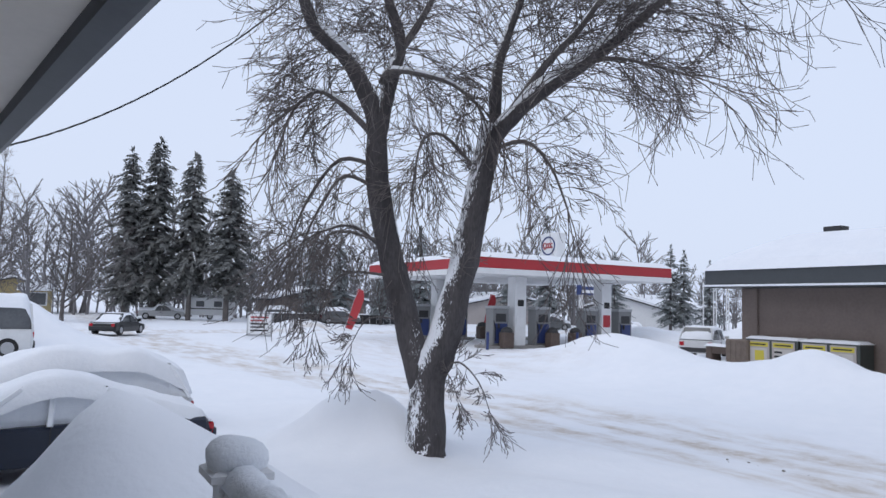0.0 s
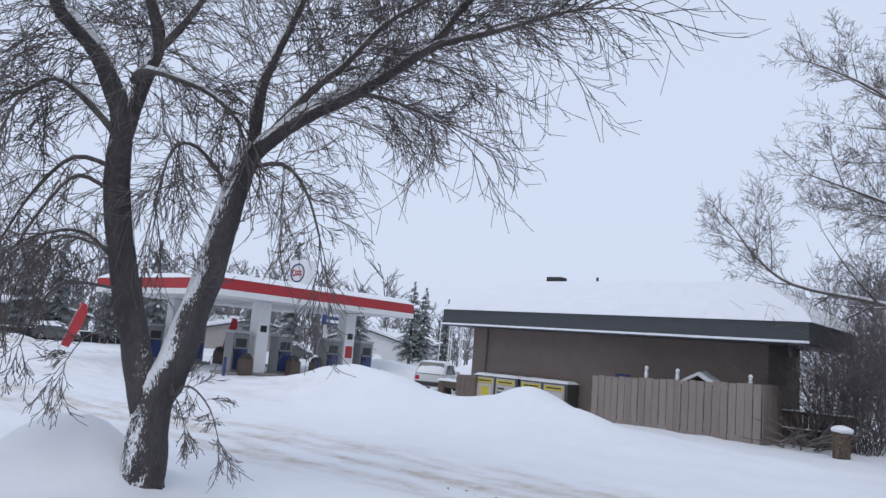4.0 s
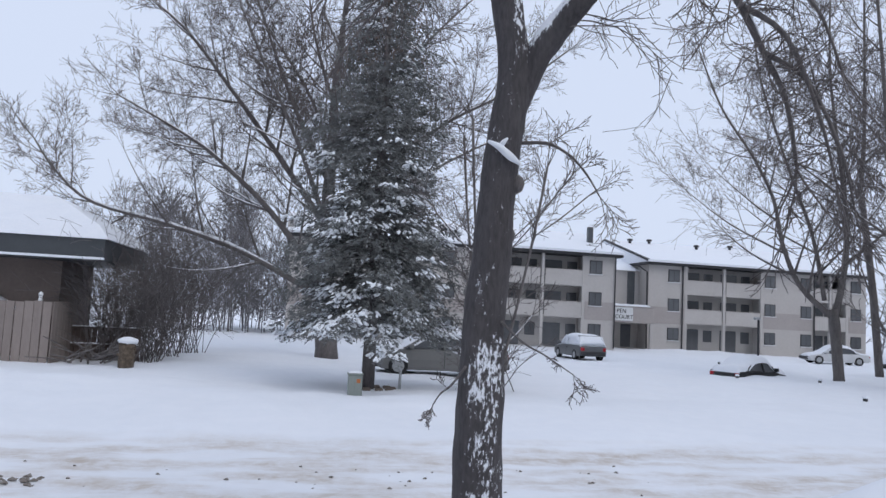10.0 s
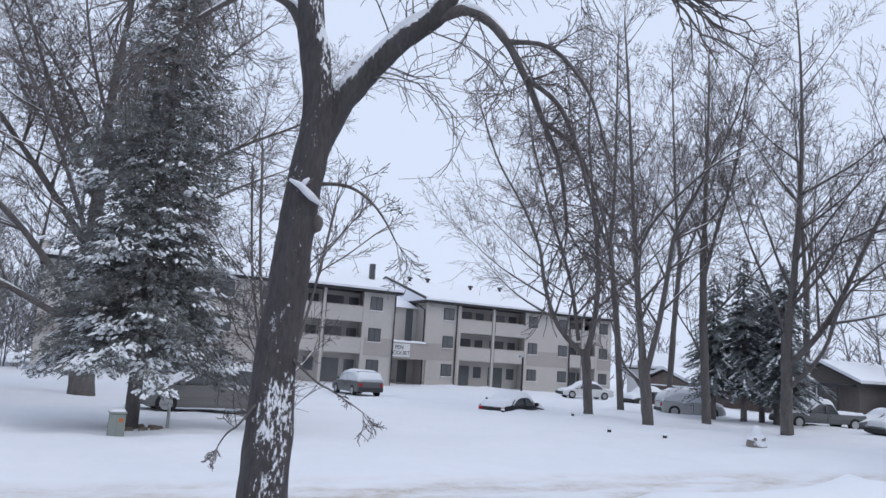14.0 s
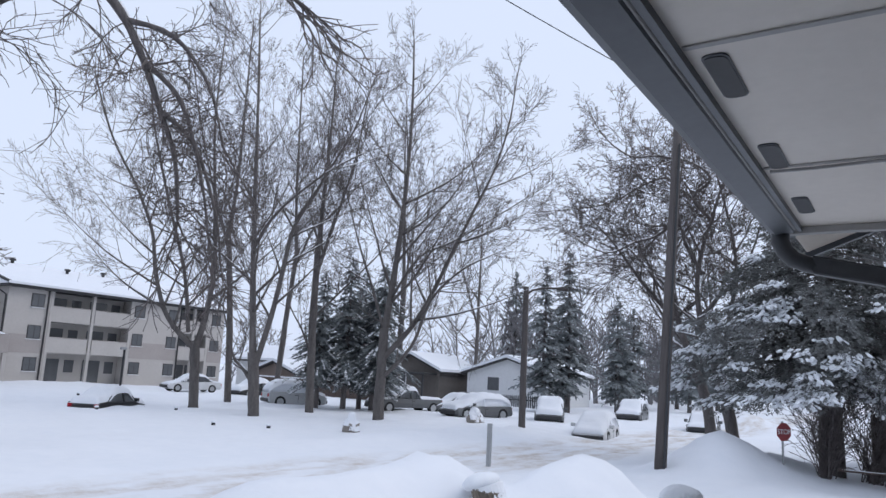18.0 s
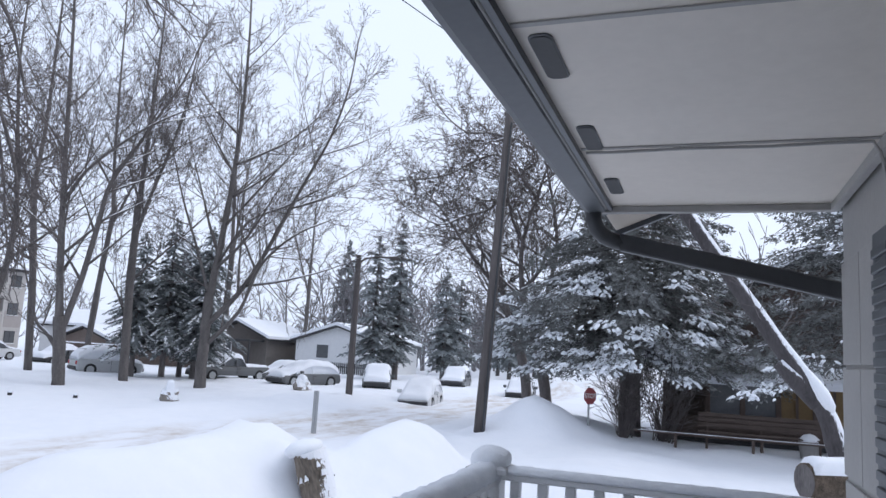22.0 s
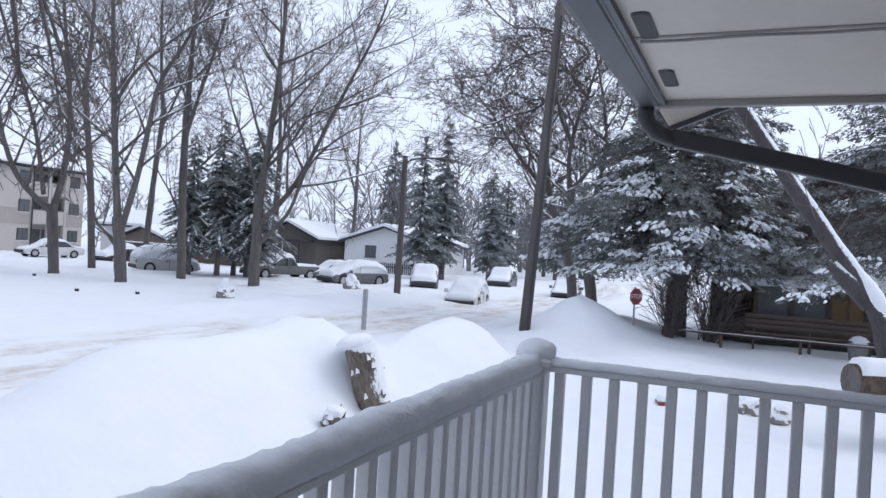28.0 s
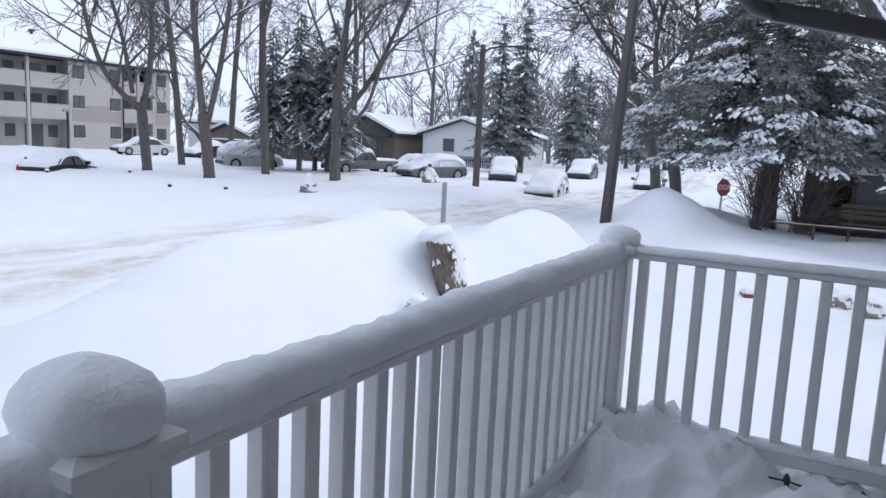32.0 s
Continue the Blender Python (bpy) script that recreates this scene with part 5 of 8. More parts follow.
# the wide tree behind the spruce, and others round the yard
SPEC_BIG = dict(seg=(4, 2, 1, 1), r0=0.035, along=0.7, kink=0.17, fall=(0.02, 0.0, 0.0, 0.0), counts=(6, 3), ratio=0.42, thin=0.009, spread=0.9)
BROAD = (("trunk", ((0.3, 0, -0.3), (0, 0.1, 4.0), (-0.1, 0.1, 8), (-0.1, 0, 13.7), (0.3, 0, 19.8)), 0.6, 0.08),
                        ("stem", ((-0.3, 0.1, 3.0), (-4.1, 0, 4.9), (-7.4, -0.5, 5.9), (-10.6, -1.1, 6.6), (-12.1, -1.6, 7.8), (-13, -1.9, 9.1)), 0.2, 0.03),
                        ("stem", ((-0.3, -0.3, 3.8), (-2.8, -1.0, 6.8), (-5.4, -1.2, 9.1), (-7, -1.4, 10.1), (-9.7, -1.9, 11.4)), 0.24, 0.03),
                        ("stem", ((-0.1, 0.6, 6.4), (-2.8, 1.0, 10), (-5.3, 0.9, 13.1), (-7.7, 0.5, 15.8), (-10.3, 0, 17.5)), 0.24, 0.03),
                        ("stem", ((-0.1, 0.1, 8.5), (-2.0, 0.1, 12.1), (-3.6, 0, 15.9), (-5, -0.1, 19.4)), 0.2, 0.03),
                        ("stem", ((0, 0.1, 9.9), (2.2, -0.1, 13.2), (4.4, -0.4, 16.2), (6.6, -0.8, 18.6)), 0.2, 0.03),
                        ("stem", ((0.2, 0.5, 7.4), (3.2, 1.8, 10.4), (6, 1.3, 12.6), (9.1, 0.6, 14.4), (12, -0.3, 16.7)), 0.22, 0.03),
                        ("stem", ((0, -0.3, 12), (-1.3, -0.9, 15.6), (-2.1, -0.9, 20)), 0.14, 0.03),
                        ("stem", ((0, 0.3, 5.5), (1.8, 2.4, 8.6), (3.6, 4.0, 12.0), (5, 5, 15)), 0.18, 0.03),
                        ("stem", ((0, -0.2, 6.0), (-1.5, -2.6, 9.4), (-3.2, -4.2, 12.6), (-4.4, -5, 15)), 0.18, 0.03),
                        ("stem", ((0, -0.2, 9.0), (1.2, -2.4, 12.4), (2.6, -3.8, 15.6)), 0.14, 0.03))
row_tree((1.05, 36.5, 0), "broad bare tree with long sweeping limbs behind a spruce", [(n, p, r * (1.0 if n == "trunk" else 0.75), q) for n, p, r, q in BROAD] + [("stem", ((-0.1, 0.1, 8), (-0.1, 0, 13.7), (0.3, 0, 19.8)), 0.3, 0.03), ("stem", ((0.1, -0.3, 5.0), (2.6, -1.2, 7.6), (5.2, -1.6, 9.6), (8.0, -1.8, 11.2)), 0.15, 0.03), ("stem", ((0, 0.1, 9.4), (-1.2, 1.6, 13.0), (-3.4, 2.4, 16.4), (-5.6, 2.6, 19.0)), 0.13, 0.03)], 21, "", dict(SPEC_FAR, counts=(6, 4), thin=0.0075, fall=(0.03, 0.03, 0.0, 0.0)), 2.3, 3.6, 1.15, BARK_GREY, TWIG)
CORNER = "bare trees at the street corner"
yt = row_tree((31.21, 7.1, 0), "bare tree with crooked dark arching limbs by the street corner", (
    ("trunk", ((0.01, -0.04, -0.3), (-0.05, 0.23, 2.04), (-0.15, 0.63, 3.22)), 0.24, 0.19),
    ("stem", ((-0.14, 0.59, 2.98), (-0.17, 1.12, 4.67), (-0.17, 1.5, 6.16), (-0.11, 1.66, 7.95), (0.04, 1.47, 10.06), (0.24, 1.13, 12.49)), 0.17, 0.03),
    ("limb", ((-0.34, 1.37, 5.27), (-1.03, 2.36, 6.52), (-1.65, 3.05, 7.65), (-2.24, 3.59, 8.52), (-2.97, 4.43, 9.54)), 0.11, 0.02),
    ("limb", ((-0.36, 1.43, 9.57), (-1.01, 1.88, 8.79), (-1.78, 2.65, 8.38), (-2.64, 3.59, 7.83), (-3.66, 4.78, 8.46)), 0.08, 0.02),
    ("limb", ((-0.26, 1.04, 12.07), (-0.76, 1.92, 12.33), (-1.34, 2.93, 12.25), (-1.89, 3.72, 12.81), (-2.32, 4.15, 13.45)), 0.07, 0.02),
    ("limb", ((-0.28, 1.15, 10.49), (-0.19, 1.76, 11.47), (-0.28, 2.92, 11.18), (-0.5, 4.29, 10.47), (-1.04, 6.29, 10.22)), 0.08, 0.02)), 61, CORNER, SPEC_BIG, 1.9, 2.6, 2.1, BARK, TWIG, crook=0.2)
row_tree((29.42, 5.91, 0), "bare tree with crooked dark stems behind the ploughed pile", (
    ("trunk", ((0.02, -0.1, -0.3), (-0.05, 0.24, 1.89), (-0.16, 0.75, 3.9)), 0.26, 0.19),
    ("stem", ((-0.15, 0.69, 3.56), (-0.11, 1.2, 5.28), (0.02, 1.27, 7.19), (0.3, 0.74, 9.43), (0.58, 0.17, 11.47)), 0.16, 0.03),
    ("limb", ((-0.24, 1.11, 5.04), (-0.41, 0.48, 5.92), (-0.59, -0.13, 6.47), (-0.75, -0.85, 7.56), (-0.97, -1.37, 9.12)), 0.11, 0.02),
    ("limb", ((-0.11, 0.52, 3), (0.42, 0.18, 5.38), (0.91, 0.02, 7.36), (1.28, 0.47, 9.91), (1.59, 1.18, 12.58)), 0.12, 0.03),
    ("limb", ((-0.16, 0.74, 9.08), (-0.67, 1.27, 9.92), (-0.88, 0.55, 10.57), (-1.48, 1.4, 11.25), (-2.08, 2.17, 10.97)), 0.08, 0.02),
    ("limb", ((-0.24, 1.08, 6.92), (-0.08, 1.81, 8.37), (0.16, 2.21, 9.9), (0.2, 3.27, 10.42)), 0.08, 0.02)), 62, CORNER, SPEC_BIG, 1.9, 2.6, 2.1, BARK, TWIG, crook=0.2)

# the leaning trunk laden with snow
lean_tree = thing("leaning_tree", (12.8, -2.13, 0), "leaning bare tree trunk with thick snow along its upper side", "tree")
o = Vector((-12.8, 2.2, 0))
path, radii = limb(lean_tree, "trunk", [Vector(p) + o for p in ((12.75, -2.5, -0.2), (12.82, -2.05, 1.1), (12.86, -1.81, 1.91), (12.94, -1.12, 3.0), (12.98, -0.46, 4.0), (12.98, 0.21, 5.01), (12.96, 0.9, 6.1), (12.9, 1.6, 7.4))], 0.17, 0.10, BARK_SNOWY, 12, False, per=6)
sp, sr = [], []
for k, (q, r) in enumerate(zip(path, radii)):
    if q.z < 1.7:
        continue
    d = (path[min(k + 1, len(path) - 1)] - path[k - 1]).normalized()
    up = (Vector((-0.25, 0, 1)) - d * d.dot(Vector((-0.25, 0, 1)))).normalized()
    heap = 0.35 * math.exp(-((q.z - 2.1) / 0.4) ** 2)
    sp.append(q + up * r * 0.62)
    sr.append(max(0.004, r * (0.40 + heap + 0.45 * noise.noise(q * 2.6) + 0.3 * noise.noise(q * 6.1))))
part("trunk_snow", Shape().tube(sp, [0.01] + sr[1:-1] + [0.01], 9), SNOW_LOOSE, lean_tree, "thick snow along the upper side", smooth=True)
part("broken_stub", Shape().tube([Vector(p) + o for p in ((12.87, -1.75, 2.0), (12.9, -1.45, 2.35), (12.93, -1.2, 2.62))], [0.15, 0.16, 0.12], 10), BARK_SNOWY, lean_tree, smooth=True)
tw = Shape()
clothe(tw, path, radii, dict(DROOP, fall=(0.1, 0.0, -0.2, -0.2), counts=(4, 2)), 1.4, 1.3, 0.4)
part("twig_crown", tw, TWIG, lean_tree)


# ---- conifers ----
def kite(sh, a, d, side, ln, w, sag):
    m = a + d * ln * 0.45 - Vector((0, 0, sag * 0.3))
    e = a + d * ln - Vector((0, 0, sag))
    k = len(sh.v)
    for q in (a, m + side * w, e, m - side * w):
        sh.v.append((q.x, q.y, q.z))
    sh.f.append((k, k + 1, k + 2, k + 3))


def pad(sh, c, d, s, h, wide=0.6, tilt=0.3):
    """A rounded lump of snow lying on a bough."""
    side = Vector((-d.y, d.x, 0))
    k, m = len(sh.v), 6
    turn = rnd.random()
    edge = [rnd.uniform(0.7, 1.25) for j in range(m)]
    for f, z in ((0.85, -0.35), (1.0, 0.15), (0.62, 0.8)):
        for j in range(m):
            a = 2 * math.pi * (j + turn) / m
            q = c + d * math.cos(a) * s * edge[j] * f + side * math.sin(a) * s * wide * edge[j] * f
            sh.v.append((q.x, q.y, q.z + h * z - tilt * s * math.cos(a) * f))
    for r in (0, m):
        for j in range(m):
            sh.f.append((k + r + j, k + r + (j + 1) % m, k + r + m + (j + 1) % m, k + r + m + j))
    sh.f.append(tuple(range(k + 2 * m, k + 3 * m)))
    sh.f.append(tuple(range(k + m - 1, k - 1, -1)))


def lump_tube(sh, pts, radii, flat=0.7, n=6):
    """A lumpy, flattened roll of snow along a few points."""
    m, k = len(pts), len(sh.v)
    d = pts[-1] - pts[0]
    side = Vector((-d.y, d.x, 0)).normalized()
    for p, r in zip(pts, radii):
        for j in range(n):
            a = 2 * math.pi * j / n
            q = p + side * math.cos(a) * r * rnd.uniform(0.85, 1.15) + Vector((0, 0, math.sin(a) * r * flat))
            sh.v.append((q.x, q.y, q.z))
    for i in range(m - 1):
        for j in range(n):
            sh.f.append((k + i * n + j, k + i * n + (j + 1) % n, k + (i + 1) * n + (j + 1) % n, k + (i + 1) * n + j))
    sh.f.append(tuple(range(k + n - 1, k - 1, -1)))
    sh.f.append(tuple(range(k + (m - 1) * n, k + m * n)))


def conifer(at, label, height, radius, seed, clear=0.12, whorl=0.32, boughs=9, snow=0.3, size=0.34, droop=0.35, lump=0.16, group="", needle=None, bark=None, dense=1.0, power=0.85, trunk_r=0.02):
    rnd.seed(seed)
    t = thing("conifer", at, label, "tree", group)
    part("trunk", Shape().tube([(0, 0, -0.3), (0, 0, height * 0.5), (0, 0, height * 0.98)], [trunk_r * height, trunk_r * 0.6 * height, 0.02], 9), bark or BARK, t)
    nd, sn, wd = Shape(), Shape(), Shape()
    z = height * clear
    while z < height - 0.15:
        f = (z / height - clear) / (1 - clear)
        reach = radius * (1 - f) ** power * (0.55 + 0.45 * min(1, f * 7)) + 0.12
        for b in range(max(4, int(boughs * (1 - 0.45 * f)))):
            a = rnd.uniform(0, 2 * math.pi)
            ln = reach * rnd.uniform(0.55, 1.12) * (0.88 + 0.55 * noise.noise(Vector((math.cos(a) * 1.4, math.sin(a) * 1.4, z * 0.6 + seed))))
            out = Vector((math.cos(a), math.sin(a), 0))
            side = Vector((-out.y, out.x, 0))
            rise = 0.18 * f
            jit = rnd.uniform(-0.5, 0.5) * whorl * 1.6
            laden = rnd.random() < snow * (1.25 - 0.7 * f)
            n = max(3, int(ln / (size * 0.48) * dense))
            pts = []
            for i in range(n + 1):
                s = i / n
                pts.append(Vector((0, 0, z + jit)) + out * ln * s + Vector((0, 0, ln * (rise * s - droop * s * s + 0.16 * max(0, s - 0.75)))))
            if ln > 0.8:
                thin_tube(wd.v, wd.f, [pts[0], pts[n // 2], pts[-1]], 0.012 + 0.008 * ln, 0.006, 3)
            for i in range(1, n + 1):
                s = i / n
                w = size * (1.25 - 0.55 * s) * min(1.0, 0.45 + ln * 0.4)
                for sg in (-1, 1):
                    d = (out * rnd.uniform(0.35, 0.8) + side * sg * rnd.uniform(0.5, 1.0)).normalized()
                    kite(nd, pts[i], d, (d.cross(Vector((0, 0, 1))) + Vector((0, 0, rnd.uniform(-0.7, 0.7)))).normalized(), w * rnd.uniform(0.7, 1.3), w * 0.23, w * rnd.uniform(0.1, 0.75))
                d = (out + Vector((0, 0, rnd.uniform(-1.1, 0.15)))).normalized()
                kite(nd, pts[i], d, side, w * rnd.uniform(0.6, 1.1), w * 0.24, w * 0.3)
                if laden and rnd.random() < 1.25 * (s - 0.22):
                    pad(sn, pts[i] + Vector((0, 0, lump * 0.15)), out, lump * rnd.uniform(0.5, 1.4), lump * rnd.uniform(0.25, 0.6))
        z += whorl * (1 - 0.4 * f) * rnd.uniform(0.8, 1.2)
    for k in range(10):
        a = rnd.uniform(0, 6.28)
        kite(nd, Vector((0, 0, height - 0.5 + 0.05 * k)), Vector((math.cos(a) * 0.5, math.sin(a) * 0.5, 0.8)), Vector((-math.sin(a), math.cos(a), 0)), size * 0.8, size * 0.2, 0.0)
    part("foliage", nd, needle or NEEDLE, t, "dark needled boughs")
    part("bough_wood", wd, BARK, t)
    if sn.v:
        part("bough_snow", sn, SNOW_LOOSE, t, "clumps of snow on the boughs", smooth=True)
    return t


def spruce(at, label, height, radius, seed, clear, boughs, droop, power, trunk_r, snow, lump, step=0.25, sprigs=14, grow=(0.07, 0.17), cones=0):
    """A full spruce: boughs hung with small needled sprays, snow in clumps of small lumps on their upper sides."""
    rnd.seed(seed)
    t = thing("conifer", at, label, "tree")
    part("trunk", Shape().tube([(0, 0, -0.3), (0, 0, height * 0.4), (0, 0, height * 0.98)], [trunk_r, trunk_r * 0.7, 0.02], 10), BARK, t, smooth=True)
    nd, sn, wd = Shape(), Shape(), Shape()
    for b in range(boughs):
        f = (b + rnd.random()) / boughs
        f = 1 - (1 - f) ** 0.62
        z = height * (clear + (1 - clear) * f)
        a = b * 2.399 + rnd.gauss(0, 0.25)
        out = Vector((math.cos(a), math.sin(a), 0))
        side = Vector((-out.y, out.x, 0))
        ln = (radius * (1 - f) ** power + 0.12) * rnd.uniform(0.72, 1.12) * (0.95 + 0.4 * noise.noise(Vector((out.x * 1.5, out.y * 1.5, z * 0.5 + seed))))
        ln = min(ln, max(0.5, (z - 1.15) / max(0.05, droop)))
        n = max(2, int(ln / step))
        pts = [Vector((0, 0, z)) + out * ln * k / n + Vector((0, 0, ln * (0.2 * f * k / n - droop * (k / n) ** 1.7 + 0.12 * max(0, k / n - 0.7)))) for k in range(n + 1)]
        thin_tube(wd.v, wd.f, [pts[0], pts[n // 2], pts[-1]], 0.01 + 0.008 * ln, 0.005, 3)
        for k in range(1, n + 1):
            s = k / n
            if s < 0.25 and ln > 1.2:
                continue
            w = min(0.55, 0.16 + 0.22 * ln) * (1.15 - 0.6 * s)
            white = noise.noise(Vector((pts[k].x * 1.1, pts[k].y * 1.1, pts[k].z * 0.9 + seed))) + 0.25 * (s - 0.7) > 0.50 - snow * (1.55 - 1.7 * f) and s > 0.4
            for sg in (-1, 0.1, 1):
                c = pts[k] + side * sg * w * rnd.uniform(0.5, 1.1) + out * rnd.uniform(-0.1, 0.15) - Vector((0, 0, abs(sg) * w * rnd.uniform(0.1, 0.5)))
                for j in range(sprigs):
                    d = (out * rnd.uniform(0.1, 1.0) + side * (sg * 0.6 + rnd.gauss(0, 0.55)) + Vector((0, 0, rnd.uniform(-0.8, 0.25)))).normalized()
                    e = d.cross(Vector((rnd.gauss(0, 1), rnd.gauss(0, 1), rnd.gauss(0, 1)))).normalized()
                    g = rnd.uniform(*grow)
                    kite(nd, c + Vector((rnd.gauss(0, 0.07), rnd.gauss(0, 0.07), rnd.gauss(0, 0.05))), d, e, g, g * 0.17, 0.0)
                if white:
                    for j in range(rnd.randint(3, 5)):
                        d = (out * rnd.uniform(0.5, 1.0) + side * (sg * 0.7 + rnd.gauss(0, 0.5))).normalized()
                        pad(sn, c + Vector((rnd.gauss(0, 0.12), rnd.gauss(0, 0.12), rnd.uniform(0.0, 0.06))), d, lump * rnd.uniform(0.5, 1.2), lump * rnd.uniform(0.22, 0.45), rnd.uniform(0.4, 0.7), rnd.uniform(0.3, 0.8))
    part("foliage", nd, NEEDLE, t, "dark needled boughs")
    cn = Shape()
    for k in range(cones):
        f, a = rnd.uniform(0.55, 0.97), rnd.uniform(0, 6.28)
        q = radius * (1 - f) ** power * rnd.uniform(0.5, 1.0)
        c = Vector((q * math.cos(a), q * math.sin(a), height * (clear + (1 - clear) * f) - 0.25 * q))
        d = Vector((rnd.gauss(0, 0.25), rnd.gauss(0, 0.25), -1)).normalized() * rnd.uniform(0.07, 0.12)
        thin_tube(cn.v, cn.f, [c, c + d * 0.45, c + d], 0.022, 0.012, 4)
    if cn.v:
        part("brown_foliage", cn, CONE, t, "brown cone-laden sprays in the upper boughs")
    part("bough_wood", wd, BARK, t)
    part("bough_snow", sn, SNOW_LOOSE, t, "clumps of snow on the boughs", smooth=True)
    return t


spruce(on_ground(2.27, 23.5), "tall spruce with snow-dusted lower boughs on the verge", 17.0, 2.85, 41, 0.135, 380, 0.36, 0.72, 0.22, 0.235, 0.11, cones=1500)
spruce(on_ground(26.0, 2.4), "broad spruce with heavy snow clumps beside a cabin", 11.0, 4.5, 43, 0.27, 270, 0.36, 0.42, 0.40, 0.235, 0.125)
spruce(on_ground(23.5, -4.5), "tall dark spruce standing behind the cabin yard", 15.0, 3.9, 47, 0.2, 210, 0.25, 0.6, 0.3, 0.12, 0.10, 0.3)
SP = "tall spruces along the far street"
sa = conifer(on_ground(-92.02, 12.49), "tall frosted spruce across the far street", 21.6, 4.9, 51, 0.12, 0.5, 10, 0.06, 0.8, 0.42, 0.2, SP, NEEDLE, power=0.6)
sb2 = conifer(on_ground(-85.63, 19.6), "tall frosted spruce across the far street", 17.4, 4.9, 52, 0.2, 0.5, 10, 0.06, 0.8, 0.42, 0.2, SP, NEEDLE, power=0.55)
copy_thing(sb2, on_ground(-88.37, 15.95, 100) @ Matrix.Diagonal((0.85, 0.85, 1.12, 1)))
copy_thing(sa, on_ground(-92.77, 9.48, 200) @ Matrix.Diagonal((0.85, 0.85, 0.93, 1)))
CL = "dark conifers beyond the row of bare trees"
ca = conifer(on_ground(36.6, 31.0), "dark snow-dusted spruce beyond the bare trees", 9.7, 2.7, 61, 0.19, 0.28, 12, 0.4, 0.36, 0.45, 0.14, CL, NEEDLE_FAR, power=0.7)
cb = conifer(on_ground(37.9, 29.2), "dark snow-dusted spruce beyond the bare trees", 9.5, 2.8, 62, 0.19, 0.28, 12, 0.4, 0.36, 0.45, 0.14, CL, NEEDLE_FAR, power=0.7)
copy_thing(ca, on_ground(35.5, 32.3, 80) @ Matrix.Diagonal((0.9, 0.9, 0.9, 1)))
copy_thing(cb, on_ground(39.4, 32.0, 150))
copy_thing(ca, on_ground(38.7, 30.4, 220) @ Matrix.Diagonal((1, 1, 0.8, 1)))
ST = "spruces along the street"
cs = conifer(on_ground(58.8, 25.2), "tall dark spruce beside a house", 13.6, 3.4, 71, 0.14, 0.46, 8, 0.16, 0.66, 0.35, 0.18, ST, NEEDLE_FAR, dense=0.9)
copy_thing(cs, on_ground(56.2, 26.2, 90) @ Matrix.Diagonal((0.95, 0.95, 0.88, 1)))
copy_thing(cs, on_ground(82.0, 42.3, 140) @ Matrix.Diagonal((1.3, 1.3, 1.15, 1)))
copy_thing(cs, on_ground(66.0, 23.4, 30) @ Matrix.Diagonal((0.9, 0.9, 0.78, 1)))
copy_thing(cs, on_ground(80.0, 26.5, 250) @ Matrix.Diagonal((1, 1, 0.8, 1)))
for k, (x, y, s) in enumerate(((78, 20, 0.85), (88, 24, 0.95), (95, 21, 0.9), (104, 25, 1.0), (70, -2, 0.85), (78, -5, 0.95), (92, 1, 0.9), (112, 3, 1.0), (60, -4, 0.7), (118, 22, 1.1), (130, 14, 1.0))):
    copy_thing(cs, on_ground(x, y, 40 * k) @ Matrix.Diagonal((s, s, s, 1)))
GS = "spruces beyond the filling station"
for k, (x, y, s) in enumerate(((-67.45, 51.71, 0.95), (-58.34, 61.89, 0.72), (-57.55, 63.1, 0.68), (-62.5, 57.46, 0.66), (-75.35, 39.34, 0.85), (-81.25, 28.29, 0.75), (-56.07, 65.51, 0.6), (-70.42, 48.39, 0.7), (-85.29, 33.26, 0.8), (-79.32, 36.31, 0.6))):
    tagged(copy_thing(cs, on_ground(x, y, 70 * k) @ Matrix.Diagonal((s, s, s, 1))), group=GS)


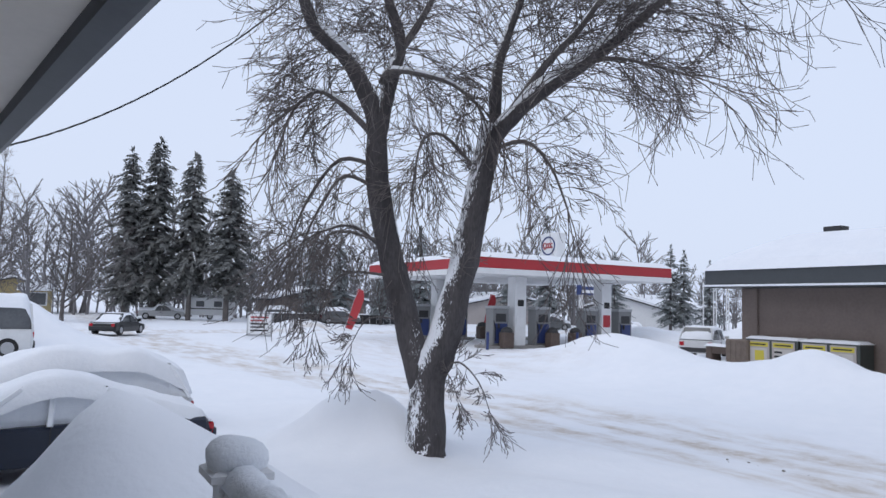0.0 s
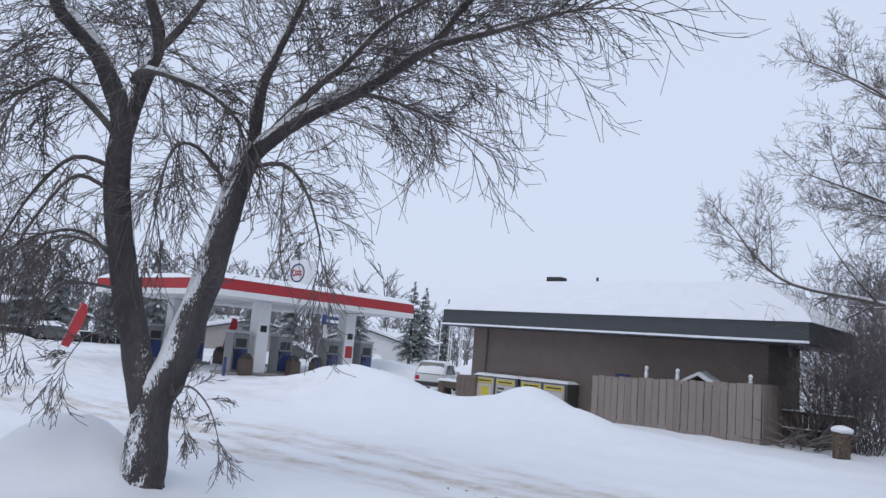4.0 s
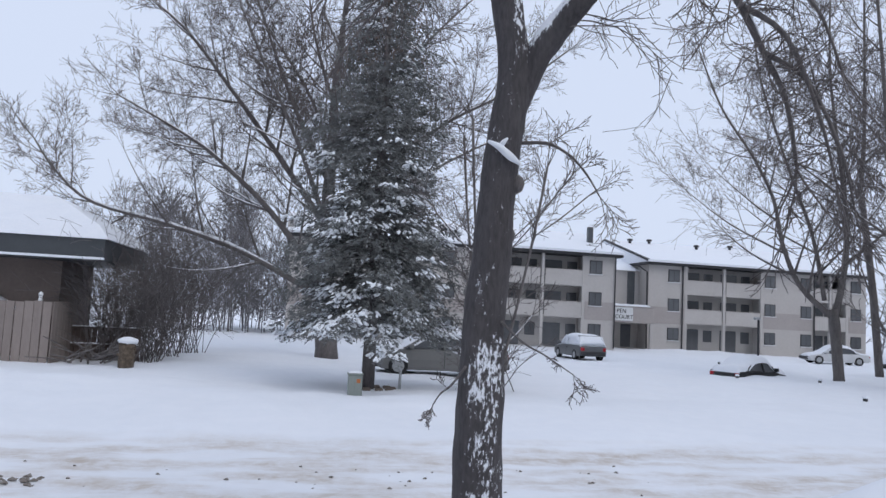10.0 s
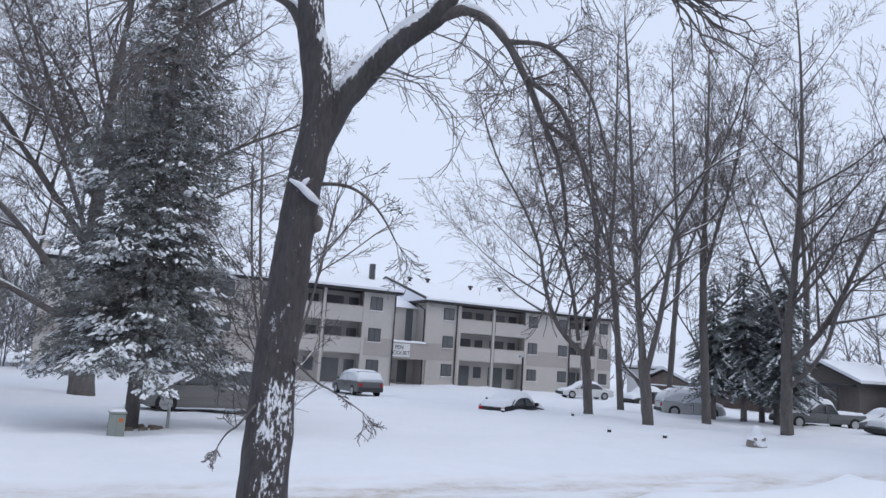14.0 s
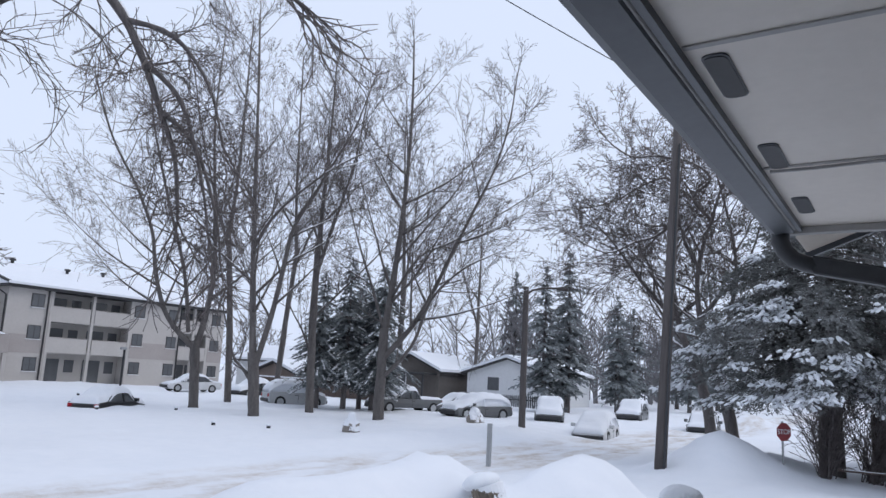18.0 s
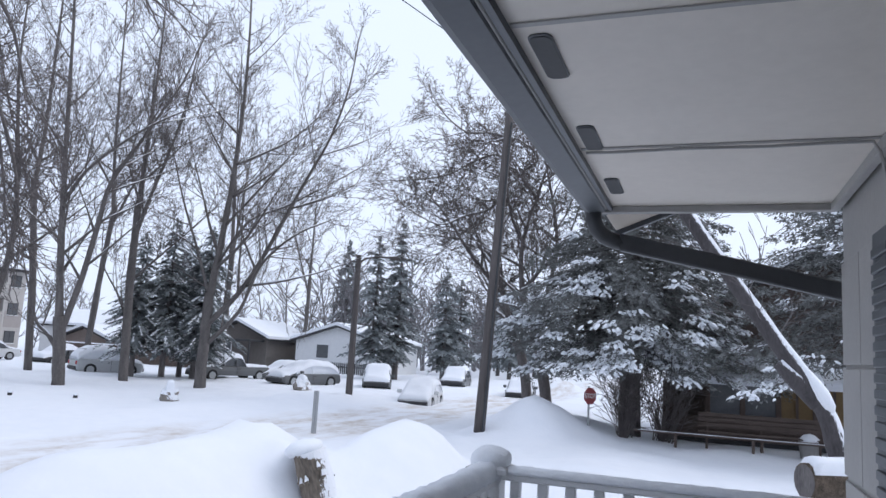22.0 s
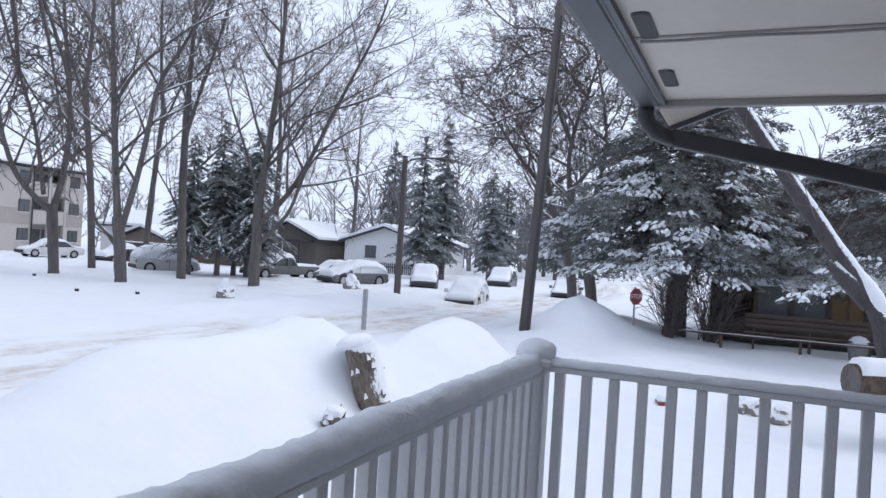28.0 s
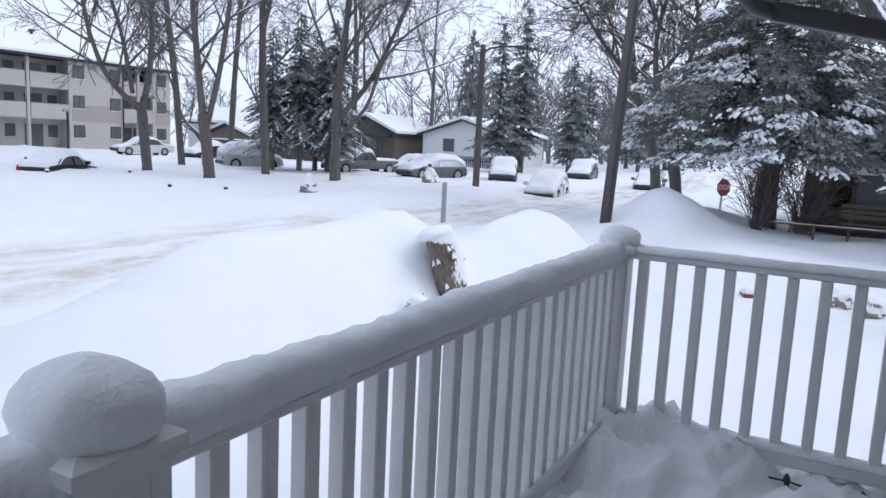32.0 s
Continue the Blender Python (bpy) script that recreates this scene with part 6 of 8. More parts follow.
# ---- far woods: too many to count ----
def far_woods(name, spots, seed, label, thick=1.0, stem_r=0.2, limbs=24):
    rnd.seed(seed)
    protos = []
    for k in range(4):
        sh = Shape()
        stem = smooth_path([(0, 0, 0), (rnd.gauss(0, 0.4), rnd.gauss(0, 0.4), 5), (rnd.gauss(0, 0.8), rnd.gauss(0, 0.8), 11)], 4)
        thin_tube(sh.v, sh.f, stem, stem_r, stem_r * 0.25, 5)
        for j in range(limbs):
            i = rnd.randrange(2, len(stem))
            a = rnd.uniform(0, 6.28)
            d = Vector((math.cos(a), math.sin(a), rnd.uniform(0.3, 1.6))).normalized() * rnd.uniform(1.2, 3.4)
            mid, tip = stem[i] + d * 0.5 + Vector((0, 0, 0.1)), stem[i] + d + Vector((0, 0, 0.5))
            thin_tube(sh.v, sh.f, [stem[i], mid, tip], 0.08 * thick, 0.04 * thick)
            for q in (mid, mid.lerp(tip, 0.3), mid.lerp(tip, 0.6)):
                e = (d.normalized() + Vector((rnd.gauss(0, 0.5), rnd.gauss(0, 0.5), rnd.gauss(0.2, 0.4)))) * rnd.uniform(0.4, 1.1)
                thin_tube(sh.v, sh.f, [q, q + e], 0.05 * thick, 0.035 * thick)
        protos.append((np.array(sh.v), np.array([f for f in sh.f])))
    allv, allf, k = [], [], 0
    for x, y, s in spots:
        v, f = protos[rnd.randrange(4)]
        a = rnd.uniform(0, 6.28)
        R = np.array([[math.cos(a), -math.sin(a), 0], [math.sin(a), math.cos(a), 0], [0, 0, 1]]) * s
        allv.append(v @ R.T + np.array([x, y, -0.2]))
        allf.append(f + k)
        k += len(v)
    me = bpy.data.meshes.new(name)
    me.from_pydata(np.concatenate(allv).tolist(), [], np.concatenate(allf).tolist())
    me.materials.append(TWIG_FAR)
    ob = new(name, me)
    return tagged(ob, label, "woods", kind="stuff")


rnd.seed(5)
spots = []
for x0, y0, x1, y1, n, depth, s0 in ((-140, -45, -112, 8, 70, 16, 1.35), (-118, 8, -84, 78, 165, 14, 0.95), (-84, 70, -52, 92, 60, 14, 0.62), (55, 95, 120, 60, 60, 14, 0.75), (75, 42, 140, 34, 100, 10, 0.95), (62, -8, 150, -4, 50, 9, 0.95), (140, 6, 160, 26, 20, 8, 1.0)):
    for k in range(n):
        t = (k + rnd.random()) / n
        spots.append((x0 + (x1 - x0) * t + rnd.gauss(0, depth * 0.4), y0 + (y1 - y0) * t + rnd.gauss(0, depth * 0.4), s0 * rnd.uniform(0.65, 1.15)))
for k in range(70):
    t = rnd.random()
    spots.append((-122 + 36 * t + rnd.gauss(0, 5), -6 + 74 * t + rnd.gauss(0, 5), rnd.uniform(0.3, 0.5)))
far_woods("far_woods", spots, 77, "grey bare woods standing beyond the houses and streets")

near = []
for k in range(85):
    near.append((rnd.uniform(-15.8, 0.4), rnd.uniform(58, 76), rnd.uniform(0.45, 0.95)))
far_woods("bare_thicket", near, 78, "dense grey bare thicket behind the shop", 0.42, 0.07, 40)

# ---- the porch: rail, deck, soffit trim, gutter ----
deck = solo("deck", Shape().box((-1.98, -0.8, DECK - 0.25), (3.2, 0.98, DECK - 0.004)), CONCRETE, "porch deck boards under trodden snow", "deck", kind="structure")
def rail_snow(pts, seed, r=0.07, wide=0.05):
    """A ridge of fresh snow lying on a rail, a little lumpy."""
    a, b = Vector(pts[0]), Vector(pts[-1])
    d = (b - a).normalized()
    side = Vector((-d.y, d.x, 0))
    n, m, rings = int((b - a).length * 46), 16, []
    for i in range(n + 1):
        p, ring = a.lerp(b, i / n), []
        s = 46.0 * i / n * (b - a).length
        for j in range(m):
            q = 2 * math.pi * j / m
            k = 1 + 0.13 * noise.noise(Vector((s * 0.055, seed, 0))) + 0.07 * noise.noise(Vector((s * 0.22, seed, 3 + math.sin(q)))) + 0.13 * noise.noise(Vector((s * 0.45, math.cos(q) * 2, seed + math.sin(q) * 2))) + 0.10 * noise.noise(Vector((s * 1.1, math.cos(q) * 4, seed + math.sin(q) * 4)))
            h = 1.45 * r * k * math.sin(q) ** 0.8 if math.sin(q) > 0 else -0.008
            ring.append(p + side * (wide * k * math.copysign(abs(math.cos(q)) ** 0.8, math.cos(q))) + Vector((0, 0, 0.006 + h)))
        rings.append(ring)
    return Shape().loft(rings)


def newel(x, y, wide=1.0, high=1.0):
    name, tall = "newel_post", 1.0
    p = thing(name, (x, y, DECK), "square grey porch post with a dome of snow on its cap", "post", "porch posts")
    part("shaft", Shape().box((-0.052, -0.052, -0.2), (0.052, 0.052, 0.945 * tall), 0.006), RAIL_PAINT, p)
    part("cap", Shape().loft([[(sx * s, sy * s, z) for sx, sy in ((-1, -1), (1, -1), (1, 1), (-1, 1))] for s, z in ((0.058, 0.925), (0.062, 0.95), (0.086, 0.956), (0.086, 0.976), (0.05, 0.995))]), RAIL_PAINT, p)
    rings = []
    for s, z in ((0.074, 0.0), (0.088, 0.018), (0.094, 0.045), (0.090, 0.07), (0.076, 0.093), (0.05, 0.110), (0.025, 0.118), (0.004, 0.121)):
        ring = []
        for a in [2 * math.pi * j / 36 for j in range(36)]:
            k = 1 + 0.07 * noise.noise(Vector((math.cos(a) * 1.3 + x, math.sin(a) * 1.3, z * 14))) + 0.02 * noise.noise(Vector((math.cos(a) * 3 + x, math.sin(a) * 3, z * 30)))
            ring.append((s * wide * k * math.copysign(abs(math.cos(a)) ** 0.75, math.cos(a)), s * wide * k * math.copysign(abs(math.sin(a)) ** 0.75, math.sin(a)), 0.972 + z * high * (1 + 0.12 * noise.noise(Vector((s * math.cos(a) * 14, s * math.sin(a) * 14, x))))))
        rings.append(ring)
    part("snow_dome", Shape().loft(rings), SNOW_LOOSE, p, "dome of snow", smooth=True)
    return p


NEWELS = ((3.05, RAIL_Y), (0.575, RAIL_Y), (-1.83, RAIL_Y))
for x, y in NEWELS:
    newel(x, y, *((0.9, 0.72) if x > 2 else (0.95, 0.95) if x > 0 else (0.92, 0.8)))


def railing(a, b, seed, first, depth=0.043, z=0.905):
    a, b = Vector((*a, 0)), Vector((*b, 0))
    d = (b - a).normalized()
    ln = (b - a).length
    turn = math.degrees(math.atan2(d.y, d.x))
    r = thing("porch_railing", pose(a.x, a.y, DECK, 0, 0, turn), "grey vinyl porch railing with snow lying on the top rail", "railing", "porch railings")
    part("top_rail", Shape().box((0.05, -0.042, z), (ln - 0.05, 0.042, z + 0.03), 0.008), RAIL_PAINT, r)
    part("bottom_rail", Shape().box((0.05, -0.028, 0.185), (ln - 0.05, 0.028, 0.24), 0.006), RAIL_PAINT, r)
    bal = Shape().box((-0.0205, -0.0205, 0.241), (0.0205, 0.0205, z - 0.001), 0.004).mesh("baluster", RAIL_PAINT)
    for k in range(int((ln - first - 0.07) / 0.1135) + 1):
        part("baluster", bal, RAIL_PAINT, r, at=pose(first + 0.1135 * k, 0, 0))
    part("rail_snow", rail_snow(((0.04, 0, z + 0.03), (ln - 0.04, 0, z + 0.03)), seed, depth), SNOW_LOOSE, r, "rounded ridge of snow", smooth=True)
    part("lower_snow", rail_snow(((0.06, 0, 0.24), (ln - 0.06, 0, 0.24)), seed + 3, 0.016, 0.032), SNOW_LOOSE, r, smooth=True)


railing((0.575, RAIL_Y), (3.05, RAIL_Y), 1.0, 0.095)
railing((-1.83, RAIL_Y), (0.575, RAIL_Y), 2.0, 0.09)
railing((3.05, RAIL_Y), (3.05, -0.75), 4.0, 0.11, 0.014, 0.93)
ds = Shape()
gridv, nxx, nyy = [], 150, 60
for i in range(nxx + 1):
    for j in range(nyy + 1):
        x, y = -1.8 + 4.98 * i / nxx, -0.79 + 1.7 * j / nyy
        e = 0.10 * max(0.0, 1 - (3.05 - x) / 0.9) + 0.03 * math.exp(-((x - 2.82) ** 2 / 0.05 + (y - 0.62) ** 2 / 0.07)) + 0.05 * math.exp(-((x - 2.5) ** 2 / 0.12 + (y - 0.35) ** 2 / 0.05)) + 0.06 * max(0.0, (y - 0.3) / 0.5)
        w = Vector((x * 4.2 + 0.8 * noise.noise(Vector((x * 3, y * 3, 7))), y * 4.2, 2))
        trod = 0.12 * noise.noise(w) - 0.07 * abs(noise.noise(w * 2.1)) + 0.05 * abs(noise.noise(w * 3.3)) + 0.022 * noise.noise(w * 7.0)
        z = max(DECK + 0.012, DECK + 0.085 + e + trod)
        gridv.append((x, y, z))
idx = lambda i, j: i * (nyy + 1) + j
ds.add(gridv, [(idx(i, j), idx(i + 1, j), idx(i + 1, j + 1), idx(i, j + 1)) for i in range(nxx) for j in range(nyy)])
solo("deck_snow", ds, SNOW_LOOSE, "trodden lumpy snow lying on the porch deck", "snow", smooth=True, kind="stuff")
strip = thing("string_lights", (3.05, 0.4, DECK), "row of dark light bulbs lying along the deck edge", "string lights")
for k in range(6):
    y = 0.22 - 0.13 * k
    lie = Vector((0.5, 0.25 - 0.17 * (k % 3), 0.8)).normalized()
    c = Vector((-0.10, y - 0.4, 0.15))
    bulb = part("bulb", Shape().tube([c, c + lie * 0.012, c + lie * 0.028, c + lie * 0.04], [0.009, 0.014, 0.011, 0.003], 9), DARK, strip, smooth=True)
    part("socket", Shape().tube([c - lie * 0.03, c], 0.009, 8), DARK, bulb)
part("wire", Shape().tube([(-0.09 + 0.012 * math.sin(2.3 * k), -0.18 - 0.065 * k, 0.15 - 0.012 * math.cos(1.7 * k)) for k in range(13)], 0.004, 5), DARK, strip)
# soffit vents, seams and trim
for x in (0.3, 1.28, 2.165, 3.04, 3.925, -0.6):
    v = thing("soffit_vent", (x, 0.455, SOFFIT_Z), "dark oblong vent let into the soffit", "vent", "soffit vents")
    pts = []
    for k in range(20):
        a = 2 * math.pi * k / 20
        cx, cy = math.copysign(0.13, math.cos(a)), 0.0
        pts.append((cx + 0.035 * math.cos(a), 0.034 * math.copysign(abs(math.sin(a)) ** 0.6, math.sin(a))))
    part("frame", Shape().loft([[(px_ * 1.06, py_ * 1.12, z) for px_, py_ in pts] for z in (-0.006, -0.0005)]), GUTTER, v)
    part("screen", Shape().loft([[(px_, py_, z) for px_, py_ in pts] for z in (-0.009, -0.0065)]), DARK, v)
for x in (1.92, 3.2, 0.6, -0.7):
    solo("trim_seam", Shape().box((x - 0.012, -0.8, SOFFIT_Z - 0.006), (x + 0.012, EAVE_Y - 0.12, SOFFIT_Z - 0.0005)), SIDING, "thin seam strip across the soffit", "trim", kind="structure")
solo("trim_inner", Shape().box((LEFT_X, 0.555, SOFFIT_Z - 0.025), (4.45, 0.60, SOFFIT_Z - 0.0005), 0.004), SIDING, "grey trim board along the soffit edge", "trim", kind="structure")
solo("trim_end", Shape().box((4.455, -0.70, SOFFIT_Z - 0.04), (4.515, 0.60, SOFFIT_Z - 0.0005), 0.004), SIDING, "grey trim board closing the soffit end", "trim", kind="structure")
solo("trim_wall", Shape().box((-9.0, -0.706, SOFFIT_Z - 0.05), (4.45, -0.665, SOFFIT_Z - 0.0007), 0.004), SIDING, "grey trim where the wall meets the soffit", "trim", kind="structure")
cable = thing("soffit_cable", (3.2, 0, SOFFIT_Z), "thin cable clipped along the soffit seam", "cable")
part("wire", Shape().tube([(0.02 + 0.008 * math.sin(k), 0.5 - 0.095 * k, -0.014) for k in range(13)] + [(0.0, -0.66, -0.06), (0.0, -0.69, -0.2), (0.0, -0.695, -0.6)], 0.007, 6), SIDING, cable)
gutter = thing("gutter", (0, EAVE_Y, SOFFIT_Z), "charcoal metal gutter along the porch eave", "gutter")
gp = [(-0.07, -0.035), (0.02, -0.05), (0.065, -0.02), (0.08, 0.06), (0.08, 0.085), (-0.09, 0.085), (-0.09, 0.0)]
part("trough", Shape().loft([[(x, y + o, z) for y, z in gp] for x, o in ((-9.2, -1.36), (-6.2, -0.82), (LEFT_X, 0.0), (4.56, 0.0))]), GUTTER, gutter)
part("fascia_board", Shape().box((LEFT_X, -0.115, -0.03), (4.56, -0.092, 0.12)), GUTTER, gutter)
part("elbow", Shape().tube([(4.46, 0.0, 0.0), (4.46, 0.0, -0.08), (4.47, -0.02, -0.135), (4.49, -0.06, -0.18), (4.52, -0.12, -0.205), (4.535, -0.2, -0.225)], [0.05, 0.05, 0.05, 0.049, 0.048, 0.046], 12), PIPE, gutter, smooth=True)
part("downspout", Shape().loft([[(x + q, y, z + w) for q, w in ((-0.033, -0.052), (0.033, -0.052), (0.042, -0.042), (0.042, 0.042), (0.033, 0.052), (-0.033, 0.052), (-0.042, 0.042), (-0.042, -0.042))] for x, y, z in ((4.525, -0.16, -0.215), (4.575, -0.80, -0.35), (4.625, -1.42, -0.485))]), PIPE, gutter)
part("snow_lip", Shape().drift(LEFT_X, 4.56, -0.1, 0.07, lambda x, y: 0.085, 0.07, 40, 4, 2.0, 0.05), SNOW, gutter)
RAKE = 0.40  # rise of the gable end's overhang per metre
solo("ceiling_overhang", Shape().loft([[(x, EAVE_Y - 0.06, SOFFIT_Z - 0.03 + up), (x, -4.5, SOFFIT_Z - 0.03 + up + RAKE * 5.08)] for x, up in ((4.52, 0.0), (5.14, 0.0), (5.14, 0.05), (4.52, 0.05))]), SOFFIT, "sloping underside of the roof's end overhang", "ceiling", kind="structure")
solo("trim_rake", Shape().loft([[(x, y, SOFFIT_Z - 0.07 + q + RAKE * (EAVE_Y - 0.05 - y)) for x, q in ((5.143, 0.0), (5.185, 0.0), (5.185, 0.15), (5.143, 0.15))] for y in (EAVE_Y - 0.05, -4.5)]), GUTTER, "dark rake board along the gable end", "trim", kind="structure")
shutter = thing("window_shutter", (3.09, -0.70, 1.3), "dark louvred shutter beside a window on the house wall", "shutter")
part("frame", Shape().box((0.0, 0.0, 0.0), (0.36, 0.03, 1.75), 0.006), GUTTER, shutter)
for k in range(26):
    part("louvre", Shape().box((0.04, 0.026, 0.06 + 0.063 * k), (0.32, 0.045, 0.10 + 0.063 * k), 0.004), GUTTER, shutter)
win1 = thing("window_1", (1.62, -0.70, 1.35), "dark house window beside the shutter", "window", kind="structure")
part("window_frame", Shape().box((0, 0.0, 0), (1.4, 0.04, 1.65), 0.008), WHITE, win1)
part("pane", Shape().box((0.07, 0.042, 0.07), (1.33, 0.05, 1.58)), GLASS, win1)


# ---- vehicles ----
def wheel(parent, x, y, r=0.33):
    w = part("wheel", Shape().tube([(x, y - 0.11, r), (x, y + 0.11, r)], r, 18), RUBBER, parent)
    s = 1 if y > 0 else -1
    part("rim", Shape().turned([(0.0, 0), (r * 0.62, 0.0), (r * 0.66, -0.02), (r * 0.66, -0.05)], n=14), STEEL, w, at=pose(x, y + s * 0.113, r, -90 * s, 0, 0))


def vehicle(name, at, label, body, style="sedan", length=4.6, width=1.8, height=1.45, snow=0.15, group="", plough=False, bury=0.0, glass_snow=False):
    """A parked vehicle, nose towards +x, with its lying snow."""
    v = thing(name, at, label, "truck" if style == "pickup" else "van" if style in ("van", "minivan") else "car", group)
    L, W, Hh = length / 2, width / 2, height
    belt = 0.58 * Hh if style not in ("van",) else 0.52 * Hh
    if style == "sedan":
        low = [(-L, 0.45, belt * 0.86), (-L + 0.12, 0.28, belt * 1.03), (-L + 0.9, 0.22, belt * 1.06), (0.2, 0.2, belt), (L - 1.25, 0.2, belt * 0.98), (L - 0.25, 0.24, belt * 0.8), (L, 0.4, belt * 0.62)]
        top = [(-L + 0.75, 0), (-L + 1.45, 0.93), (-0.2, 1.0), (0.35, 0.97), (L - 1.15, 0)]
    elif style in ("suv", "hatch", "minivan"):
        low = [(-L, 0.45, belt * 0.95), (-L + 0.1, 0.3, belt * 1.02), (-L + 0.9, 0.24, belt * 1.02), (0.2, 0.24, belt), (L - 1.2, 0.24, belt * 0.99), (L - 0.2, 0.26, belt * 0.86), (L, 0.42, belt * 0.66)]
        top = [(-L + 0.08, 0), (-L + 0.42, 0.94), (-0.3, 1.0), (0.4, 0.96), (L - (1.05 if style != "minivan" else 0.8), 0)]
    elif style == "van":
        low = [(-L, 0.4, belt), (-L + 0.1, 0.3, belt), (-0.5, 0.3, belt), (L - 0.9, 0.3, belt), (L - 0.2, 0.3, belt * 0.85), (L, 0.45, belt * 0.6)]
        top = [(-L + 0.05, 0), (-L + 0.15, 0.97), (-0.3, 1.0), (L - 1.2, 0.97), (L - 0.35, 0)]
    else:
        low = [(-L, 0.5, belt), (-L + 0.1, 0.4, belt), (-0.6, 0.36, belt), (0.2, 0.36, belt), (L - 1.2, 0.36, belt), (L - 0.15, 0.38, belt * 0.9), (L, 0.5, belt * 0.66)]
        top = [(-0.75, 0), (-0.55, 0.97), (0.1, 1.0), (0.5, 0.97), (L - 1.3, 0)]

    def section(x, z0, z1, w):
        return [(x, -w * 0.97, z0), (x, -w, z0 + 0.12), (x, -w * 1.0, (z0 + z1) / 2), (x, -w * 0.95, z1 - 0.04), (x, -w * 0.88, z1), (x, w * 0.88, z1), (x, w * 0.95, z1 - 0.04), (x, w, (z0 + z1) / 2), (x, w, z0 + 0.12), (x, w * 0.97, z0)]
    rings = []
    for i, (x, z0, z1) in enumerate(low):
        rings.append(section(x, z0, z1, W * (0.9 if i in (0, len(low) - 1) else 1.0)))
    part("body", Shape().loft(rings), body, v)
    cab = [section(x, belt * 0.97 - 0.02, belt + max(0.03, (Hh - belt) * k), W * (0.93 - 0.16 * k)) for x, k in top]
    part("greenhouse", Shape().loft(cab), SNOW_LOOSE if glass_snow else GLASS, v, "windows")
    xr = [x for x, k in top if k > 0.9]
    part("roof", Shape().loft([[(x, -W * 0.78, belt + (Hh - belt) * k - 0.05), (x, -W * 0.74, belt + (Hh - belt) * k + 0.02), (x, W * 0.74, belt + (Hh - belt) * k + 0.02), (x, W * 0.78, belt + (Hh - belt) * k - 0.05)] for x, k in top if k > 0.9]), body, v)
    for s in (-1, 1):
        for a, b in zip(top[:-1], top[1:]):
            if a[1] == 0 or b[1] == 0:
                part("pillar", Shape().tube([(q[0], s * W * (0.925 - 0.16 * q[1]), belt + (Hh - belt) * q[1] * 0.97) for q in (a, b)], 0.04, 5), SNOW_LOOSE if glass_snow else body, v)
        part("pillar", Shape().tube([(0.0, s * W * 0.925, belt), (-0.03, s * W * 0.77, Hh - 0.03)], 0.045, 5), SNOW_LOOSE if glass_snow else body, v)
        part("mirror", Shape().box((top[-1][0] - 0.35, s * (W + 0.02) - 0.02, belt + 0.02), (top[-1][0] - 0.2, s * (W + 0.2) + 0.02, belt + 0.2), 0.03), body, v)
        part("tail_lamp", Shape().box((-L - 0.01, s * W * 0.78 - 0.13, belt * 0.68), (-L + 0.22, s * W * 0.80 + 0.10, belt * 0.92), 0.02), TAIL_LIGHT, v, "red tail lamp")
        part("head_lamp", Shape().box((L - 0.22, s * W * 0.72 - 0.16, belt * 0.55), (L - 0.02, s * W * 0.72 + 0.14, belt * 0.72), 0.02), STEEL, v, "clear head lamp")
        for x in (-L + 0.85, L - 0.85):
            wheel(v, x, s * (W - 0.1), 0.33 if style in ("sedan", "hatch") else 0.38)
        part("door_seam", Shape().box((-0.02, s * (W + 0.002) - 0.003, 0.35), (0.0, s * (W + 0.002) + 0.003, belt)), DARK, v)
        part("door_handle", Shape().box((-0.25, s * (W + 0.01) - 0.015, belt * 0.82), (-0.08, s * (W + 0.01) + 0.015, belt * 0.86), 0.006), DARK, v)
    part("bumper", Shape().box((-L - 0.06, -W * 0.9, 0.35), (-L + 0.1, W * 0.9, 0.58), 0.04), body if style == "sedan" else DARK, v)
    part("bumper", Shape().box((L - 0.12, -W * 0.88, 0.32), (L + 0.05, W * 0.88, 0.56), 0.04), DARK, v)

    def height_at(x):
        zs = []
        for prof in ([(a, c) for a, b, c in low], [(a, belt + (Hh - belt) * k) for a, k in top]):
            for (xa, za), (xb, zb) in zip(prof[:-1], prof[1:]):
                if xa <= x <= xb:
                    zs.append(za + (zb - za) * (x - xa) / (xb - xa))
        return max(zs) if zs else belt * 0.8
    if snow:
        def low_z(x, y):
            z = sum(height_at(min(L - 0.01, max(-L + 0.01, x + dx))) for dx in ((-0.55, -0.25, 0, 0.25, 0.55) if glass_snow else (-0.2, -0.1, 0, 0.1, 0.2))) / 5
            return z - (0.10 * Hh * max(0.0, abs(y) / W - 0.72) / 0.28 if z > belt * 1.15 else 0.0)
        part("snow_cover", Shape().drift(-L + 0.03, L - 0.03, -W * 0.93, W * 0.93, low_z, snow, 34, 12, L, 0.26, 0.35), SNOW, v, "thick layer of snow", smooth=True)
    return v


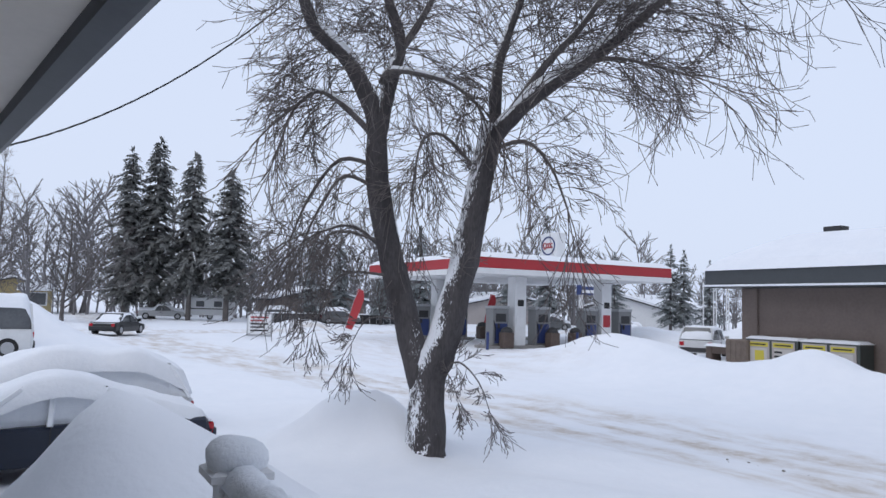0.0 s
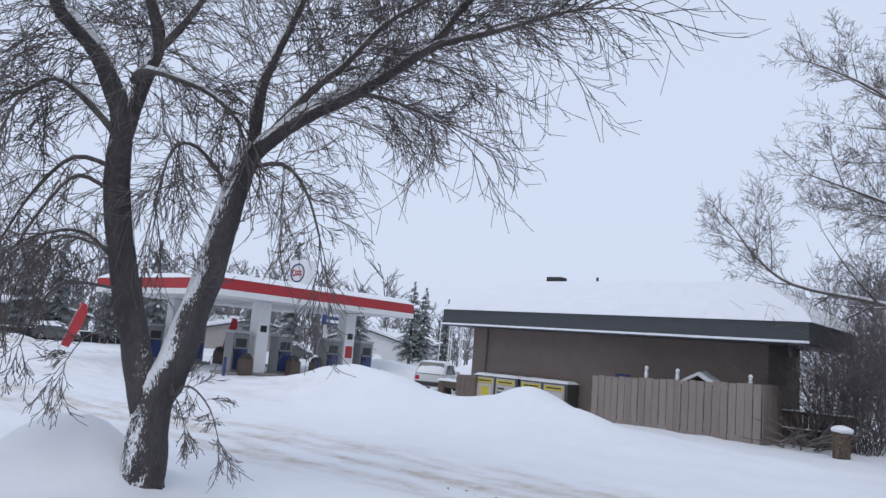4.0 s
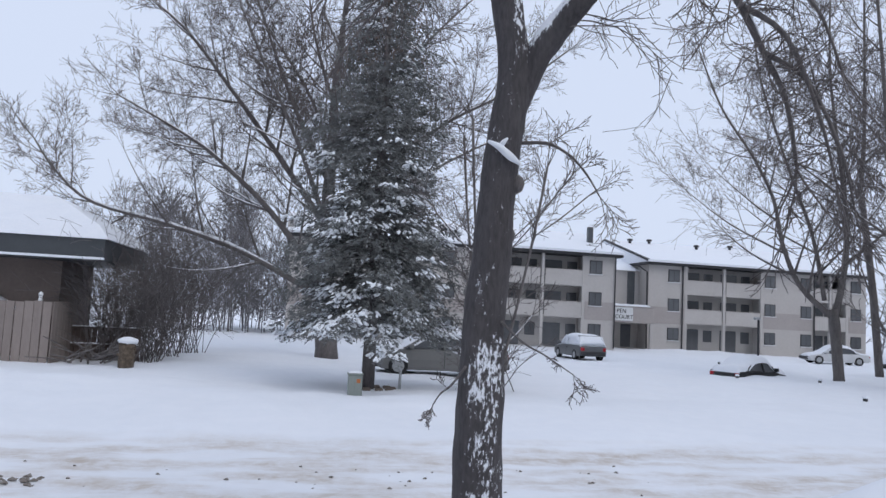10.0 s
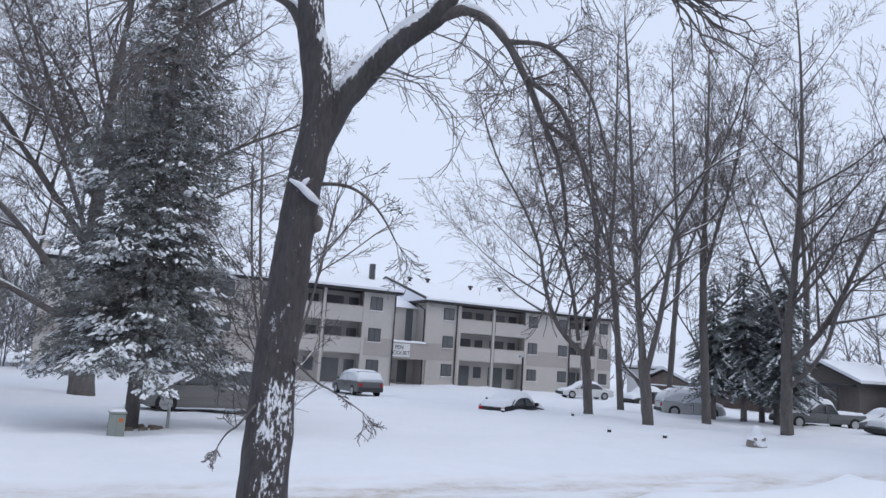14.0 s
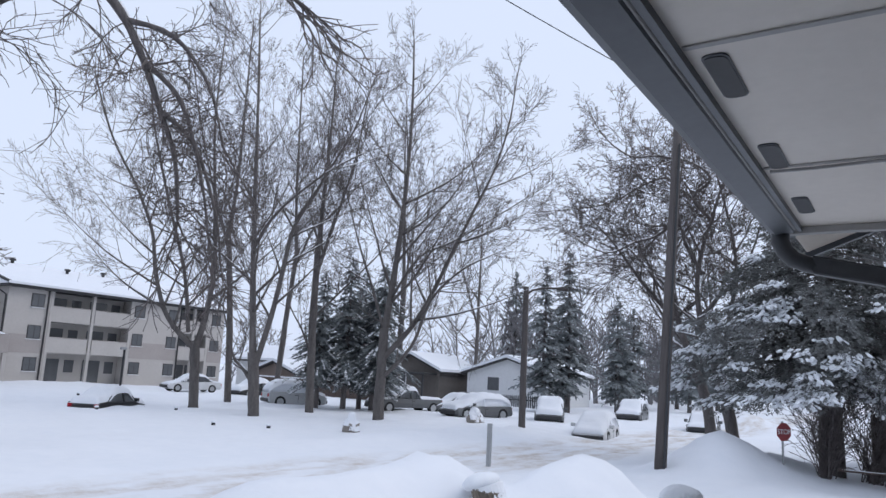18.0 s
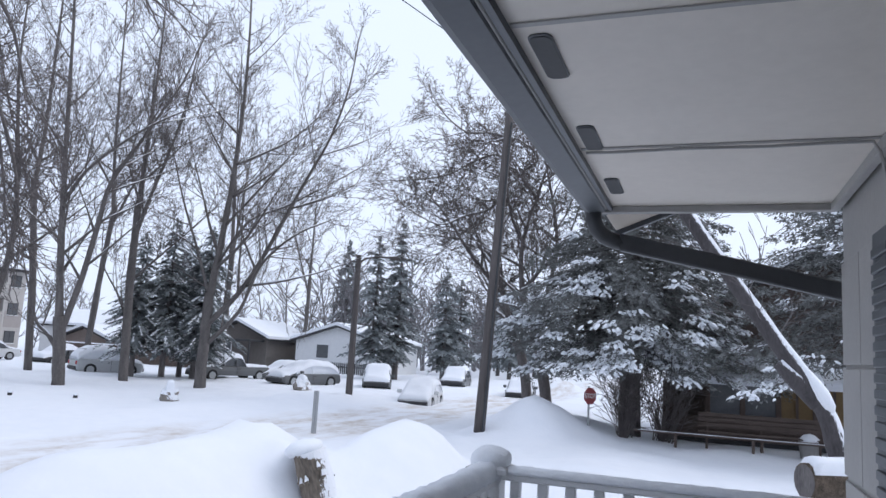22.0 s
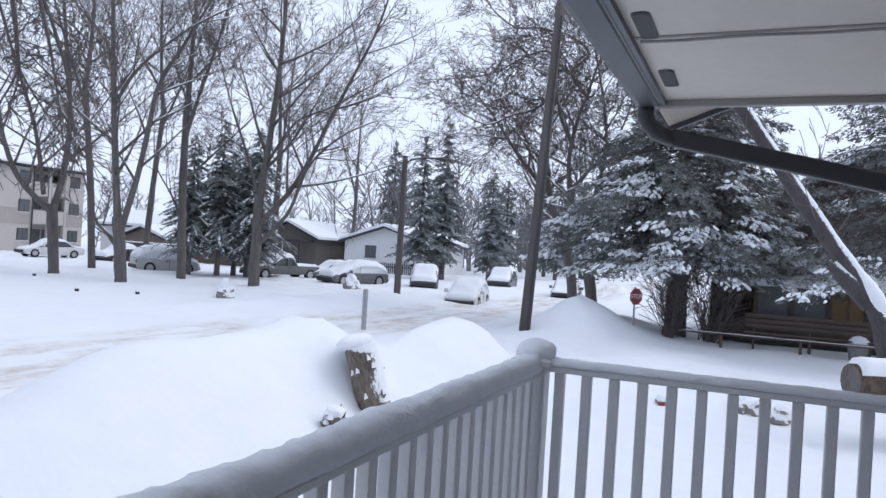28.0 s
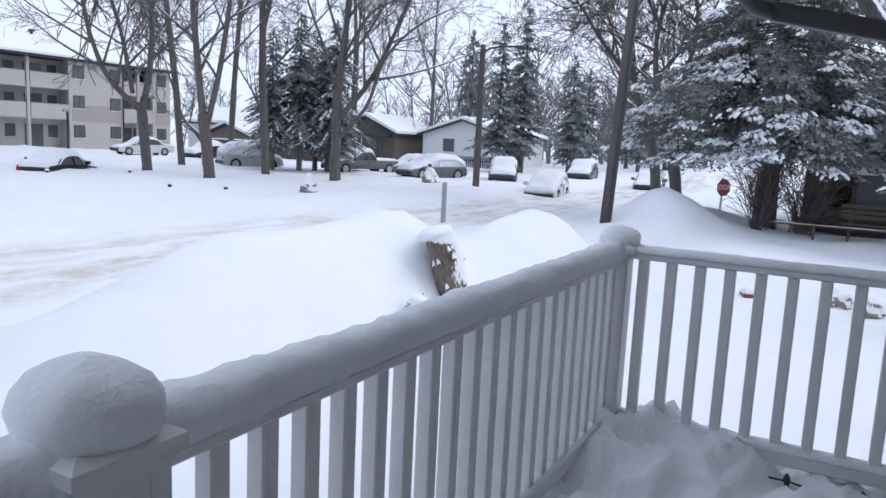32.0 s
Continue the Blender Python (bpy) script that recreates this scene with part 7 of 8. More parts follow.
P_BLACK, P_NAVY, P_WHITE, P_SILVER = paint("black_paint", (0.012, 0.013, 0.015)), paint("navy_paint", (0.012, 0.018, 0.035)), paint("white_car_paint", (0.62, 0.63, 0.64)), paint("silver_paint", (0.42, 0.43, 0.44))
P_GREY, P_TAN = paint("grey_paint", (0.11, 0.115, 0.12)), paint("pewter_paint", (0.17, 0.17, 0.165))
vehicle("parked_sedan", pose(-11.66, 0.55, 0.02, 0, 0, -88), "dark navy sedan buried under thick snow beside the porch", P_NAVY, "sedan", 4.3, 1.78, 1.22, 0.17, glass_snow=True)
vehicle("parked_minivan", pose(-15.11, 0.6, -0.28, 0, 0, -90), "minivan wholly caked in snow beside a dark sedan", P_SILVER, "minivan", 4.9, 1.9, 1.55, 0.26, glass_snow=True)
vehicle("work_van", pose(-32.97, -2.24, 0.05, 0, 0, -90), "white work van with snow heaped on its roof", P_WHITE, "van", 5.2, 1.95, 2.1, 0.35)
vehicle("passing_sedan", pose(-53.39, 5.32, 0.0, 0, 0, 150), "black sedan on the snowy side street", P_BLACK, "sedan", 4.7, 1.8, 1.42, 0.04)
vehicle("white_crossover", pose(-28.49, 33.15, 0.0, 0, 0, 120), "white crossover standing by the filling station", P_WHITE, "suv", 4.5, 1.85, 1.68, 0.06)
vehicle("pickup_truck", pose(5.6, 29.5, ground_z(5.6, 29.5), 0, 0, 182), "pewter four-door truck with snow on its roof", P_TAN, "suv", 5.3, 2.0, 1.8, 0.14)
vehicle("parked_hatchback", pose(17.6, 45.2, ground_z(17.6, 45.2), 0, 0, 92), "dark grey hatchback dusted with snow before the apartments", P_GREY, "hatch", 4.4, 1.8, 1.55, 0.10, glass_snow=True)
vehicle("buried_car", pose(23.5, 35.8, ground_z(23.5, 35.8) - 0.62, 0, 0, 25), "dark car buried deep in a drift", P_BLACK, "sedan", 4.6, 1.8, 1.4, 0.24)
vehicle("white_sedan", pose(41.5, 52.0, ground_z(41.5, 52.0), 0, 0, 165), "white sedan dusted with snow by the apartments", P_WHITE, "sedan", 4.7, 1.82, 1.45, 0.1)
vehicle("dark_car", pose(44.0, 47.0, ground_z(44.0, 47.0) - 0.2, 0, 0, 180), "dark car under a flat layer of snow", P_BLACK, "sedan", 4.6, 1.8, 1.3, 0.3)
vehicle("silver_minivan", pose(38.0, 36.6, ground_z(38.0, 36.6) - 0.2, 0, 0, -28), "silver minivan with snow on roof and windows", P_SILVER, "minivan", 4.2, 1.85, 1.7, 0.22, glass_snow=True)
STREET = "cars parked along the street"
vehicle("parked_car", pose(35.4, 13.6, ground_z(35.4, 13.6) - 0.48, 0, 0, 190), "white minivan wholly covered in snow at the kerb", P_WHITE, "minivan", 4.1, 1.66, 1.46, 0.18, STREET, glass_snow=True)
vehicle("parked_car", pose(44.4, 20.2, ground_z(44.4, 20.2) - 0.22, 0, 0, 203), "dark grey truck with a snow-covered hood facing the street", P_GREY, "suv", 4.4, 1.8, 1.5, 0.2, STREET)
vehicle("parked_car", pose(41.5, 24.0, ground_z(41.5, 24.0) - 0.22, 0, 0, 158), "grey crossover with thick snow on hood and glass", P_GREY, "suv", 4.6, 1.85, 1.48, 0.24, STREET, glass_snow=True)
vehicle("parked_car", pose(46.5, 28.5, ground_z(46.5, 28.5) - 0.22, 0, 0, 150), "grey car with rounded snow on its roof", P_GREY, "sedan", 4.5, 1.8, 1.33, 0.18, STREET)
vehicle("parked_car", pose(42.6, 30.5, ground_z(42.6, 30.5) - 0.22, 0, 0, 160), "grey pickup with snow filling its bed", P_GREY, "pickup", 5.4, 1.95, 1.68, 0.15, STREET)
vehicle("parked_car", pose(55.0, 18.3, ground_z(55.0, 18.3) - 0.22, 0, 0, 190), "grey car covered in snow far along the street", P_GREY, "suv", 4.6, 1.85, 1.53, 0.15, STREET)
vehicle("parked_car", pose(48.3, 11.5, ground_z(48.3, 11.5) - 0.22, 0, 0, 190), "dark sedan dusted with snow beyond the plough pile", P_GREY, "sedan", 4.6, 1.8, 1.30, 0.10, STREET)

# ---- street furniture and yard things ----
pole = thing("utility_pole", (20.8, 6.0, 0), "weathered dark wooden utility pole with a conduit", "pole")
part("shaft", Shape().tube([(-0.04, 0.15, -0.3), (0.03, -0.1, 5), (0.12, -0.42, 11.8)], [0.17, 0.15, 0.11], 14), POLE_WOOD, pole, smooth=True)
part("conduit", Shape().tube([(-0.16, 0.0, 0.0), (-0.1, -0.22, 5), (-0.03, -0.43, 9.5)], 0.035, 8), PIPE, pole)
wire = thing("overhead_wire", (20.8, 6.0, 11.3), "twisted overhead service cable between pole and eave", "cable")
def sagging(a, b, sag, n=26):
    a, b = Vector(a), Vector(b)
    return [a.lerp(b, k / n) - Vector((0, 0, sag * 4 * (k / n) * (1 - k / n))) for k in range(n + 1)]
part("strand", Shape().tube([(p.x - 20.8, p.y - 6.0, p.z - 11.3) for p in sagging((14.2, 11.6, 14.4), (17.9, 3.4, 8.75), 0.12)], 0.014, 5), DARK, wire)
line2 = thing("overhead_wire", (-13.64, 2.28, 6.5), "twisted overhead service cable above the driveway", "cable")
pts = [Vector((-13.80 + 0.025 * max(0.0, y) ** 2, y, 4.965 + 0.42 * y + 0.073 * y * y)) for y in [6.5 - 0.18 * k for k in range(59)]]
for s in (0, 1, 2):
    part("strand", Shape().tube([(p.x + 13.6 + 0.012 * math.cos(k * 1.4 + 2.1 * s), p.y - 2.5, p.z - 6.5 + 0.012 * math.sin(k * 1.4 + 2.1 * s)) for k, p in enumerate(pts)], 0.011, 4), DARK, line2)
lamp = thing("street_lamp", (32.2, 16.1, 0), "dark street lamp post with a curved arm", "street lamp")
part("pole", Shape().tube([(0, 0, -0.2), (0, 0, 7.0)], [0.17, 0.13], 10), POLE_WOOD, lamp)
part("arm", Shape().tube([(0, 0, 6.6), (0.15, -0.3, 6.85), (0.5, -0.9, 6.98), (0.75, -1.4, 6.98)], 0.05, 6), POLE_WOOD, lamp)
part("head", Shape().tube([(0.7, -1.3, 6.97), (0.82, -1.55, 6.96), (0.95, -1.8, 6.92)], [0.06, 0.11, 0.07], 8), POLE_WOOD, lamp)
lot_lamp = thing("lot_post", on_ground(24.7, 36.85), "thin dark post with a small lamp head in the parking lot", "lamp post")
part("pole", Shape().tube([(0, 0, -0.2), (0, 0, 3.1)], 0.06, 8), DARK, lot_lamp)
part("head", Shape().box((-0.25, -0.1, 3.02), (0.1, 0.1, 3.16), 0.02), STEEL, lot_lamp)
stop = thing("stop_sign", pose(23.4, 3.4, -0.06, 0, 0, 52), "red stop sign on a thin steel post", "sign")
part("post", Shape().box((-0.03, -0.02, -0.2), (0.03, 0.02, 1.75), 0.005), STEEL, stop)
oct_pts = [(0.27 * math.cos(radians(22.5 + 45 * k)), 0.27 * math.sin(radians(22.5 + 45 * k))) for k in range(8)]
# plate red is darkened in the paint for the shade and haze on it
plate = part("plate", Shape().loft([[(-0.05 - y, x, 1.45 + z) for x, z in oct_pts] for y in (0.0, 0.012)]), paint("shaded_red", (0.24, 0.03, 0.035)), stop, "red octagon")
part("letters", Shape().text("STOP", 0.2, (-0.066, 0, 1.45), 90, -90, 0.002), WHITE, plate)
sp = thing("sign_post", on_ground(19.85, 11.0), "square grey sign post seen edge on", "post")
part("post", Shape().box((-0.06, -0.06, -0.2), (0.06, 0.06, 1.32), 0.01), STEEL, sp)
part("panel", Shape().box((-0.09, -0.02, 0.3), (0.09, 0.02, 1.3), 0.01), STEEL, sp)


def stump(at, r, h, label, cap=0.22, seed=0.0, mat=LOG, name="log_stump", snow_r=1.25, shift=(0, 0)):
    s = thing(name, at, label, "stump")
    rings = []
    for k in range(9):
        z = h * k / 8
        rings.append([((r + 0.14 * r * noise.noise(Vector((math.cos(a) * 2.2 + seed, math.sin(a) * 2.2, z * 3)))) * math.cos(a), (r + 0.14 * r * noise.noise(Vector((math.cos(a) * 2.2, math.sin(a) * 2.2 + seed, z * 3)))) * math.sin(a), z) for a in [2 * math.pi * j / 18 for j in range(18)]])
    part("wood", Shape().loft(rings), mat, s, smooth=True)
    for k in range(14):
        a = rnd.uniform(0, 6.28)
        z = rnd.uniform(0.15, 0.9) * h
        c = Vector((math.cos(a) * r, math.sin(a) * r, z))
        part("bark_flake", Shape().tube([c, c + Vector((math.cos(a) * 0.03, math.sin(a) * 0.03, 0.05)), c + Vector((math.cos(a + 0.2) * 0.02, math.sin(a + 0.2) * 0.02, 0.11))], [0.02, 0.045, 0.01], 5), mat, s)
    dome = [(r * snow_r * 0.9, -0.02), (r * snow_r, 0.06 * cap / 0.22), (r * snow_r * 0.97, cap * 0.55), (r * 0.75, cap * 0.85), (r * 0.3, cap), (0.01, cap * 1.02)]
    rings = [[(shift[0] + q * (1 + 0.22 * noise.noise(Vector((math.cos(a) * 1.4, math.sin(a) * 1.4, seed + z)))) * math.cos(a), shift[1] + q * (1 + 0.22 * noise.noise(Vector((math.cos(a) * 1.4, math.sin(a) * 1.4, seed + 2 + z)))) * math.sin(a), h + z + (0.07 * noise.noise(Vector((math.cos(a) * 2.5, math.sin(a) * 2.5, seed))) if z < 0.03 else 0)) for a in [2 * math.pi * j / 24 for j in range(24)]] for q, z in dome]
    part("snow_cap", Shape().loft(rings), SNOW_LOOSE, s, "thick cap of snow", smooth=True)
    return s


rnd.seed(11)
LOG_SNOWY = snowy_bark("snow_flecked_log", (0.22, 0.185, 0.15), (0.06, 0.05, 0.042), 0.98)
stump(pose(8.49, 4.44, 0.32, -15, -9, 0), 0.215, 0.86, "rough log end sticking out of a snow bank", 0.15, 1.0, mat=LOG_SNOWY, snow_r=1.1, shift=(0.05, 0.12))
stump(pose(7.49, 4.48, ground_z(7.49, 4.48) - 0.02, 8, 0, 0), 0.1, 0.26, "small rough log end capped with snow", 0.08, 2.0, mat=LOG_SNOWY, snow_r=1.2)
stump(on_ground(-5.8, 27.5), 0.26, 0.9, "short round post capped with snow by the fence", 0.2, 4.0, name="round_stump")
log = thing("cut_log", pose(12.15, -1.55, 0.92, 0, 0, -62), "thick cut log with snow along its top", "log")
part("wood", Shape().tube([(-0.2, 0, 0), (0.6, 0, 0.02), (1.6, 0, 0.0)], [0.26, 0.27, 0.25], 14), LOG, log, smooth=True)
part("end_face", Shape().tube([(-0.212, 0, 0), (-0.204, 0, 0)], 0.24, 14), BARK_GREY, log)
part("snow_cover", Shape().drift(-0.2, 1.6, -0.24, 0.24, lambda x, y: 0.17 - 0.6 * y * y, 0.2, 20, 10, 1.0, 0.15), SNOW, log, smooth=True)
br = thing("red_brick_pile", on_ground(12.75, 1.29, 20, 0.02), "red block with snow on it", "block")
part("block", Shape().box((-0.14, -0.1, -0.05), (0.14, 0.1, 0.10), 0.015), paint("brick_red", (0.22, 0.05, 0.045)), br)
part("snow_cap", Shape().drift(-0.14, 0.14, -0.1, 0.1, lambda x, y: 0.10, 0.09, 8, 6, 0.5, 0.08), SNOW, br, smooth=True)


ROCK = snowy_bark("snow_flecked_rock", (0.33, 0.30, 0.27), (0.15, 0.13, 0.115), 0.88)


def rock(at, s, seed, heap=0.06, tall=0.7, label="rough brown rock half buried in snow"):
    bm = bmesh.new()
    bmesh.ops.create_icosphere(bm, subdivisions=3, radius=1)
    for v in bm.verts:
        v.co *= 1 + 0.28 * noise.noise(v.co * 1.7 + Vector((seed, 0, 0))) + 0.08 * noise.noise(v.co * 6)
        v.co = Vector((v.co.x * s, v.co.y * s * 0.75, v.co.z * s * tall))
    t = thing("rock", at, label, "rock", "garden rocks")
    me = bpy.data.meshes.new("stone")
    bm.to_mesh(me), bm.free()
    me.materials.append(ROCK)
    part("stone", me, ROCK, t)
    part("snow_cap", Shape().drift(-s * 0.55, s * 0.55, -s * 0.38, s * 0.38, lambda x, y: s * (tall - 0.1 - 0.5 * (x * x + y * y) / (s * s)), heap, 10, 8, seed, 0.12), SNOW, t, smooth=True)


rock(on_ground(13.5, 0.0, 0, -0.07), 0.3, 1.0)
rock(on_ground(13.12, -0.5, 0, -0.08), 0.26, 2.0)
rock(on_ground(24.6, 20.3, 40, -0.16), 0.5, 3.0, 0.34, 0.8, "rough boulder heaped with snow on the verge")
rock(on_ground(35.3, 20.5, 10, -0.2), 0.6, 5.0, 0.24, 0.8, "rough boulder heaped with snow on the verge")
ub = thing("utility_box", on_ground(1.66, 20.5), "grey green metal utility box with snow on its lid", "utility box")
part("body", Shape().box((-0.19, -0.18, -0.1), (0.19, 0.18, 0.60), 0.02), GREEN_BOX, ub)
part("lid", Shape().box((-0.21, -0.20, 0.60), (0.21, 0.20, 0.655), 0.015), GREEN_BOX, ub)
part("door", Shape().box((-0.02, -0.195, 0.02), (0.165, -0.182, 0.54), 0.006), GREEN_BOX, ub)
part("warning_label", Shape().box((0.03, -0.202, 0.40), (0.13, -0.197, 0.50)), paint("orange_print", (0.45, 0.14, 0.04)), ub)
part("snow_cap", Shape().drift(-0.2, 0.2, -0.19, 0.19, lambda x, y: 0.655, 0.07, 8, 6, 0.3, 0.08), SNOW, ub, smooth=True)
sp_ring = thing("garden_edging", on_ground(2.46, 23.23), "small ring of edging stones under the spruce", "edging")
for k in range(9):
    a = 2 * math.pi * k / 9
    part("stone", Shape().box((0.55 * math.cos(a) - 0.12, 0.45 * math.sin(a) - 0.1, -0.02), (0.55 * math.cos(a) + 0.12, 0.45 * math.sin(a) + 0.1, 0.16), 0.03), STONE, sp_ring)
yp = thing("yard_hydrant", on_ground(3.26, 23.34), "short bent standpipe beside the spruce", "pipe")
part("pipe", Shape().tube([(0, 0, -0.1), (0, 0, 0.62), (-0.08, 0, 0.72), (-0.2, 0, 0.7)], 0.045, 8), STEEL, yp)
for x, y in ((24.3, 31.4), (21.4, 33.6), (20.6, 24.2), (21.8, 22.3), (27.0, 44.5)):
    q = thing("bollard_stub", on_ground(x, y), "short post top showing above the snow", "post", "lot stubs")
    part("stub", Shape().tube([(0, 0, -0.1), (0, 0, 0.16)], 0.08, 8), DARK, q)
    part("snow_cap", Shape().turned([(0.1, 0.15), (0.11, 0.19), (0.06, 0.24), (0.0, 0.25)], n=10), SNOW, q)


cl = Shape()
rnd.seed(77)
for k in range(120):
    x, y = (-3.8 + rnd.gauss(0, 0.4), 11.2 + rnd.gauss(0, 0.12)) if k < 60 else (rnd.uniform(-9, 6), 11.6 + rnd.gauss(0, 0.6))
    g = rnd.uniform(0.015, 0.055) * (1.0 if k < 60 else 0.6)
    c = Vector((x, y, ground_z(x, y) + g * 0.3))
    lump_tube(cl, [c - Vector((g, 0, 0)), c + Vector((rnd.gauss(0, 0.3) * g, rnd.gauss(0, 0.3) * g, g * 0.2)), c + Vector((g, rnd.gauss(0, 0.5) * g, 0))], [g * 0.4, g * 0.9, g * 0.35], 0.6, 6)
solo("road_clods", cl, material("dirty_clod", (0.14, 0.115, 0.095), 0.95, (0.30, 0.28, 0.26), 9.0, 0.9), "brown frozen dirt clods on the packed road snow", "dirt", kind="stuff")
# ---- shrubs ----
def shrub(at, label, height, spread, stems, seed, mat=TWIG, thin=0.006, counts=(5, 2), group=""):
    rnd.seed(seed)
    s = thing("bare_shrub", at, label, "shrub", group)
    sh = Shape()
    spec = dict(seg=(4, 2, 1, 1), kink=0.13, fall=(-0.05, -0.1, 0.0, 0.0), counts=counts, ratio=0.4, thin=thin, spread=0.7)
    for k in range(stems):
        a = rnd.uniform(0, 6.28)
        sprout(sh, Vector((rnd.gauss(0, spread * 0.2), rnd.gauss(0, spread * 0.2), -0.05)), Vector((math.cos(a) * spread / height, math.sin(a) * spread / height, 1)), height * rnd.uniform(0.6, 1.1), 0.02, 0, spec)
    part("stem_mass", sh, mat, s, "thin bare stems")
    return s


shrub(on_ground(24.5, 2.45), "thicket of thin bare stems under the spruce", 2.4, 0.45, 50, 3)
shrub(on_ground(25.2, 1.2), "thicket of thin bare stems under the spruce", 2.3, 0.8, 46, 4)
BUSH = "tangled bushes by the shop"
for x, y, h, w, n, seed in ((-6.1, 31.4, 5.4, 1.5, 30, 5), (-5.5, 33.0, 5.6, 1.6, 32, 6), (-6.9, 30.6, 4.4, 1.3, 28, 7), (-5.7, 30.2, 2.6, 1.2, 22, 15), (-7.4, 30.3, 4.0, 1.2, 24, 16), (-5.2, 36.5, 6.0, 1.8, 30, 18)):
    shrub(on_ground(x, y), "tall tangled bare bush by the shop corner", h, w, n, seed, TWIG_MID, 0.006, (7, 3), BUSH)
shrub(on_ground(5.96, 23.06), "small bare shrub with stems bent by snow", 2.4, 1.4, 26, 8, TWIG, 0.006)
young = wild_tree(on_ground(6.16, 22.67), "slender young bare tree in the snow", 8.6, 0.4, 5, 0.22, 91, 0.085, dict(fall=(0.05, 0, 0, 0), counts=(4, 2), ratio=0.5, thin=0.008, spread=0.7), 2.2, 1.3, twig=TWIG, limbs_per=2)
pile = thing("brush_pile", on_ground(-7.1, 28.5), "heap of cut branches lying by the fence", "brush pile")
rnd.seed(14)
for k in range(26):
    a, e = rnd.uniform(0, 6.28), rnd.uniform(0.05, 0.7)
    c = Vector((rnd.gauss(0, 0.5), rnd.gauss(0, 0.3), rnd.uniform(0.05, 0.4)))
    d = Vector((math.cos(a) * math.cos(e), math.sin(a) * math.cos(e), math.sin(e)))
    part("branch", Shape().tube([c, c + d * 0.7 + Vector((0, 0, 0.05)), c + d * rnd.uniform(1.1, 2.0)], [0.035, 0.025, 0.012], 5), BARK_GREY, pile)
rf = thing("rail_fence", (-8.6, 30.6, 0), "dark board fence with snow lines behind the brush", "fence")
for k in range(13):
    part("board", Shape().box((0.2 * k, 0, -0.2), (0.2 * k + 0.186, 0.03, 1.2 + 0.03 * (k % 3)), 0.006), BROWN_WOOD, rf)
for z in (0.45, 1.1):
    part("rail", Shape().box((0, -0.05, z), (2.6, -0.004, z + 0.12), 0.01), BROWN_WOOD, rf)
    part("rail_snow", Shape().drift(0, 2.6, -0.06, 0.0, lambda x, y: z + 0.12, 0.05, 20, 2, z, 0.03), SNOW, rf)

# ---- the cabin with its porch and bench ----
cabin = thing("timber_cabin", (26.6, -8.0, 0), "dark brown timber cabin with a glazed porch and snowy lean-to roof", "house")
part("back_wall", Shape().box((1.6, 0, -0.2), (7, 9.0, 3.9)), BROWN_WOOD, cabin)
part("gable", Shape().loft([[(x, 0.0, 3.9), (x, 4.5, 6.5), (x, 9.0, 3.9)] for x in (1.6, 7)]), BROWN_WOOD, cabin)
part("roof_snow", Shape().loft([[(x, -0.6, 3.65), (x, 4.5, 6.58), (x, 9.6, 3.65), (x, 9.6, 3.95), (x, 4.5, 6.92), (x, -0.6, 3.95)] for x in (1.0, 7.5)]), SNOW, cabin)
part("barge_board", Shape().loft([[(x, -0.65, 3.48), (x, 4.5, 6.4), (x, 9.65, 3.48), (x, 9.65, 3.68), (x, 4.5, 6.62), (x, -0.65, 3.68)] for x in (0.96, 1.02)]), DARK, cabin)
part("porch_roof_snow", Shape().loft([[(-0.5, y, 1.95), (1.58, y, 2.7), (1.58, y, 2.95), (-0.5, y, 2.2)] for y in (0.0, 9.2)]), SNOW, cabin, "snow on the lean-to roof")
part("lower_wall", Shape().box((0.0, 0.2, 0.15), (0.12, 9.0, 0.85)), BROWN_WOOD, cabin)
for k in range(5):
    part("board", Shape().box((-0.03, 0.22, 0.18 + 0.13 * k), (-0.003, 8.98, 0.30 + 0.13 * k), 0.006), BROWN_WOOD, cabin)
for k in range(9):
    y = 0.2 + 1.09 * k
    part("post", Shape().box((-0.02, y, 0.85), (0.13, y + 0.16, 1.96), 0.01), BROWN_WOOD, cabin)
    if k < 8:
        if k in (0, 1, 2, 3, 4):
            part("panel", Shape().box((0.05, y + 0.165, 0.86), (0.09, y + 1.085, 1.94)), OCHRE if k in (0, 1, 3, 4) else BROWN_WOOD, cabin, "ochre boarded panel")
            part("batten", Shape().box((0.02, y + 0.58, 0.86), (0.046, y + 0.66, 1.94)), BROWN_WOOD, cabin)
        elif k < 7:
            part("pane", Shape().box((0.06, y + 0.165, 0.86), (0.075, y + 1.085, 1.94)), GLASS, cabin)
part("corner_post", Shape().box((-0.1, 8.95, -0.1), (0.25, 9.35, 2.0), 0.02), BROWN_WOOD, cabin)
part("floor_edge", Shape().box((-0.05, 0.1, 0.0), (1.5, 9.1, 0.145)), DARK, cabin)
bench = thing("garden_bench", (24.2, -3.4, 0.05), "long dark slatted bench standing in the snow", "bench")
for k in range(3):
    part("seat_slat", Shape().box((0.14 * k, 0, 0.46), (0.14 * k + 0.11, 3.6, 0.5), 0.01), BROWN_WOOD, bench)
for k in range(3):
    part("back_slat", Shape().box((0.48 + 0.04 * k, 0, 0.62 + 0.15 * k), (0.52 + 0.04 * k, 3.6, 0.74 + 0.15 * k), 0.01), BROWN_WOOD, bench)
for y in (0.2, 1.75, 3.3):
    for x in (0.02, 0.42):
        part("leg", Shape().box((x, y, -0.1), (x + 0.07, y + 0.07, 0.46), 0.008), BROWN_WOOD, bench)
    part("back_post", Shape().tube([(0.46, y + 0.03, 0.4), (0.62, y + 0.03, 1.06)], 0.035, 6), BROWN_WOOD, bench)
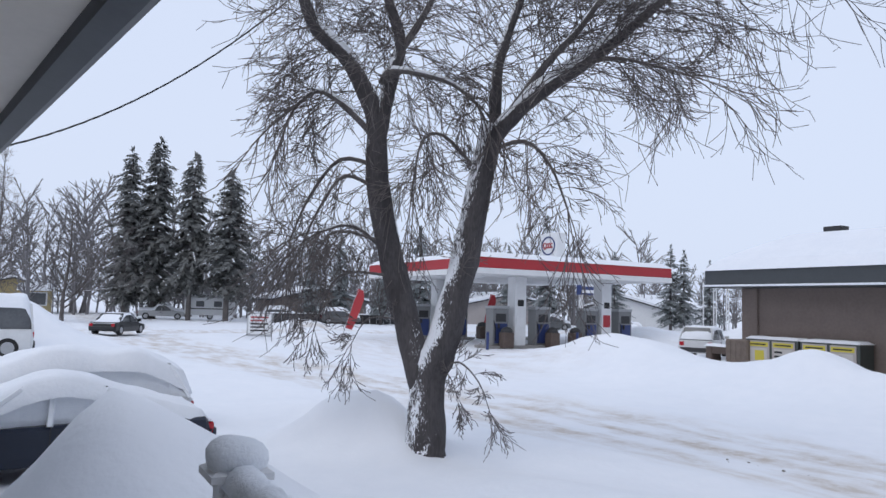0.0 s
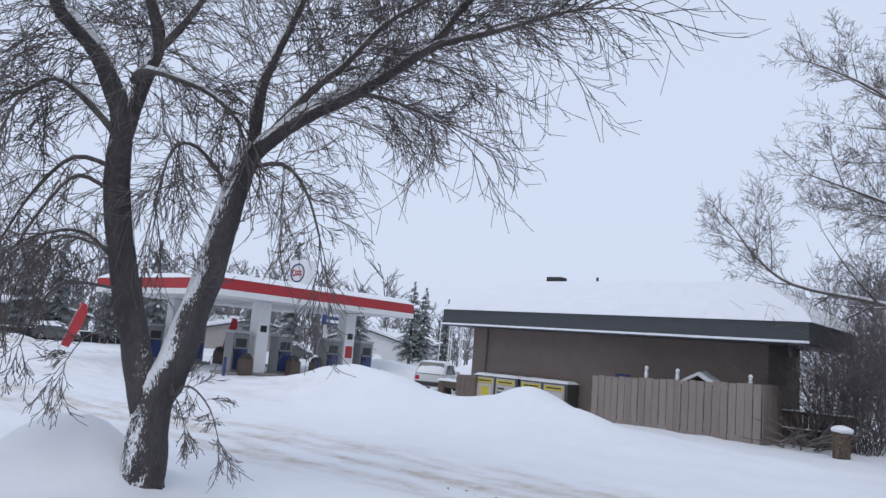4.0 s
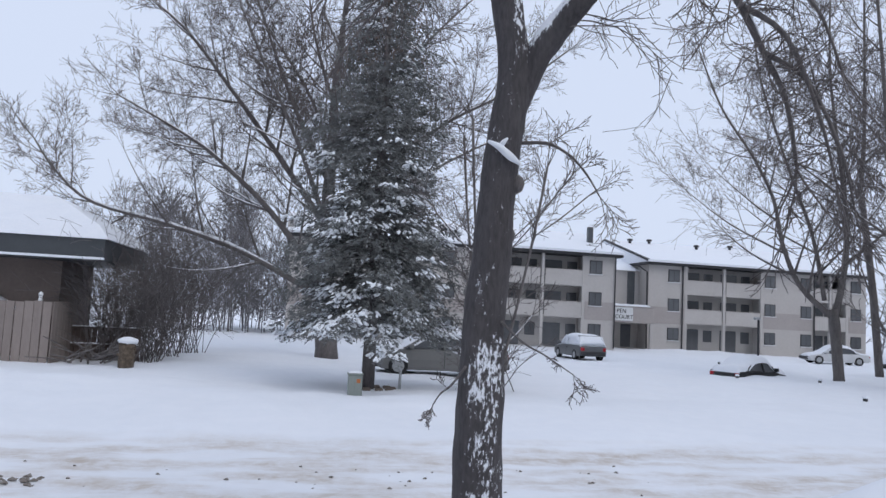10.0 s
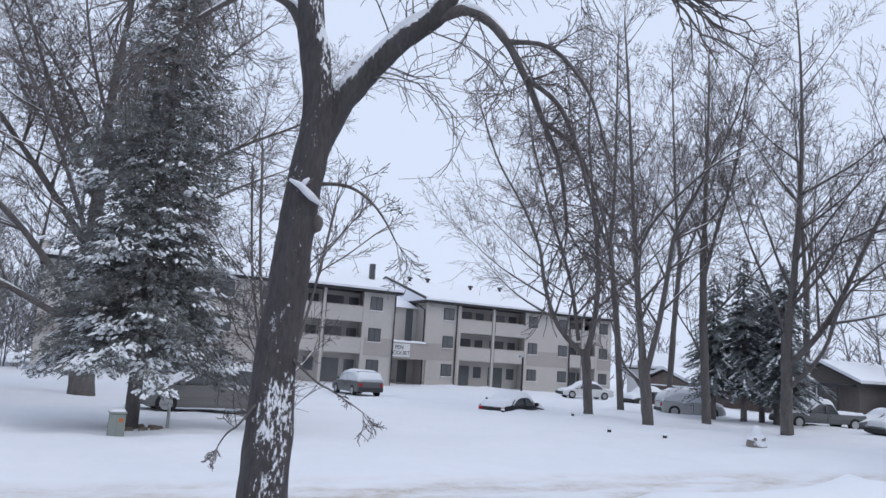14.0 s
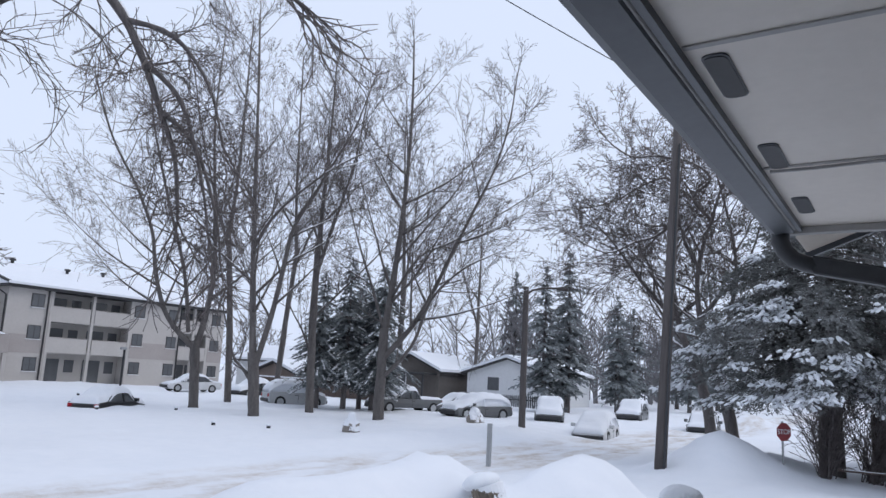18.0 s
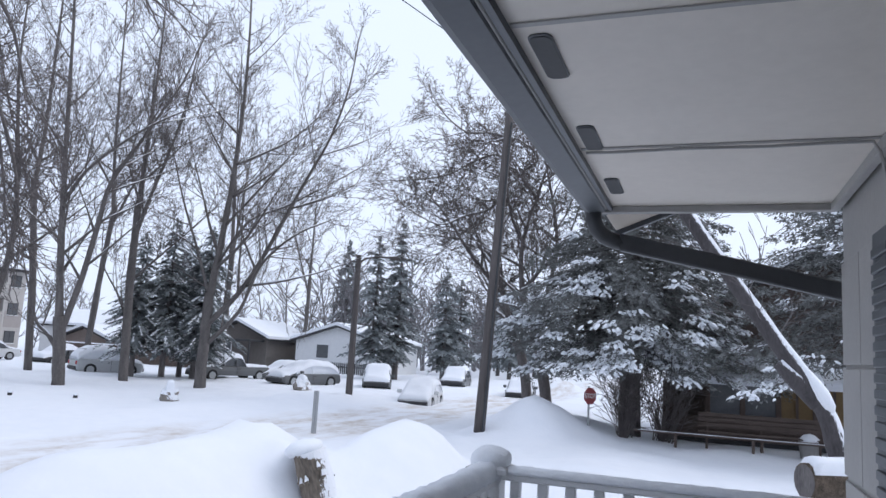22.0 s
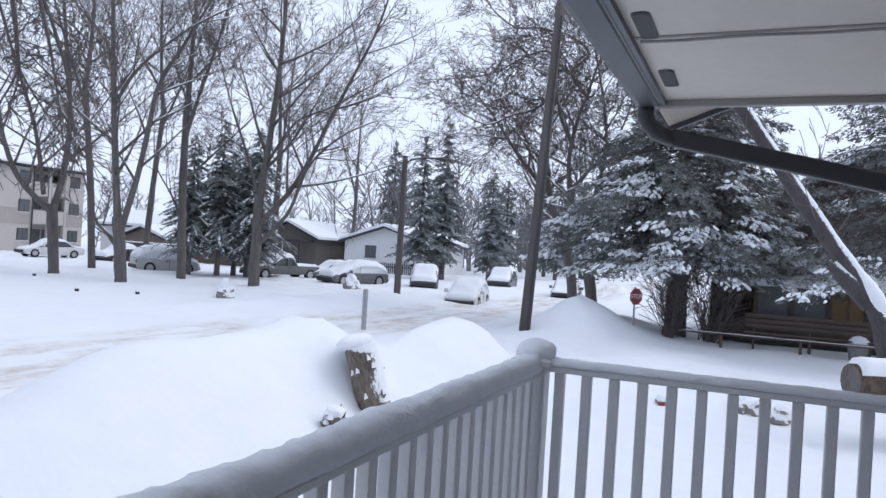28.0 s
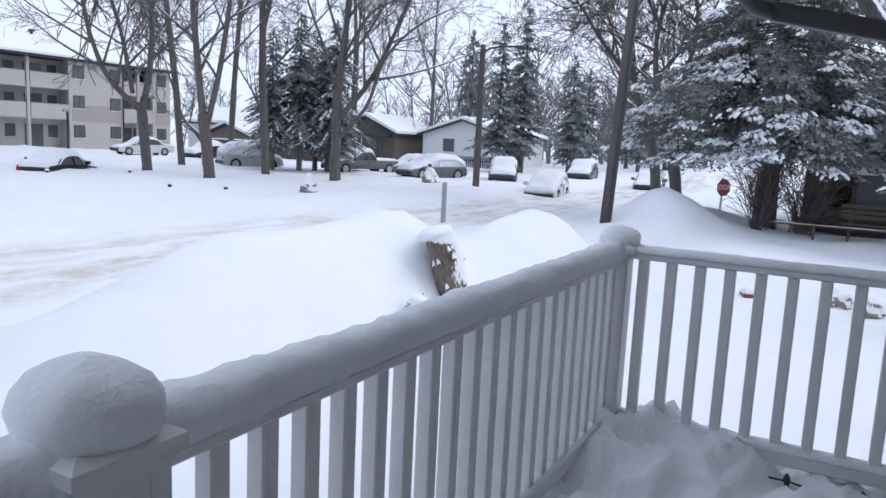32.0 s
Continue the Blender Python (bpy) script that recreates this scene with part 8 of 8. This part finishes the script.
hand = thing("yard_rail", (23.9, -3.55, 0), "low snow-lined wooden hand rail across the yard", "rail")
for y in (0.0, 2.2, 4.38):
    part("post", Shape().box((-0.04, y - 0.04, -0.2), (0.04, y + 0.04, 0.41), 0.01), BROWN_WOOD, hand)
part("rail", Shape().box((-0.05, -0.9, 0.41), (0.05, 5.6, 0.46), 0.01), BROWN_WOOD, hand)
part("rail_snow", Shape().drift(-0.045, 0.045, -0.9, 5.6, lambda x, y: 0.46, 0.025, 4, 30, 2.0, 0.03), SNOW, hand)
tub = thing("planter_tub", on_ground(24.4, -2.9), "round planter tub under snow by the bench", "planter")
part("tub", Shape().turned([(0.22, -0.1), (0.28, 0.3), (0.3, 0.55), (0.26, 0.56)], n=14), CONCRETE, tub)
part("snow_cap", Shape().turned([(0.27, 0.54), (0.28, 0.62), (0.16, 0.74), (0.0, 0.78)], n=14), SNOW, tub)

# ---- houses and the trailer further off ----
h1 = gable_house("white_house", (66.0, 30.0, 0.1), 10, 9.4, 2.9, 1.5, WHITE, "white single-storey house with a low snowy gable", "x")
face_window(h1, "x", 6.3, 1.1, 1.5, 1.5, 0.0)
face_window(h1, "y", 2.0, 0.9, 1.6, 1.6, 0.0)
h2 = gable_house("brown_house", (64.0, 41.6, 0.1), 8, 7, 2.8, 1.6, material("grey_brown_siding", (0.15, 0.135, 0.125), 0.85, (0.11, 0.10, 0.093), 3.0, 0.7, 0.3, 20.0), "dark grey-brown house with a carport beside a white house", "x")
face_window(h2, "x", 4.6, 1.2, 1.0, 1.3, 0.0)
part("carport_roof", Shape().box((-2.6, 0.2, 2.4), (-0.1, 4.2, 2.62), 0.02), DARK, h2)
part("carport_post", Shape().box((-2.5, 0.3, -0.2), (-2.35, 0.45, 2.39)), DARK, h2)
pf = thing("picket_fence", (61.4, 28.4, 0), "dark picket fence tipped with snow before the white house", "fence")
pk = Shape().loft([[(-0.02, -0.06, 0), (0.02, -0.06, 0), (0.02, 0.06, 0), (-0.02, 0.06, 0)], [(-0.02, -0.06, 0.95), (0.02, -0.06, 0.95), (0.02, 0.06, 0.95), (-0.02, 0.06, 0.95)], [(-0.02, -0.005, 1.08), (0.02, -0.005, 1.08), (0.02, 0.005, 1.08), (-0.02, 0.005, 1.08)]]).mesh("picket", DARK)
for k in range(48):
    part("picket", pk, DARK, pf, at=pose(0, 0.21 * k, 0))
part("rail", Shape().box((0.025, -0.1, 0.6), (0.07, 10.1, 0.7)), DARK, pf)
h3 = gable_house("distant_bungalow", (61.5, 61.0, 0.3), 9, 8, 2.9, 1.5, WHITE, "pale bungalow with a thick snow roof beyond the lot", "y")
h4 = gable_house("snowy_garage", (57.0, 55.0, 0.2), 5, 6, 1.7, 1.1, STUCCO, "small garage with a snow-covered gable roof", "x")
h5 = gable_house("yellow_house", (-120.88, -7.1, 0.1), 7.5, 9.5, 3.2, 1.4, paint("ochre_siding", (0.36, 0.29, 0.14)), "pale yellow house with a snowy roof across the street", "x")
part("wing", Shape().box((7.5, 5.6, -0.2), (10.5, 9.4, 3.0)), paint("ochre_siding_light", (0.40, 0.33, 0.17)), h5)
part("wing_snow", Shape().drift(7.3, 10.8, 5.3, 9.7, lambda x, y: 3.0 + 0.25 * (10.5 - x), 0.3, 10, 10, 1.0, 0.3), SNOW, h5)
part("wing_window", Shape().box((10.5, 6.3, 1.1), (10.56, 8.7, 2.6), 0.02), GLASS, h5)
part("wing_window_frame", Shape().box((10.502, 6.1, 0.95), (10.53, 8.9, 2.75), 0.02), WHITE, h5)
rv = thing("travel_trailer", pose(-89.82, 18.73, 0.1, 0, 0, 78), "white travel trailer with dark stripes parked in the snow", "trailer")
part("shell", Shape().loft([[(x, -1.2, z0), (x, -1.2, z1 - 0.2), (x, -0.9, z1), (x, 0.9, z1), (x, 1.2, z1 - 0.2), (x, 1.2, z0)] for x, z0, z1 in ((-2.9, 0.7, 2.5), (-2.6, 0.5, 2.75), (2.5, 0.5, 2.75), (2.9, 0.6, 2.6))]), WHITE, rv)
part("stripe", Shape().box((-2.5, -1.215, 1.2), (2.5, -1.202, 1.32)), INK, rv)
part("roof_snow", Shape().drift(-2.8, 2.8, -1.15, 1.15, lambda x, y: 2.74, 0.2, 20, 8, 3.0, 0.2), SNOW, rv)
for x in (-1.6, 0.4):
    part("window", Shape().box((x, -1.23, 1.5), (x + 0.9, -1.203, 2.15), 0.02), GLASS, rv)
part("spare_wheel", Shape().tube([(2.9, 0, 1.3), (3.1, 0, 1.3)], 0.38, 16), WHITE, rv)
for s in (-1, 1):
    wheel(rv, 0.0, s * 1.05, 0.36)
vehicle("parked_truck", pose(-91.23, 13.51, 0.0, 0, 0, 80), "pale truck under snow beside the trailer", P_SILVER, "pickup", 5.2, 1.9, 1.75, 0.3)
for k, (x, y, t) in enumerate(((-83.43, 25.63, 70), (-80.53, 31.68, 75), (-76.35, 39.34, 60), (-66.45, 51.42, 80), (-60.5, 56.47, 60))):
    vehicle("distant_car", pose(x, y, 0.0, 0, 0, t), "snow-covered car parked in a distant lot", P_GREY if k % 2 else P_SILVER, "suv", 4.6, 1.85, 1.65, 0.3, "cars in the distant lot")
for k, (x, y, w, d) in enumerate(((-98.45, 26.39, 9, 12), (-92.45, 51.2, 8, 14), (-78.59, 67.32, 14, 8), (-52.71, 81.54, 14, 8))):
    gable_house("distant_house", (x, y, 0.0), w, d, 2.8, 1.4, (STUCCO, APT_BAND, WHITE, STUCCO)[k], "low distant house with a snow-covered roof", "y" if w > d else "x")
sf = thing("street_fence", (-80.86, 21.18, 0), "low dark board fence beyond the side street", "fence")
for k in range(20):
    part("board", Shape().box((-0.02, 0.9 * k, 0), (0.02, 0.9 * k + 0.84, 1.1 + 0.05 * (k % 2))), DARK, sf)
part("fence_snow", Shape().drift(-0.1, 0.1, 0, 18, lambda x, y: 1.13, 0.12, 4, 40, 1.0, 0.08), SNOW, sf)
back_fence = thing("lot_fence", (52.0, 38.0, 0.0), "brown board fence behind the parked cars", "fence")
for k in range(26):
    part("board", Shape().box((-0.03, 0.7 * k, 0), (0.03, 0.7 * k + 0.66, 1.5)), BROWN_WOOD, back_fence)
part("fence_snow", Shape().drift(-0.1, 0.1, 0, 18, lambda x, y: 1.5, 0.1, 4, 40, 1.0, 0.08), SNOW, back_fence)
